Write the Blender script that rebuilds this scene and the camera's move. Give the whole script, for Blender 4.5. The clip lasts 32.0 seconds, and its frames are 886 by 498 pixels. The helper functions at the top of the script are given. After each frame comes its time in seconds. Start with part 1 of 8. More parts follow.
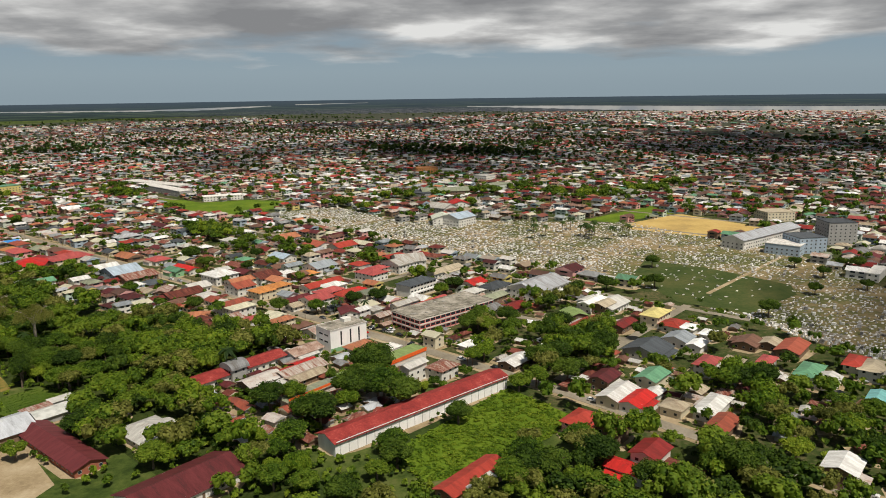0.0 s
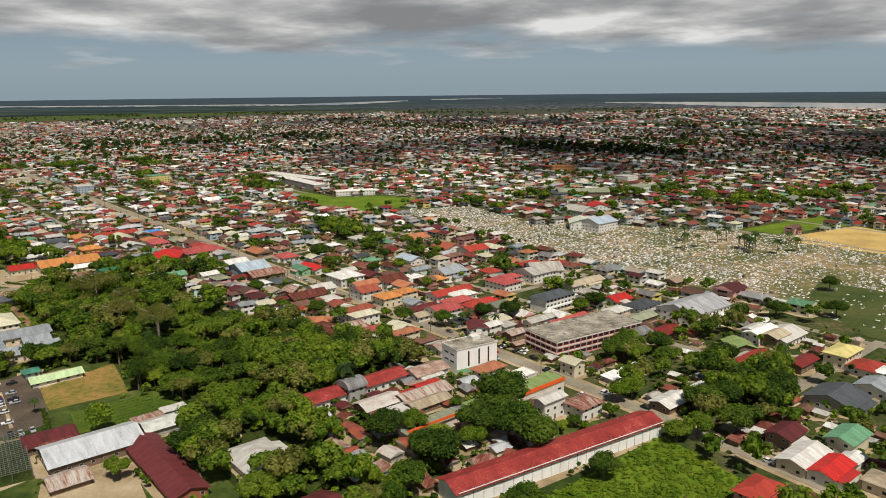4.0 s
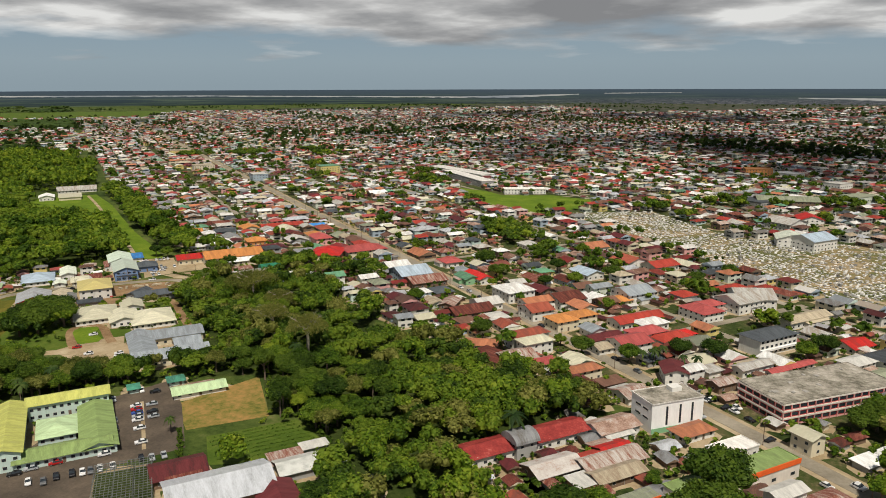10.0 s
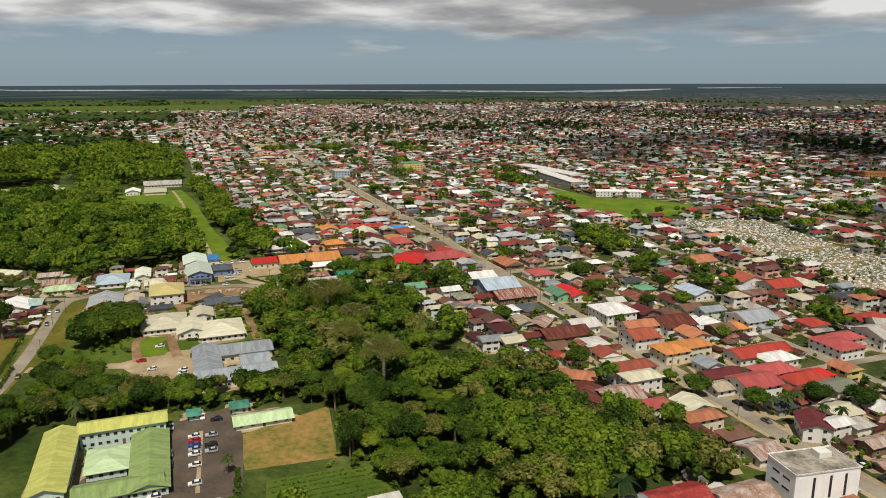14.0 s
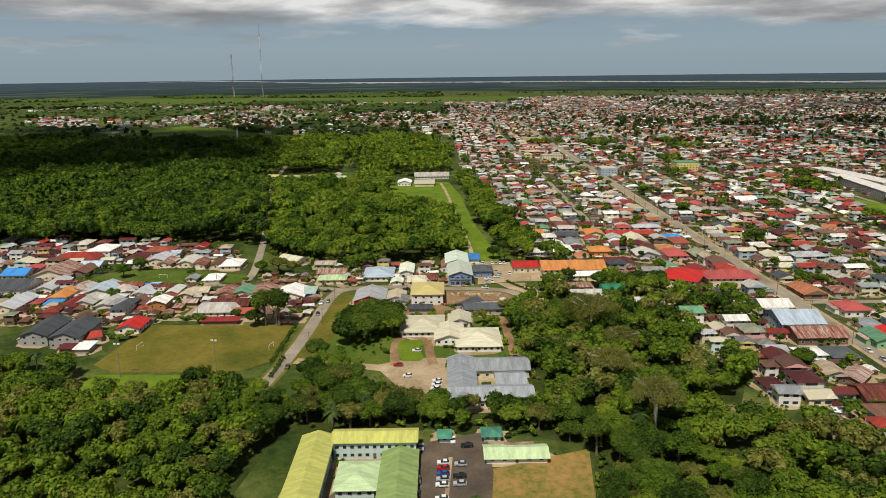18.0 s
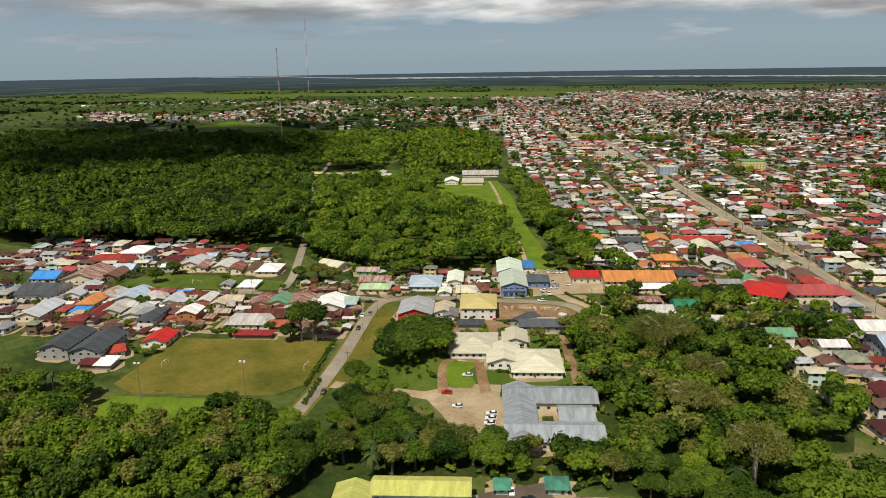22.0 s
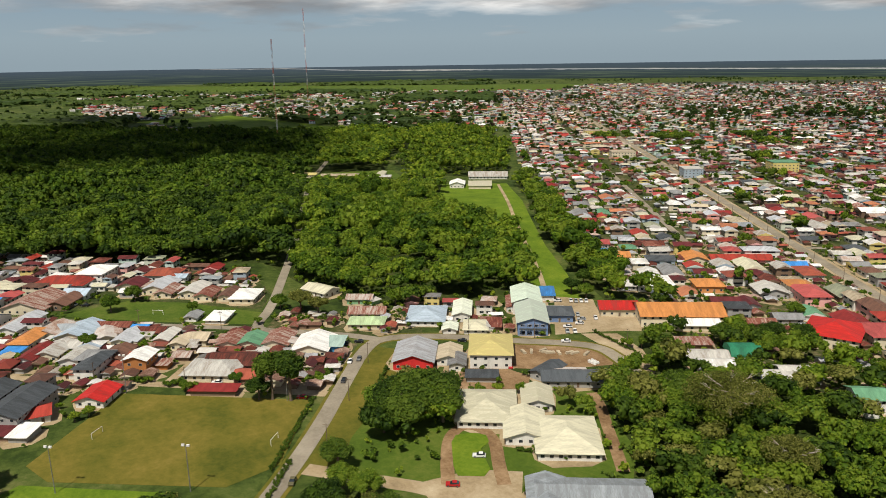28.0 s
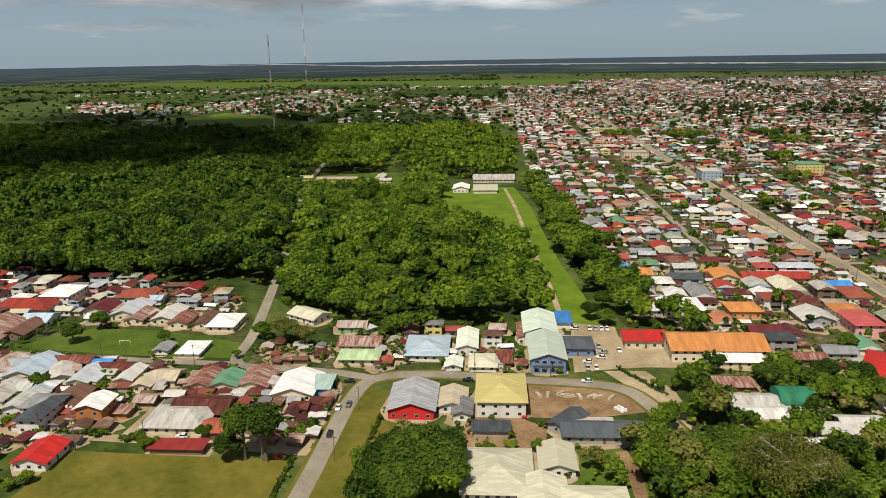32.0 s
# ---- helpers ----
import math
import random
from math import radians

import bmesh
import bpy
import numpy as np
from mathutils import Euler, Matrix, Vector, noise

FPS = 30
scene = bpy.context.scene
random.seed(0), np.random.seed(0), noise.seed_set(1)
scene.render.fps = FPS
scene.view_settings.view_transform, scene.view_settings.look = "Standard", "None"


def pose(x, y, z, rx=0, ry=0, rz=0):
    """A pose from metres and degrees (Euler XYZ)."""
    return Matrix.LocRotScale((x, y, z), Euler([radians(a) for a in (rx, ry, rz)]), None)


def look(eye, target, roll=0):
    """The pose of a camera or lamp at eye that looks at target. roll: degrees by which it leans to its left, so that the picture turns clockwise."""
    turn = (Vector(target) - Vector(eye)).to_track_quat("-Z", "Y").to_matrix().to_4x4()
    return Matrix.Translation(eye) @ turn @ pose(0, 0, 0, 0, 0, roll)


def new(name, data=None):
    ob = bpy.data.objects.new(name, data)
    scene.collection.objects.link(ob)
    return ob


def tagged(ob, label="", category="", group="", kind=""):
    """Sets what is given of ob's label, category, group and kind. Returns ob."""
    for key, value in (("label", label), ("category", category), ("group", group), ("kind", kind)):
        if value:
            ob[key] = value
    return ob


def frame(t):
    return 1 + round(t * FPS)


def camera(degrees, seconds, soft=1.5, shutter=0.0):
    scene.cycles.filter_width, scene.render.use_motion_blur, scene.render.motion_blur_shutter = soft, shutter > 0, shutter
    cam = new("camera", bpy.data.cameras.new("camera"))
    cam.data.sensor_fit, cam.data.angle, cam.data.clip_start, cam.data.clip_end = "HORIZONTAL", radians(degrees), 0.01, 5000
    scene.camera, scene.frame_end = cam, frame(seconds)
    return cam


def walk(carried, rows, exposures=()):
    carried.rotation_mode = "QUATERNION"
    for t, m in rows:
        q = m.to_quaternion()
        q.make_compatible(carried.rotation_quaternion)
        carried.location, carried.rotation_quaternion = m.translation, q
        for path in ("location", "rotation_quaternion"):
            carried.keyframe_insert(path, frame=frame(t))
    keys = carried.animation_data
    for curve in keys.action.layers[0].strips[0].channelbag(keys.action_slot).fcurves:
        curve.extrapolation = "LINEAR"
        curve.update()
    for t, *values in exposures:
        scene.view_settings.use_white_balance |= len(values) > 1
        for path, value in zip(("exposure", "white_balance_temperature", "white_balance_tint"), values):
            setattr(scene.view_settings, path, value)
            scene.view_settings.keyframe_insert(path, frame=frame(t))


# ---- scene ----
# ------------------------------------------------------------------ camera
cam = camera(62.5, 32.0, soft=0.9)
PATH = [
    (0, (4.59, 1.94, 120.98), (3.24, 99.76, 100.24), -0.78),
    (0.5, (3.89, 6.24, 120.92), (0.36, 103.99, 100.13), -0.77),
    (1, (3.50, 11.00, 120.92), (-2.43, 108.63, 100.08), -0.74),
    (1.5, (2.52, 16.08, 120.97), (-5.67, 113.53, 100.08), -0.70),
    (2, (1.14, 21.19, 120.77), (-9.23, 118.43, 99.83), -0.71),
    (2.5, (0.61, 26.04, 120.83), (-12.08, 122.98, 99.83), -0.70),
    (3, (-0.53, 30.85, 120.83), (-15.31, 127.48, 99.78), -0.66),
    (3.5, (-1.52, 36.00, 120.50), (-18.36, 132.29, 99.40), -0.64),
    (5.5, (-6.42, 54.66, 119.20), (-30.75, 149.31, 98.01), -0.53),
    (6, (-8.30, 59.08, 118.98), (-34.43, 153.25, 97.74), -0.51),
    (6.5, (-10.23, 63.34, 118.93), (-38.15, 156.96, 97.61), -0.47),
    (7, (-12.10, 67.66, 118.87), (-41.87, 160.69, 97.42), -0.41),
    (7.5, (-14.07, 71.66, 118.70), (-45.67, 164.07, 97.21), -0.41),
    (8, (-16.29, 75.71, 118.74), (-49.48, 167.55, 97.18), -0.33),
    (8.5, (-18.53, 79.79, 118.93), (-53.28, 171.01, 97.22), -0.31),
    (9, (-20.70, 83.77, 118.85), (-57.04, 174.34, 97.02), -0.32),
    (9.5, (-23.02, 87.71, 118.66), (-61.02, 177.59, 96.81), -0.24),
    (10, (-25.46, 91.79, 118.48), (-65.07, 180.97, 96.61), -0.18),
    (10.5, (-27.95, 95.82, 118.64), (-68.92, 184.34, 96.62), -0.12),
    (11, (-30.37, 99.84, 118.72), (-72.59, 187.76, 96.63), -0.08),
    (11.5, (-32.99, 104.04, 118.74), (-76.06, 191.53, 96.58), -0.06),
    (12, (-35.40, 107.89, 119.06), (-79.38, 194.90, 96.83), -0.00),
    (12.5, (-37.71, 111.79, 119.34), (-82.86, 198.18, 97.01), -0.11),
    (13, (-40.18, 116.02, 119.38), (-86.78, 201.61, 96.96), -0.10),
    (13.5, (-43.07, 120.06, 119.50), (-90.94, 204.92, 96.97), -0.10),
    (14, (-46.12, 124.36, 119.41), (-95.40, 208.40, 96.83), -0.16),
    (14.5, (-49.06, 128.25, 119.27), (-101.55, 210.30, 96.61), -0.20),
    (15, (-51.91, 131.74, 119.05), (-109.40, 210.34, 96.34), -0.32),
    (15.5, (-54.94, 135.18, 119.08), (-118.25, 209.13, 96.21), -0.54),
    (17.5, (-68.97, 144.47, 121.65), (-142.81, 207.73, 98.29), -0.72),
    (18, (-72.07, 146.07, 121.83), (-147.32, 207.60, 98.35), -0.74),
    (18.5, (-75.31, 147.90, 121.31), (-151.88, 207.79, 97.83), -0.79),
    (19, (-78.75, 149.72, 120.69), (-156.37, 208.24, 97.22), -0.84),
    (19.5, (-82.62, 151.91, 120.38), (-161.24, 209.04, 96.83), -0.90),
    (20, (-86.85, 154.24, 120.28), (-166.04, 210.54, 96.63), -0.85),
    (20.5, (-91.09, 156.83, 120.17), (-170.55, 212.70, 96.40), -0.86),
    (21, (-94.98, 159.72, 119.93), (-174.29, 215.77, 96.09), -0.86),
    (21.5, (-99.12, 162.75, 119.81), (-178.18, 219.12, 95.89), -0.91),
    (22, (-103.21, 165.73, 119.86), (-182.03, 222.40, 95.87), -0.92),
    (22.5, (-107.48, 169.04, 120.06), (-186.21, 225.78, 95.94), -0.87),
    (23, (-112.37, 172.54, 120.17), (-191.06, 229.26, 95.85), -0.85),
    (23.5, (-117.23, 175.85, 120.13), (-195.92, 232.51, 95.67), -0.79),
    (24, (-121.91, 179.01, 120.18), (-200.61, 235.61, 95.63), -0.77),
    (24.5, (-126.63, 182.43, 120.23), (-205.37, 238.95, 95.61), -0.78),
    (25, (-131.43, 185.81, 119.97), (-210.20, 242.27, 95.30), -0.78),
    (25.5, (-135.84, 188.99, 119.88), (-214.67, 245.36, 95.20), -0.81),
    (27.5, (-153.46, 201.43, 120.20), (-232.32, 257.63, 95.24), -0.80),
    (28, (-157.76, 204.73, 120.12), (-236.69, 260.81, 95.14), -0.86),
    (28.5, (-162.20, 207.90, 120.05), (-241.17, 263.93, 95.06), -0.86),
    (29, (-166.58, 211.08, 120.28), (-245.57, 267.03, 95.19), -0.91),
    (29.5, (-171.04, 214.26, 120.36), (-250.05, 270.15, 95.18), -0.94),
    (30, (-175.34, 217.47, 120.47), (-254.35, 273.32, 95.22), -0.93),
    (30.5, (-179.40, 220.58, 120.78), (-258.45, 276.33, 95.43), -0.99),
    (31, (-183.49, 223.71, 120.92), (-262.59, 279.38, 95.52), -1.05),
    (31.5, (-187.82, 226.90, 121.13), (-266.92, 282.51, 95.63), -1.08),
    (32, (-192.31, 230.03, 121.40), (-271.41, 285.59, 95.80), -1.02),
]
walk(cam, [(t, look(eye, target, roll)) for t, eye, target, roll in PATH], exposures=[(0, -0.08), (15, -0.09), (20, 0.0), (32, 0.06)])

# ------------------------------------------------------------------ light
SUN_FROM = Vector((0.36, -0.58, 1.15)).normalized()
world = bpy.data.worlds.new("sky")
scene.world = world
world.use_nodes = True


def node(tree, kind, **values):
    n = tree.nodes.new(kind)
    for key, value in values.items():
        if key in n.inputs:
            n.inputs[key].default_value = value
    return n


def ramp(tree, stops):
    n = tree.nodes.new("ShaderNodeValToRGB")
    e = n.color_ramp.elements
    while len(e) < len(stops):
        e.new(0.5)
    for slot, (at, col) in zip(e, stops):
        slot.position = at
        slot.color = (*col, 1) if len(col) == 3 else col
    return n


def build_sky():
    t = world.node_tree
    t.nodes.clear()
    sky = t.nodes.new("ShaderNodeTexSky")
    sky.sky_type = "NISHITA"
    sky.sun_disc = False
    sky.sun_elevation = math.asin(SUN_FROM.z)
    sky.sun_rotation = math.atan2(SUN_FROM.x, SUN_FROM.y)
    sky.dust_density = 2.0
    thin = t.nodes.new("ShaderNodeVectorMath")
    thin.operation = "SCALE"
    thin.inputs["Scale"].default_value = 0.06
    t.links.new(sky.outputs[0], thin.inputs[0])
    co = t.nodes.new("ShaderNodeTexCoord")
    sep = t.nodes.new("ShaderNodeSeparateXYZ")
    t.links.new(co.outputs["Generated"], sep.inputs[0])
    # a flat cloud deck: directions spread out over a plane overhead
    lift = t.nodes.new("ShaderNodeMath")
    lift.operation = "MAXIMUM"
    lift.inputs[1].default_value = 0.0
    t.links.new(sep.outputs["Z"], lift.inputs[0])
    deep = t.nodes.new("ShaderNodeMath")
    deep.inputs[1].default_value = 0.11
    t.links.new(lift.outputs[0], deep.inputs[0])
    flat = t.nodes.new("ShaderNodeVectorMath")
    flat.operation = "DIVIDE"
    pair = t.nodes.new("ShaderNodeCombineXYZ")
    for slot in ("X", "Y", "Z"):
        t.links.new(deep.outputs[0], pair.inputs[slot])
    t.links.new(co.outputs["Generated"], flat.inputs[0])
    t.links.new(pair.outputs[0], flat.inputs[1])
    cover = node(t, "ShaderNodeTexNoise", Scale=0.72, Detail=8.0, Roughness=0.52)
    shade = node(t, "ShaderNodeTexNoise", Scale=0.95, Detail=9.0, Roughness=0.53)
    moved = t.nodes.new("ShaderNodeMapping")
    moved.inputs["Location"].default_value = (5.3, 2.2, 0.0)
    t.links.new(flat.outputs[0], moved.inputs[0])
    t.links.new(moved.outputs[0], cover.inputs["Vector"])
    t.links.new(flat.outputs[0], shade.inputs["Vector"])
    # more cloud overhead, clearer air towards the horizon
    high = ramp(t, [(0.015, (0.05, 0.05, 0.05)), (0.045, (0.28, 0.28, 0.28)), (0.075, (0.48, 0.48, 0.48)), (0.110, (0.80, 0.80, 0.80))])
    t.links.new(sep.outputs["Z"], high.inputs[0])
    fill = t.nodes.new("ShaderNodeMath")
    t.links.new(cover.outputs["Fac"], fill.inputs[0])
    t.links.new(high.outputs[0], fill.inputs[1])
    both = ramp(t, [(0.80, (0, 0, 0)), (1.0, (1, 1, 1))])
    t.links.new(fill.outputs[0], both.inputs[0])
    tone = ramp(t, [(0.38, (0.30, 0.305, 0.315)), (0.47, (0.42, 0.425, 0.43)), (0.55, (0.62, 0.62, 0.615)), (0.64, (0.95, 0.95, 0.93))])
    t.links.new(shade.outputs["Fac"], tone.inputs[0])
    # haze near the horizon, bluer and darker over the open country
    haze = ramp(t, [(0.0, (0.43, 0.55, 0.63)), (0.03, (0.43, 0.56, 0.65)), (0.10, (0.30, 0.44, 0.58)), (0.3, (0.07, 0.13, 0.23)), (0.6, (0.03, 0.065, 0.15))])
    t.links.new(sep.outputs["Z"], haze.inputs[0])
    air = t.nodes.new("ShaderNodeMixRGB")
    air.inputs[0].default_value = 0.72
    t.links.new(thin.outputs[0], air.inputs[1])
    t.links.new(haze.outputs[0], air.inputs[2])
    mix = t.nodes.new("ShaderNodeMixRGB")
    above = ramp(t, [(0.24, (1, 1, 1)), (0.45, (0.16, 0.16, 0.16))])
    t.links.new(sep.outputs["Z"], above.inputs[0])
    less = t.nodes.new("ShaderNodeMath")
    less.operation = "MULTIPLY"
    t.links.new(both.outputs[0], less.inputs[0])
    t.links.new(above.outputs[0], less.inputs[1])
    t.links.new(less.outputs[0], mix.inputs[0])
    t.links.new(air.outputs[0], mix.inputs[1])
    t.links.new(tone.outputs[0], mix.inputs[2])
    bg = t.nodes.new("ShaderNodeBackground")
    bg.inputs["Strength"].default_value = 0.83
    out = t.nodes.new("ShaderNodeOutputWorld")
    t.links.new(mix.outputs[0], bg.inputs["Color"])
    t.links.new(bg.outputs[0], out.inputs[0])


build_sky()
sun = new("sun", bpy.data.lights.new("sun", "SUN"))
sun.data.energy = 5.0
sun.data.angle = radians(0.6)
sun.data.color = (1.0, 0.92, 0.79)
sun.matrix_world = look(SUN_FROM * 1000, (0, 0, 0))

# ------------------------------------------------------------------ materials
MATS = {}


def surface(name, stops, scale=0.3, rough=0.8, metal=0.0, stretch=(1, 1, 1), bump=0.0, fine=6.0, islands=0.0, objects=0.0, grain=0.25, world_space=True):
    """A weathered surface: a colour ramp over noise at two scales, with optional shifts from piece to piece."""
    m = bpy.data.materials.new(name)
    m.use_nodes = True
    t = m.node_tree
    b = t.nodes["Principled BSDF"]
    b.inputs["Roughness"].default_value = rough
    b.inputs["Metallic"].default_value = metal
    b.inputs["Specular IOR Level"].default_value = 0.12 if rough > 0.5 else 0.3
    if world_space:
        geo = t.nodes.new("ShaderNodeNewGeometry")
        where = geo.outputs["Position"]
    else:
        geo = t.nodes.new("ShaderNodeTexCoord")
        where = geo.outputs["Object"]
    mp = t.nodes.new("ShaderNodeMapping")
    mp.inputs["Scale"].default_value = stretch
    t.links.new(where, mp.inputs[0])
    big = node(t, "ShaderNodeTexNoise", Scale=scale, Detail=5.0, Roughness=0.6)
    small = node(t, "ShaderNodeTexNoise", Scale=scale * fine, Detail=8.0, Roughness=0.72)
    t.links.new(mp.outputs[0], big.inputs["Vector"])
    t.links.new(mp.outputs[0], small.inputs["Vector"])
    fac = t.nodes.new("ShaderNodeMath")
    fac.operation = "MULTIPLY_ADD"
    fac.inputs[1].default_value = grain
    t.links.new(small.outputs["Fac"], fac.inputs[0])
    part1 = t.nodes.new("ShaderNodeMath")
    part1.operation = "MULTIPLY"
    part1.inputs[1].default_value = 1 - grain
    t.links.new(big.outputs["Fac"], part1.inputs[0])
    t.links.new(part1.outputs[0], fac.inputs[2])
    last = fac
    for amount, source, slot in ((islands, "ShaderNodeNewGeometry", "Random Per Island"), (objects, "ShaderNodeObjectInfo", "Random")):
        if amount:
            src = t.nodes.new(source)
            off = t.nodes.new("ShaderNodeMath")
            off.operation = "MULTIPLY_ADD"
            off.inputs[1].default_value = amount
            off.inputs[2].default_value = -amount / 2
            t.links.new(src.outputs[slot], off.inputs[0])
            add = t.nodes.new("ShaderNodeMath")
            t.links.new(last.outputs[0], add.inputs[0])
            t.links.new(off.outputs[0], add.inputs[1])
            last = add
    r = ramp(t, stops)
    t.links.new(last.outputs[0], r.inputs[0])
    t.links.new(r.outputs[0], b.inputs["Base Color"])
    if bump:
        bp = t.nodes.new("ShaderNodeBump")
        bp.inputs["Strength"].default_value = bump
        bp.inputs["Distance"].default_value = 0.15
        t.links.new(small.outputs["Fac"], bp.inputs["Height"])
        t.links.new(bp.outputs[0], b.inputs["Normal"])
    MATS[name] = m
    return m


def tint(c, k):
    return tuple(min(1.0, v * k) for v in c)


def painted(name, c, worn=None, rough=0.55, scale=0.35):
    """Painted sheet roofing, streaked along the slope, with worn patches."""
    worn = worn or tint(c, 0.62)
    surface(name, [(0.39, worn), (0.465, tint(c, 0.80)), (0.55, c), (0.66, tint(c, 1.22))], scale=scale, rough=rough, stretch=(1.6, 0.35, 0.35), objects=0.16, islands=0.16, fine=7, grain=0.45, world_space=False)


painted("r_white", (0.70, 0.70, 0.68), (0.47, 0.45, 0.42))
painted("r_whiteflat", (0.66, 0.64, 0.60), (0.38, 0.35, 0.32))
painted("r_lightgrey", (0.45, 0.44, 0.41), (0.28, 0.24, 0.20))
painted("r_zinc", (0.43, 0.45, 0.48), (0.26, 0.25, 0.25), rough=0.4)
painted("r_grey", (0.22, 0.225, 0.23), (0.13, 0.12, 0.11))
painted("r_slate", (0.075, 0.085, 0.095), (0.045, 0.05, 0.055))
painted("r_bluegrey", (0.27, 0.30, 0.325), (0.18, 0.195, 0.21))
painted("r_red", (0.33, 0.048, 0.034), (0.17, 0.038, 0.028))
painted("r_brightred", (0.47, 0.028, 0.024), (0.27, 0.035, 0.03))
painted("r_pinkred", (0.36, 0.080, 0.075), (0.25, 0.06, 0.055))
painted("r_darkred", (0.22, 0.030, 0.028), (0.12, 0.03, 0.025))
painted("r_redbrown", (0.30, 0.080, 0.050), (0.17, 0.06, 0.045))
painted("r_maroon", (0.115, 0.028, 0.030), (0.06, 0.022, 0.022))
painted("r_orange", (0.47, 0.20, 0.065), (0.36, 0.15, 0.07))
painted("r_orangebrown", (0.40, 0.16, 0.085), (0.24, 0.10, 0.06))
painted("r_brown", (0.16, 0.085, 0.060), (0.09, 0.05, 0.04))
painted("r_tan", (0.42, 0.36, 0.26), (0.26, 0.20, 0.14))
painted("r_cream", (0.50, 0.48, 0.36), (0.45, 0.425, 0.315))
painted("r_yellow", (0.54, 0.47, 0.19), (0.45, 0.37, 0.16))
painted("r_yellowgreen", (0.42, 0.43, 0.12), (0.36, 0.37, 0.13))
painted("r_moss", (0.22, 0.30, 0.11), (0.15, 0.19, 0.08))
painted("r_mossgrey", (0.25, 0.27, 0.19), (0.15, 0.16, 0.12))
painted("r_lightgreen", (0.40, 0.52, 0.30), (0.28, 0.34, 0.20))
painted("r_whitegreen", (0.58, 0.62, 0.52), (0.36, 0.38, 0.32))
painted("r_mint", (0.48, 0.56, 0.47), (0.38, 0.42, 0.37))
painted("r_green", (0.07, 0.24, 0.17), (0.05, 0.13, 0.10))
painted("r_greenroof", (0.12, 0.27, 0.16), (0.08, 0.15, 0.10))
painted("r_darkgreen", (0.03, 0.18, 0.10), (0.025, 0.10, 0.06))
painted("r_teal", (0.18, 0.42, 0.42), (0.12, 0.25, 0.25))
painted("r_tealgrey", (0.30, 0.40, 0.36), (0.2, 0.26, 0.24))
painted("r_blue", (0.05, 0.22, 0.55), (0.05, 0.14, 0.32))
painted("r_lightblue", (0.36, 0.44, 0.52), (0.24, 0.27, 0.30))
surface("r_rust", [(0.30, (0.045, 0.021, 0.017)), (0.45, (0.135, 0.038, 0.028)), (0.55, (0.215, 0.085, 0.060)), (0.63, (0.32, 0.25, 0.21)), (0.75, (0.45, 0.42, 0.39))], scale=0.42, rough=0.75, stretch=(2.0, 0.32, 0.32), fine=6, grain=0.45, objects=0.28, islands=0.2, world_space=False)
surface("r_rustgrey", [(0.32, (0.14, 0.075, 0.055)), (0.46, (0.33, 0.22, 0.17)), (0.58, (0.44, 0.40, 0.37)), (0.75, (0.55, 0.53, 0.50))], scale=0.22, rough=0.7, fine=7, grain=0.45, objects=0.2, islands=0.2)
surface("r_redshed", [(0.32, (0.10, 0.025, 0.022)), (0.44, (0.19, 0.028, 0.026)), (0.56, (0.28, 0.042, 0.036)), (0.66, (0.38, 0.10, 0.085)), (0.76, (0.46, 0.33, 0.29))], scale=0.22, rough=0.7, fine=6, grain=0.5, islands=0.25)
surface("r_concrete", [(0.36, (0.065, 0.06, 0.045)), (0.46, (0.19, 0.175, 0.14)), (0.56, (0.35, 0.32, 0.27)), (0.68, (0.50, 0.47, 0.42))], scale=0.12, rough=0.9, fine=6, grain=0.4, bump=0.3)
surface("r_glasshouse", [(0.3, (0.30, 0.31, 0.29)), (0.6, (0.55, 0.56, 0.53))], scale=0.4, rough=0.3, fine=8, islands=0.2)


def wall_paint(name, c, dirt=0.6):
    surface(name, [(0.25, tint(c, dirt)), (0.42, tint(c, 0.88)), (0.7, tint(c, 1.06))], scale=0.25, rough=0.85, stretch=(1, 1, 0.35), objects=0.10, fine=8, grain=0.3)


wall_paint("w_white", (0.68, 0.67, 0.63))
wall_paint("w_whitepanel", (0.80, 0.80, 0.79), 0.8)
wall_paint("w_whitegreen", (0.55, 0.60, 0.52))
wall_paint("w_cream", (0.62, 0.56, 0.42))
wall_paint("w_pink", (0.66, 0.36, 0.34))
wall_paint("w_brick", (0.33, 0.12, 0.075))
wall_paint("w_red", (0.55, 0.035, 0.035))
wall_paint("w_teal", (0.50, 0.62, 0.58))
wall_paint("w_green", (0.22, 0.42, 0.24))
wall_paint("w_grey", (0.33, 0.33, 0.32))
wall_paint("w_wood", (0.19, 0.13, 0.09), 0.5)
wall_paint("w_woodorange", (0.40, 0.17, 0.06))
wall_paint("w_orange", (0.60, 0.27, 0.10))
wall_paint("w_orangewhite", (0.66, 0.60, 0.54))
wall_paint("w_yellow", (0.62, 0.52, 0.20))
wall_paint("w_blue", (0.08, 0.30, 0.58))
wall_paint("w_bluewall", (0.34, 0.42, 0.50))
wall_paint("w_shopblue", (0.16, 0.24, 0.42))
wall_paint("fascia_orange", (0.75, 0.13, 0.03), 0.75)
wall_paint("trim_white", (0.75, 0.74, 0.72), 0.8)

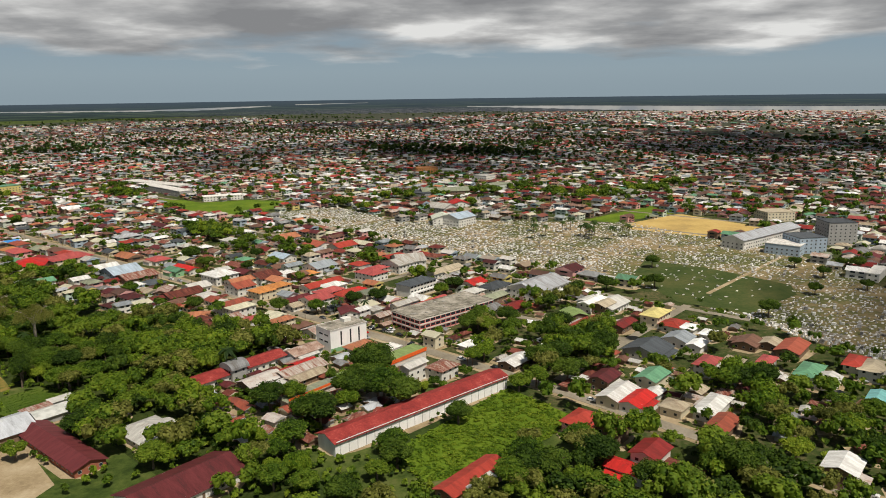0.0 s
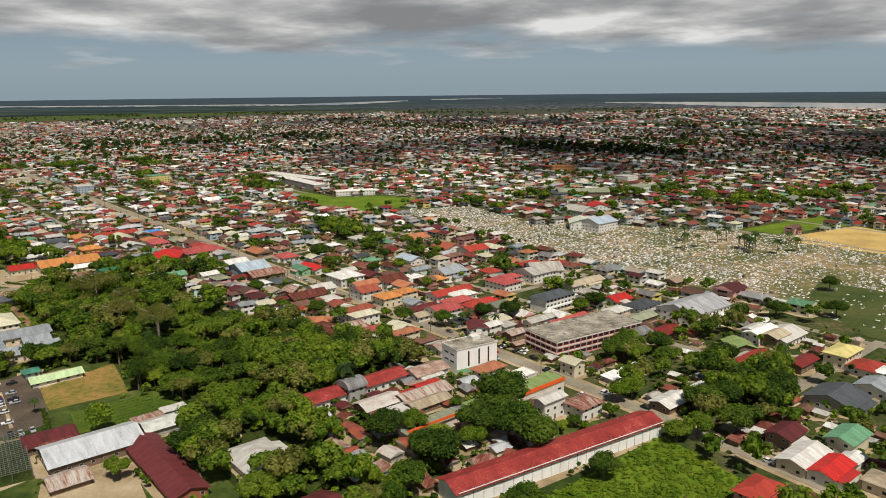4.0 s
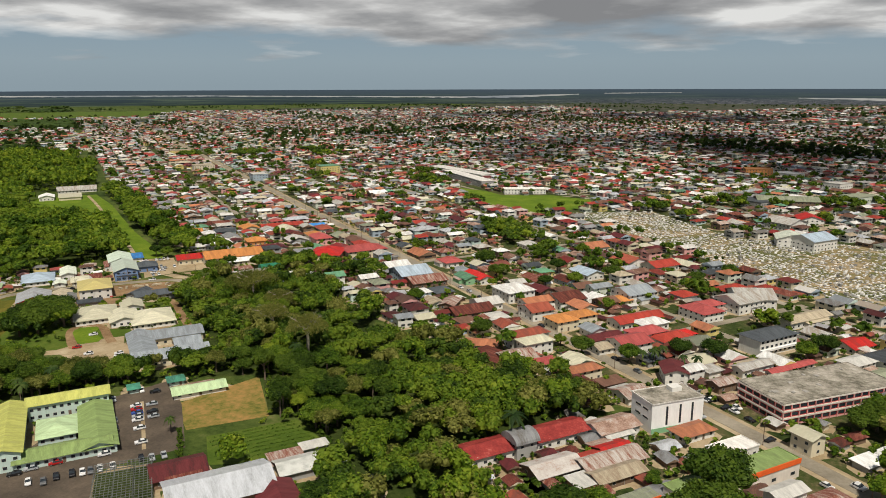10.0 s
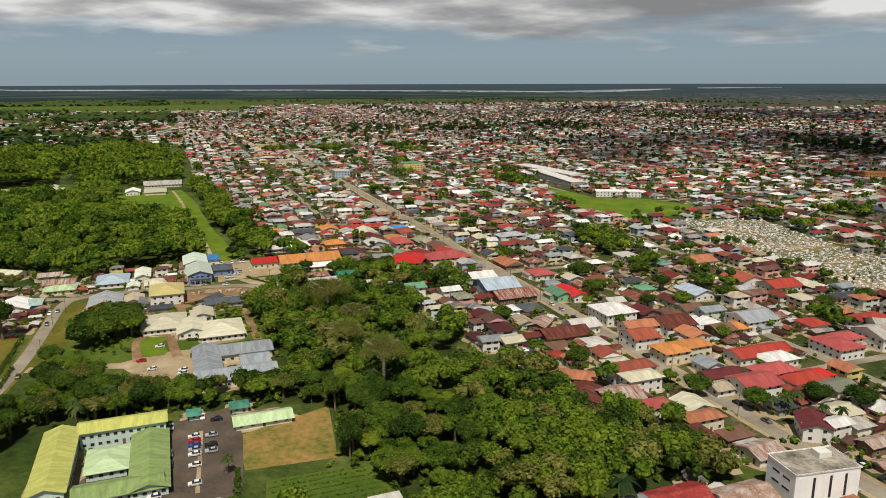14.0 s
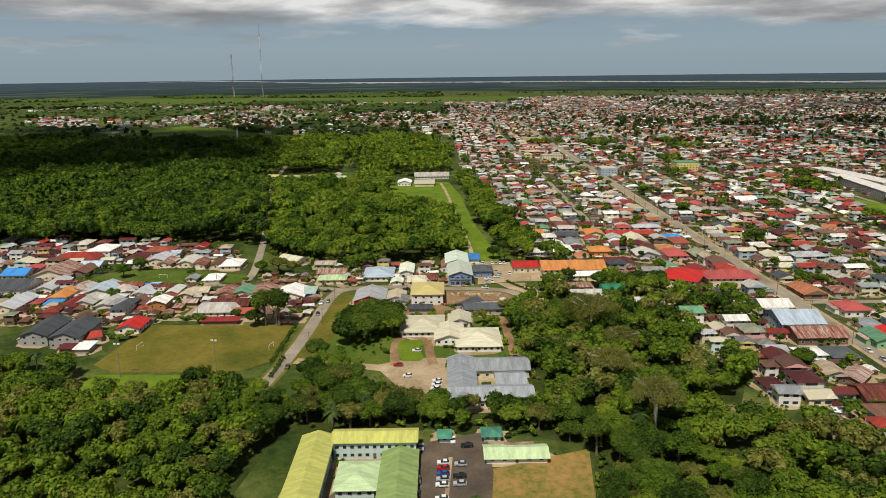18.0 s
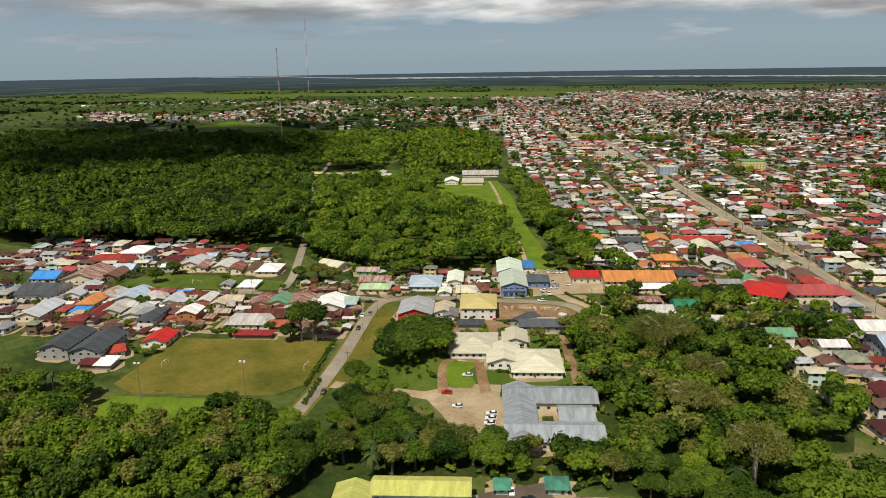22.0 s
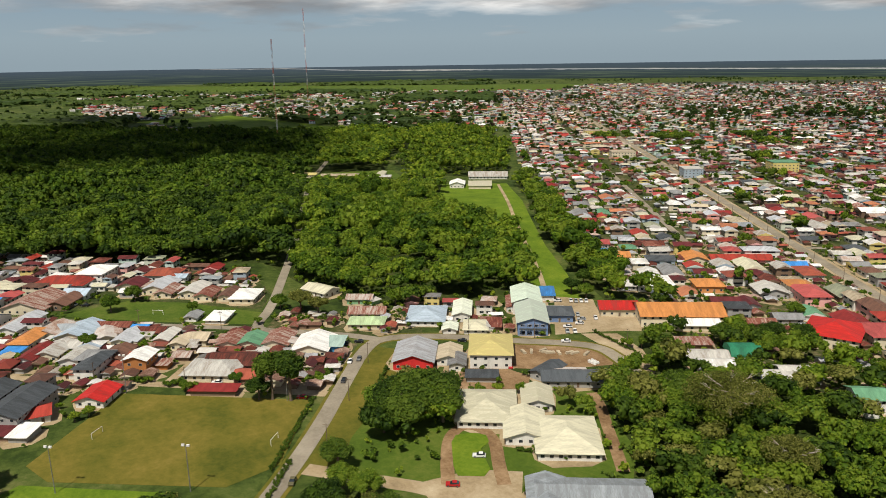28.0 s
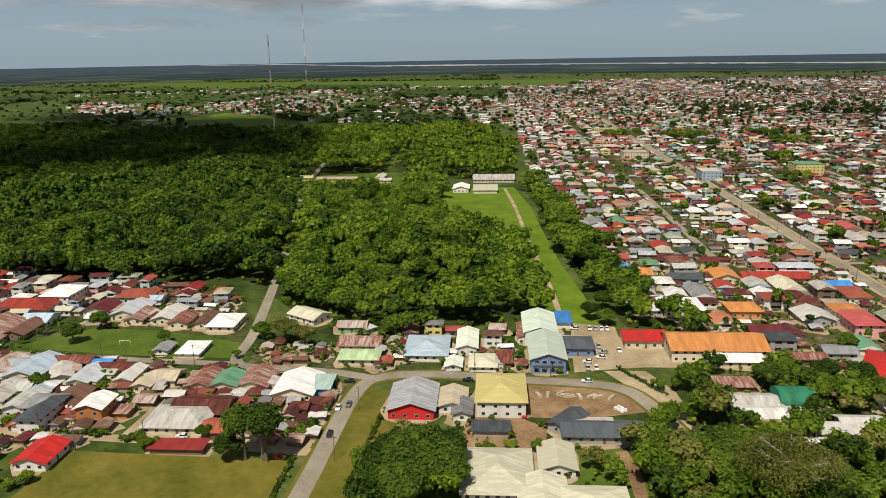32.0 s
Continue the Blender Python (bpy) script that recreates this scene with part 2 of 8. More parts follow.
glass = surface("glass", [(0.3, (0.012, 0.016, 0.02)), (0.7, (0.04, 0.05, 0.06))], scale=0.5, rough=0.12)
surface("shutter", [(0.3, (0.10, 0.07, 0.05)), (0.7, (0.18, 0.13, 0.09))], scale=0.8, rough=0.7)
surface("ground_mix", [(0.36, (0.014, 0.026, 0.006)), (0.46, (0.034, 0.056, 0.010)), (0.54, (0.070, 0.095, 0.020)), (0.61, (0.115, 0.120, 0.040)), (0.70, (0.22, 0.17, 0.09))], scale=0.022, rough=0.95, fine=9, grain=0.42, bump=0.3)
surface("town_soil", [(0.34, (0.016, 0.028, 0.007)), (0.47, (0.040, 0.058, 0.014)), (0.56, (0.085, 0.080, 0.034)), (0.66, (0.19, 0.145, 0.085)), (0.76, (0.30, 0.25, 0.175))], scale=0.05, rough=0.95, fine=8, grain=0.45)
surface("grass_bright", [(0.30, (0.042, 0.085, 0.006)), (0.5, (0.098, 0.158, 0.011)), (0.66, (0.165, 0.215, 0.020)), (0.76, (0.22, 0.21, 0.045))], scale=0.06, rough=0.9, fine=10, grain=0.45, bump=0.5)
surface("grass_lawn", [(0.32, (0.028, 0.058, 0.007)), (0.5, (0.065, 0.105, 0.012)), (0.70, (0.13, 0.145, 0.030))], scale=0.05, rough=0.9, fine=10, grain=0.4, bump=0.4)
surface("grass_pitch", [(0.32, (0.045, 0.060, 0.008)), (0.45, (0.100, 0.098, 0.014)), (0.55, (0.150, 0.124, 0.022)), (0.70, (0.22, 0.16, 0.045))], scale=0.035, rough=0.92, fine=9, grain=0.35, bump=0.3)
surface("dry_field", [(0.34, (0.06, 0.085, 0.016)), (0.45, (0.15, 0.135, 0.03)), (0.55, (0.26, 0.17, 0.055)), (0.68, (0.36, 0.20, 0.07))], scale=0.05, rough=0.95, fine=8, grain=0.45)
surface("dirt_red", [(0.32, (0.10, 0.060, 0.030)), (0.48, (0.20, 0.125, 0.065)), (0.60, (0.29, 0.195, 0.11)), (0.74, (0.40, 0.31, 0.20))], scale=0.09, rough=0.95, fine=9, grain=0.4)
surface("forest_floor", [(0.32, (0.012, 0.022, 0.004)), (0.5, (0.032, 0.048, 0.009)), (0.68, (0.07, 0.075, 0.022))], scale=0.09, rough=0.95, fine=8, grain=0.45, bump=0.4)
surface("outer_soil", [(0.36, (0.018, 0.028, 0.016)), (0.50, (0.045, 0.052, 0.032)), (0.61, (0.10, 0.09, 0.07)), (0.72, (0.20, 0.18, 0.15))], scale=0.02, rough=0.95, fine=8, grain=0.45)
surface("sand", [(0.3, (0.27, 0.19, 0.085)), (0.5, (0.47, 0.33, 0.115)), (0.7, (0.56, 0.42, 0.17))], scale=0.03, rough=0.95, fine=10, grain=0.35)
surface("dirt_pale", [(0.3, (0.17, 0.125, 0.070)), (0.48, (0.31, 0.24, 0.145)), (0.68, (0.46, 0.38, 0.26))], scale=0.07, rough=0.95, fine=9, grain=0.35)
surface("asphalt", [(0.3, (0.14, 0.122, 0.092)), (0.5, (0.245, 0.215, 0.165)), (0.7, (0.35, 0.31, 0.245))], scale=0.06, rough=0.9, fine=12, grain=0.35)
surface("asphalt_dark", [(0.3, (0.045, 0.037, 0.029)), (0.5, (0.090, 0.072, 0.055)), (0.7, (0.16, 0.125, 0.09))], scale=0.08, rough=0.9, fine=12, grain=0.35)
surface("road_paint", [(0.3, (0.35, 0.34, 0.30)), (0.7, (0.6, 0.58, 0.52))], scale=0.4, rough=0.8)
surface("cemetery_ground", [(0.32, (0.040, 0.056, 0.016)), (0.46, (0.11, 0.115, 0.042)), (0.55, (0.23, 0.175, 0.09)), (0.68, (0.42, 0.35, 0.26))], scale=0.022, rough=0.95, fine=9, grain=0.4)
surface("cemetery_turf", [(0.32, (0.022, 0.040, 0.010)), (0.47, (0.050, 0.072, 0.019)), (0.60, (0.085, 0.090, 0.030)), (0.72, (0.14, 0.115, 0.05))], scale=0.04, rough=0.92, fine=9, grain=0.45)
surface("tomb", [(0.26, (0.08, 0.08, 0.075)), (0.40, (0.34, 0.33, 0.31)), (0.60, (0.76, 0.75, 0.73))], scale=0.3, rough=0.7, islands=0.40)
surface("tomb_single", [(0.24, (0.20, 0.20, 0.19)), (0.42, (0.48, 0.47, 0.45)), (0.64, (0.76, 0.75, 0.72))], scale=0.3, rough=0.7, objects=0.40)
surface("trim_grey", [(0.3, (0.26, 0.25, 0.23)), (0.7, (0.46, 0.45, 0.42))], scale=0.4, rough=0.7)
surface("water", [(0.3, (0.34, 0.27, 0.22)), (0.7, (0.46, 0.38, 0.32))], scale=0.004, rough=0.35)
surface("bark", [(0.3, (0.07, 0.05, 0.035)), (0.7, (0.20, 0.16, 0.12))], scale=0.8, rough=0.9, objects=0.2)
surface("bark_pale", [(0.3, (0.22, 0.19, 0.15)), (0.7, (0.42, 0.37, 0.31))], scale=0.6, rough=0.9)
surface("concrete", [(0.3, (0.22, 0.21, 0.19)), (0.7, (0.42, 0.40, 0.37))], scale=0.3, rough=0.9)
surface("metal_pole", [(0.3, (0.20, 0.20, 0.20)), (0.7, (0.38, 0.38, 0.38))], scale=0.6, rough=0.5, metal=0.6)
surface("steel_red", [(0.3, (0.38, 0.10, 0.08)), (0.7, (0.48, 0.16, 0.12))], scale=0.3, rough=0.6)
surface("steel_frame", [(0.3, (0.08, 0.085, 0.08)), (0.7, (0.17, 0.18, 0.17))], scale=0.4, rough=0.6)
surface("timber_pole", [(0.3, (0.10, 0.07, 0.05)), (0.7, (0.19, 0.14, 0.10))], scale=0.8, rough=0.9)
surface("rubber", [(0.3, (0.012, 0.012, 0.012)), (0.7, (0.03, 0.03, 0.03))], scale=2, rough=0.8)
surface("cloud_white", [(0.3, (0.75, 0.76, 0.78)), (0.7, (0.9, 0.9, 0.9))], scale=0.004, rough=1.0)
# part of the sunlight passes through the cloud
_t = MATS["cloud_white"].node_tree
_clear, _veil = _t.nodes.new("ShaderNodeBsdfTransparent"), _t.nodes.new("ShaderNodeMixShader")
_veil.inputs[0].default_value = 0.17
_t.links.new(_clear.outputs[0], _veil.inputs[1])
_t.links.new(_t.nodes["Principled BSDF"].outputs[0], _veil.inputs[2])
_t.links.new(_veil.outputs[0], _t.nodes["Material Output"].inputs["Surface"])
surface("bench_red", [(0.3, (0.30, 0.05, 0.04)), (0.7, (0.45, 0.09, 0.06))], scale=0.5, rough=0.7)


def leafy(name, dark, mid, light, spread=0.34):
    m = surface(name, [(0.28, dark), (0.48, mid), (0.72, light)], scale=0.075, rough=0.6, fine=9, grain=0.36, islands=spread, objects=0.30)
    b = m.node_tree.nodes["Principled BSDF"]
    b.inputs["Specular IOR Level"].default_value = 0.14
    # light also comes through the leaves
    t = m.node_tree
    thin = t.nodes.new("ShaderNodeBsdfTranslucent")
    both = t.nodes.new("ShaderNodeMixShader")
    both.inputs[0].default_value = 0.42
    t.links.new(b.inputs["Base Color"].links[0].from_socket, thin.inputs["Color"])
    t.links.new(b.outputs[0], both.inputs[1])
    t.links.new(thin.outputs[0], both.inputs[2])
    t.links.new(both.outputs[0], t.nodes["Material Output"].inputs["Surface"])
    return m


leafy("leaf_deep", (0.020, 0.046, 0.006), (0.056, 0.104, 0.011), (0.120, 0.180, 0.020))
leafy("leaf_mid", (0.034, 0.076, 0.007), (0.090, 0.160, 0.013), (0.185, 0.255, 0.024))
leafy("leaf_fresh", (0.056, 0.115, 0.008), (0.145, 0.228, 0.016), (0.270, 0.330, 0.030))
leafy("leaf_olive", (0.055, 0.070, 0.013), (0.135, 0.150, 0.026), (0.26, 0.265, 0.065))
leafy("leaf_palm", (0.018, 0.040, 0.010), (0.045, 0.085, 0.02), (0.10, 0.14, 0.035))
leafy("leaf_far", (0.026, 0.050, 0.014), (0.060, 0.100, 0.022), (0.120, 0.165, 0.036))
for _name, _c in (("car_white", (0.72, 0.72, 0.72)), ("car_silver", (0.38, 0.40, 0.42)), ("car_black", (0.02, 0.02, 0.022)), ("car_red", (0.40, 0.02, 0.02)), ("car_blue", (0.04, 0.08, 0.30)), ("car_olive", (0.12, 0.11, 0.06)), ("car_grey", (0.13, 0.135, 0.14))):
    surface(_name, [(0.3, tint(_c, 0.85)), (0.7, _c)], scale=0.8, rough=0.25)
EMAT = MATS

# ------------------------------------------------------------------ mesh helpers


def part(name, bm, material, parent=None, label=""):
    """Links a bmesh as one mesh object, under a thing or a part."""
    me = bpy.data.meshes.new(name)
    bm.to_mesh(me)
    bm.free()
    for m in material if isinstance(material, (list, tuple)) else [material]:
        me.materials.append(MATS[m])
    return put(name, me, parent, label)


def put(name, me, parent=None, label=""):
    ob = new(name, me)
    if parent:
        ob.parent = parent
    return tagged(ob, label)


def empty(name, x, y, z=0.0, ang=0.0):
    ob = new(name)
    ob.empty_display_size = 1
    ob.matrix_basis = pose(x, y, z, 0, 0, ang)
    return ob


def raw(name, verts, faces, mats, slots=None, smooth=False):
    me = bpy.data.meshes.new(name)
    me.from_pydata(verts if isinstance(verts, list) else verts.tolist(), [], faces if isinstance(faces, list) else faces.tolist())
    for m in mats:
        me.materials.append(MATS[m])
    if slots is not None:
        me.polygons.foreach_set("material_index", np.asarray(slots, dtype=np.int32))
    if smooth:
        me.polygons.foreach_set("use_smooth", np.ones(len(me.polygons), dtype=bool))
    me.update()
    return me


def quads(name, verts, faces, material):
    """A large mesh of quads from arrays."""
    me = bpy.data.meshes.new(name)
    me.vertices.add(len(verts))
    me.vertices.foreach_set("co", np.asarray(verts, dtype=np.float32).ravel())
    me.loops.add(len(faces) * 4)
    me.loops.foreach_set("vertex_index", np.asarray(faces, dtype=np.int32).ravel())
    me.polygons.add(len(faces))
    me.polygons.foreach_set("loop_start", np.arange(0, 4 * len(faces), 4, dtype=np.int32))
    me.materials.append(MATS[material])
    me.update(calc_edges=True)
    return me


def box(bm, x, y, z, sx, sy, sz, slot=0, turn=0.0):
    """A box by its centre and sizes."""
    got = bmesh.ops.create_cube(bm, size=1, matrix=Matrix.Translation((x, y, z)) @ Matrix.Rotation(turn, 4, "Z") @ Matrix.Diagonal((sx, sy, sz, 1)))
    for v in got["verts"]:
        for f in v.link_faces:
            f.material_index = slot
    return got["verts"]


def rod(bm, a, b, r, n=6, slot=0, r2=None):
    a, b = Vector(a), Vector(b)
    way = b - a
    m = Matrix.Translation((a + b) / 2) @ way.to_track_quat("Z", "Y").to_matrix().to_4x4()
    got = bmesh.ops.create_cone(bm, segments=n, radius1=r, radius2=r if r2 is None else r2, depth=way.length, cap_ends=True, matrix=m)
    for v in got["verts"]:
        for f in v.link_faces:
            f.material_index = slot


def sheet(name, outline, z, material, label, category, thick=0.3, kind="structure"):
    """A flat piece of ground with real thickness, cut to an outline."""
    bm = bmesh.new()
    f = bm.faces.new([bm.verts.new((x, y, z)) for x, y in outline])
    if f.normal.z < 0:
        f.normal_flip()
    got = bmesh.ops.extrude_face_region(bm, geom=[f])
    for v in got["geom"]:
        if isinstance(v, bmesh.types.BMVert):
            v.co.z -= thick
    bmesh.ops.triangulate(bm, faces=bm.faces[:])
    bmesh.ops.recalc_face_normals(bm, faces=bm.faces[:])
    return tagged(part(name, bm, material), label, category, "", kind)


def ribbon(name, line, width, z, material, label, category="road", thick=0.12):
    """A road along a line of points, rounded at its bends."""
    pts = [Vector((x, y)) for x, y in line]
    for _ in range(2):
        cut = [pts[0]]
        for a, b in zip(pts, pts[1:]):
            cut += [a * 0.75 + b * 0.25, a * 0.25 + b * 0.75]
        pts = cut + [pts[-1]]
    bm = bmesh.new()
    left, right = [], []
    for i, p in enumerate(pts):
        d = (pts[min(i + 1, len(pts) - 1)] - pts[max(i - 1, 0)]).normalized()
        n = Vector((-d.y, d.x)) * width / 2
        left.append((bm.verts.new((*(p + n), z)), bm.verts.new((*(p + n), z - thick))))
        right.append((bm.verts.new((*(p - n), z)), bm.verts.new((*(p - n), z - thick))))
    for i in range(len(pts) - 1):
        bm.faces.new((left[i][0], right[i][0], right[i + 1][0], left[i + 1][0]))
        bm.faces.new((left[i][1], left[i][0], left[i + 1][0], left[i + 1][1]))
        bm.faces.new((right[i][0], right[i][1], right[i + 1][1], right[i + 1][0]))
    bmesh.ops.recalc_face_normals(bm, faces=bm.faces[:])
    mark_road([(p.x, p.y) for p in pts], width)
    return tagged(part(name, bm, material), label, category, "", "structure")


TAKEN, OPEN = [], []
U = Vector((-0.775, 0.632))
V = Vector((0.632, 0.775))
GRID = math.degrees(math.atan2(U.y, U.x))


def at_uv(u, v):
    return u * U.x + v * V.x, u * U.y + v * V.y


def to_uv(x, y):
    return x * U.x + y * U.y, x * V.x + y * V.y


def inside(x, y, poly):
    hit = False
    j = len(poly) - 1
    for i in range(len(poly)):
        (xi, yi), (xj, yj) = poly[i], poly[j]
        if (yi > y) != (yj > y) and x < (xj - xi) * (y - yi) / (yj - yi) + xi:
            hit = not hit
        j = i
    return hit


ROAD_CELLS = {}


def mark_road(line, width):
    """Remembers the distance beyond the road's edge in 3 m cells along it."""
    for (ax, ay), (bx, by) in zip(line, line[1:]):
        n = max(1, int(math.hypot(bx - ax, by - ay) / 2.0))
        for k in range(n + 1):
            x, y = ax + (bx - ax) * k / n, ay + (by - ay) * k / n
            r = width / 2 + 6
            for i in range(int((x - r) // 3), int((x + r) // 3) + 1):
                for j in range(int((y - r) // 3), int((y + r) // 3) + 1):
                    d = math.hypot(i * 3 + 1.5 - x, j * 3 + 1.5 - y) - width / 2
                    if d < ROAD_CELLS.get((i, j), 99):
                        ROAD_CELLS[(i, j)] = d


def near_road(x, y, gap):
    return ROAD_CELLS.get((int(x // 3), int(y // 3)), 99) < gap


CELL = 20.0
TAKEN_AT = {}


def take(x, y, ang, w, d):
    TAKEN.append((x, y, math.radians(ang), w, d))
    r = math.hypot(w, d) / 2 + 14
    for i in range(int((x - r) // CELL), int((x + r) // CELL) + 1):
        for j in range(int((y - r) // CELL), int((y + r) // CELL) + 1):
            TAKEN_AT.setdefault((i, j), []).append(len(TAKEN) - 1)


def is_taken(x, y, gap):
    for k in TAKEN_AT.get((int(x // CELL), int(y // CELL)), ()):
        tx, ty, a, w, d = TAKEN[k]
        dx, dy = x - tx, y - ty
        lx, ly = dx * math.cos(a) + dy * math.sin(a), -dx * math.sin(a) + dy * math.cos(a)
        if abs(lx) < w / 2 + gap and abs(ly) < d / 2 + gap:
            return True
    return False


def is_open(x, y):
    return any(inside(x, y, p) for p in OPEN)


# ------------------------------------------------------------------ ground
tagged(put("ground", raw("ground", [(-5200, -4500, 0), (5200, -4500, 0), (5200, 5200, 0), (-5200, 5200, 0)], [(0, 1, 2, 3)], ["ground_mix"])), "flat tropical lowland with grass, scrub and bare soil", "ground", "", "structure")


FIELDS = []


def field(name, outline, material, label, z=0.05, open_land=True, category="field"):
    FIELDS.append(name)
    z += 0.0006 * len(FIELDS)
    if open_land:
        OPEN.append(outline)
    return sheet(name, outline, z, material, label, category)


uvp = lambda pts: [at_uv(u, v) for u, v in pts]
TOWN = uvp([(20, 236), (275, 232), (300, 205), (480, 196), (535, 158), (640, 126), (840, 108), (1180, 92), (2600, 92), (2600, 2200), (-400, 2200), (-250, 700), (-60, 420), (0, 300)])
CEMETERY = uvp([(632, 470), (602, 545), (474, 514), (440, 560), (377, 590), (299, 638), (135, 582), (55, 500), (28, 385), (42, 365), (106, 394), (196, 430), (342, 431), (469, 444)])
sheet("town_ground", TOWN, 0.03, "town_soil", "trodden sandy soil and yard grass between the houses", "ground")
field("cemetery_ground", CEMETERY, "cemetery_ground", "worn grass and sandy soil of the cemetery", 0.06)
LAWN = uvp([(206, 447), (219, 497), (180, 503), (116, 487), (107, 466), (117, 409), (157, 408)])
field("cemetery_lawn", LAWN, "cemetery_turf", "darker grass lawn in the cemetery", 0.10)
field("village_ground", [(-442, 264), (-474, 304), (-500, 282), (-548, 236), (-640, 148), (-565, 108), (-500, 180), (-466, 236)], "town_soil", "trodden yard soil between the village houses", 0.025, False, "soil")
field("village_ground", [(-540, 294), (-496, 332), (-516, 346), (-560, 352), (-620, 310), (-700, 232), (-650, 165), (-555, 250), (-556, 283)], "town_soil", "trodden yard soil between the village houses", 0.022, False, "soil")
field("roadside_ground", [(-462, 318), (-430, 352), (-410, 372), (-440, 392), (-470, 360), (-482, 334)], "town_soil", "trodden soil beside the village road", 0.02, False, "soil")
field("sports_pitch", [(-399, 216), (-436, 252), (-387, 307), (-352, 280), (-350, 262), (-385, 220)], "grass_pitch", "worn green and yellow grass football pitch", 0.06, category="pitch")
field("rough_grass", [(-388, 213), (-356, 249), (-347, 239), (-342, 230), (-352, 215), (-369, 201), (-384, 204)], "grass_bright", "tall rough grass beside the pitch", 0.04)
field("meadow_strip", [(-748, 624), (-712, 678), (-632, 628), (-578, 588), (-502, 533), (-446, 497), (-402, 466), (-424, 454), (-512, 514), (-590, 548), (-664, 558)], "grass_bright", "long strip of bright mown grass beside the sandy path", 0.05)
field("village_green", [(-550, 246), (-552, 281), (-530, 305), (-490, 331), (-477, 321), (-509, 285)], "grass_lawn", "small village green between the streets", 0.05)
field("town_field", [(-366, 889), (-318, 872), (-290, 848), (-240, 868), (-185, 851), (-183, 803), (-227, 735), (-272, 768), (-322, 827)], "grass_bright", "bright green playing field in the town", 0.17)
field("sandy_lot", [(161, 672), (233, 731), (285, 651), (227, 604), (163, 650)], "sand", "bare orange sand lot", 0.09, category="lot")
field("green_lot", [(131, 700), (219, 785), (230, 735), (158, 684)], "grass_bright", "overgrown bright green lot", 0.08)
field("vacant_lot", [(-16, 236), (27, 290), (50, 262), (38, 244), (7, 217), (-6, 214)], "grass_bright", "vacant lot full of bright green weeds", 0.06, category="lot")
field("yard", [(-165, 236), (-152, 244), (-124, 214), (-128, 198), (-160, 200)], "dirt_pale", "pale sandy yard beside a shed", 0.05, category="yard")
field("vegetable_garden", [(-195, 271), (-174, 295), (-150, 281), (-150, 272), (-181, 256)], "grass_lawn", "green vegetable garden with planted rows", 0.05, category="garden")
field("dry_field", [(-224, 287), (-212, 322), (-185, 293), (-205, 272)], "dry_field", "dry brown and yellow field", 0.05)
field("car_park", [(-252, 280), (-243, 304), (-222, 288), (-196, 262), (-211, 239), (-190, 216), (-204, 203), (-240, 222)], "asphalt_dark", "dark worn asphalt car park", 0.05, category="car park")
field("office_yard", [(-318, 308), (-314, 326), (-304, 337), (-284, 318), (-270, 306), (-278, 298), (-298, 304)], "dirt_pale", "pale gravel drive and parking yard", 0.05, category="yard")
field("shop_yard", [(-420, 462), (-404, 474), (-385, 458), (-373, 469), (-355, 471), (-353, 466), (-366, 450), (-372, 440), (-380, 424), (-391, 434)], "dirt_pale", "pale gravel forecourt beside the shop", 0.05, category="yard")
field("builders_yard", [(-392, 394), (-368, 420), (-353, 425), (-341, 421), (-349, 403), (-358, 391), (-366, 382), (-378, 384)], "dirt_red", "reddish gravel yard stacked with timber", 0.05, category="yard")
field("house_yard", [(-376, 368), (-366, 382), (-354, 385), (-345, 376), (-361, 353)], "dirt_red", "brown bare soil behind the yellow-roofed house", 0.055, False, "yard")
field("shop_apron", [(-374, 434), (-364, 447), (-345, 441), (-328, 429), (-321, 416), (-339, 421), (-355, 430)], "dirt_pale", "pale gravel beside the road bend", 0.045, category="yard")
field("turning_lawn", [(-331, 330), (-334, 334), (-332, 339), (-328, 342), (-324, 340), (-322, 335), (-311, 330), (-309, 326), (-314, 320), (-319, 322)], "grass_bright", "round lawn inside the office drive", 0.16, category="lawn")
field("verge_lawn", [(-345, 283), (-372, 309), (-398, 332), (-418, 352), (-405, 362), (-380, 347), (-374, 332), (-354, 306), (-335, 290)], "grass_pitch", "sunlit dry grass beside the road", 0.012, False, "lawn")
field("office_lawn", [(-340, 287), (-354, 306), (-374, 332), (-366, 352), (-330, 395), (-292, 374), (-270, 345), (-300, 335), (-318, 300)], "grass_lawn", "rough lawn round the offices", 0.010, False, "lawn")
field("far_pasture", [(-1860, 590), (-1500, 690), (-1230, 760), (-1280, 860), (-1560, 850), (-1900, 820)], "grass_bright", "far flat green pasture", 0.06)
field("far_meadow", [(-3900, 900), (-2300, 2300), (-2700, 2900), (-4600, 1300)], "grass_lawn", "wide flat meadow far beyond the houses", 0.08)
field("school_field", [(-905, 556), (-868, 640), (-775, 604), (-742, 562), (-800, 492)], "grass_lawn", "mown grass round the far school", 0.05)

field("roadside_ground", [(-474, 306), (-462, 316), (-425, 348), (-392, 316), (-434, 270)], "town_soil", "trodden soil and thin grass round roadside houses", 0.0185, False, "soil")
field("yard_ground", [(-100, 285), (-62, 338), (-15, 312), (-10, 268), (-40, 240), (-72, 240)], "town_soil", "trodden yard soil between low sheds", 0.017, False, "soil")
field("outer_town_ground", uvp([(-1500, 1000), (2400, 1000), (2400, 60), (3900, 60), (4200, 2600), (2600, 4500), (-1400, 4300)]), "outer_soil", "grey-brown ground of the outer city quarters", 0.012, False, "ground")
field("frame_floor", [(-197, 249), (-185, 237), (-173, 225), (-185, 213), (-209, 237)], "forest_floor", "dark weedy floor inside the bare frame", 0.075, False, "soil")

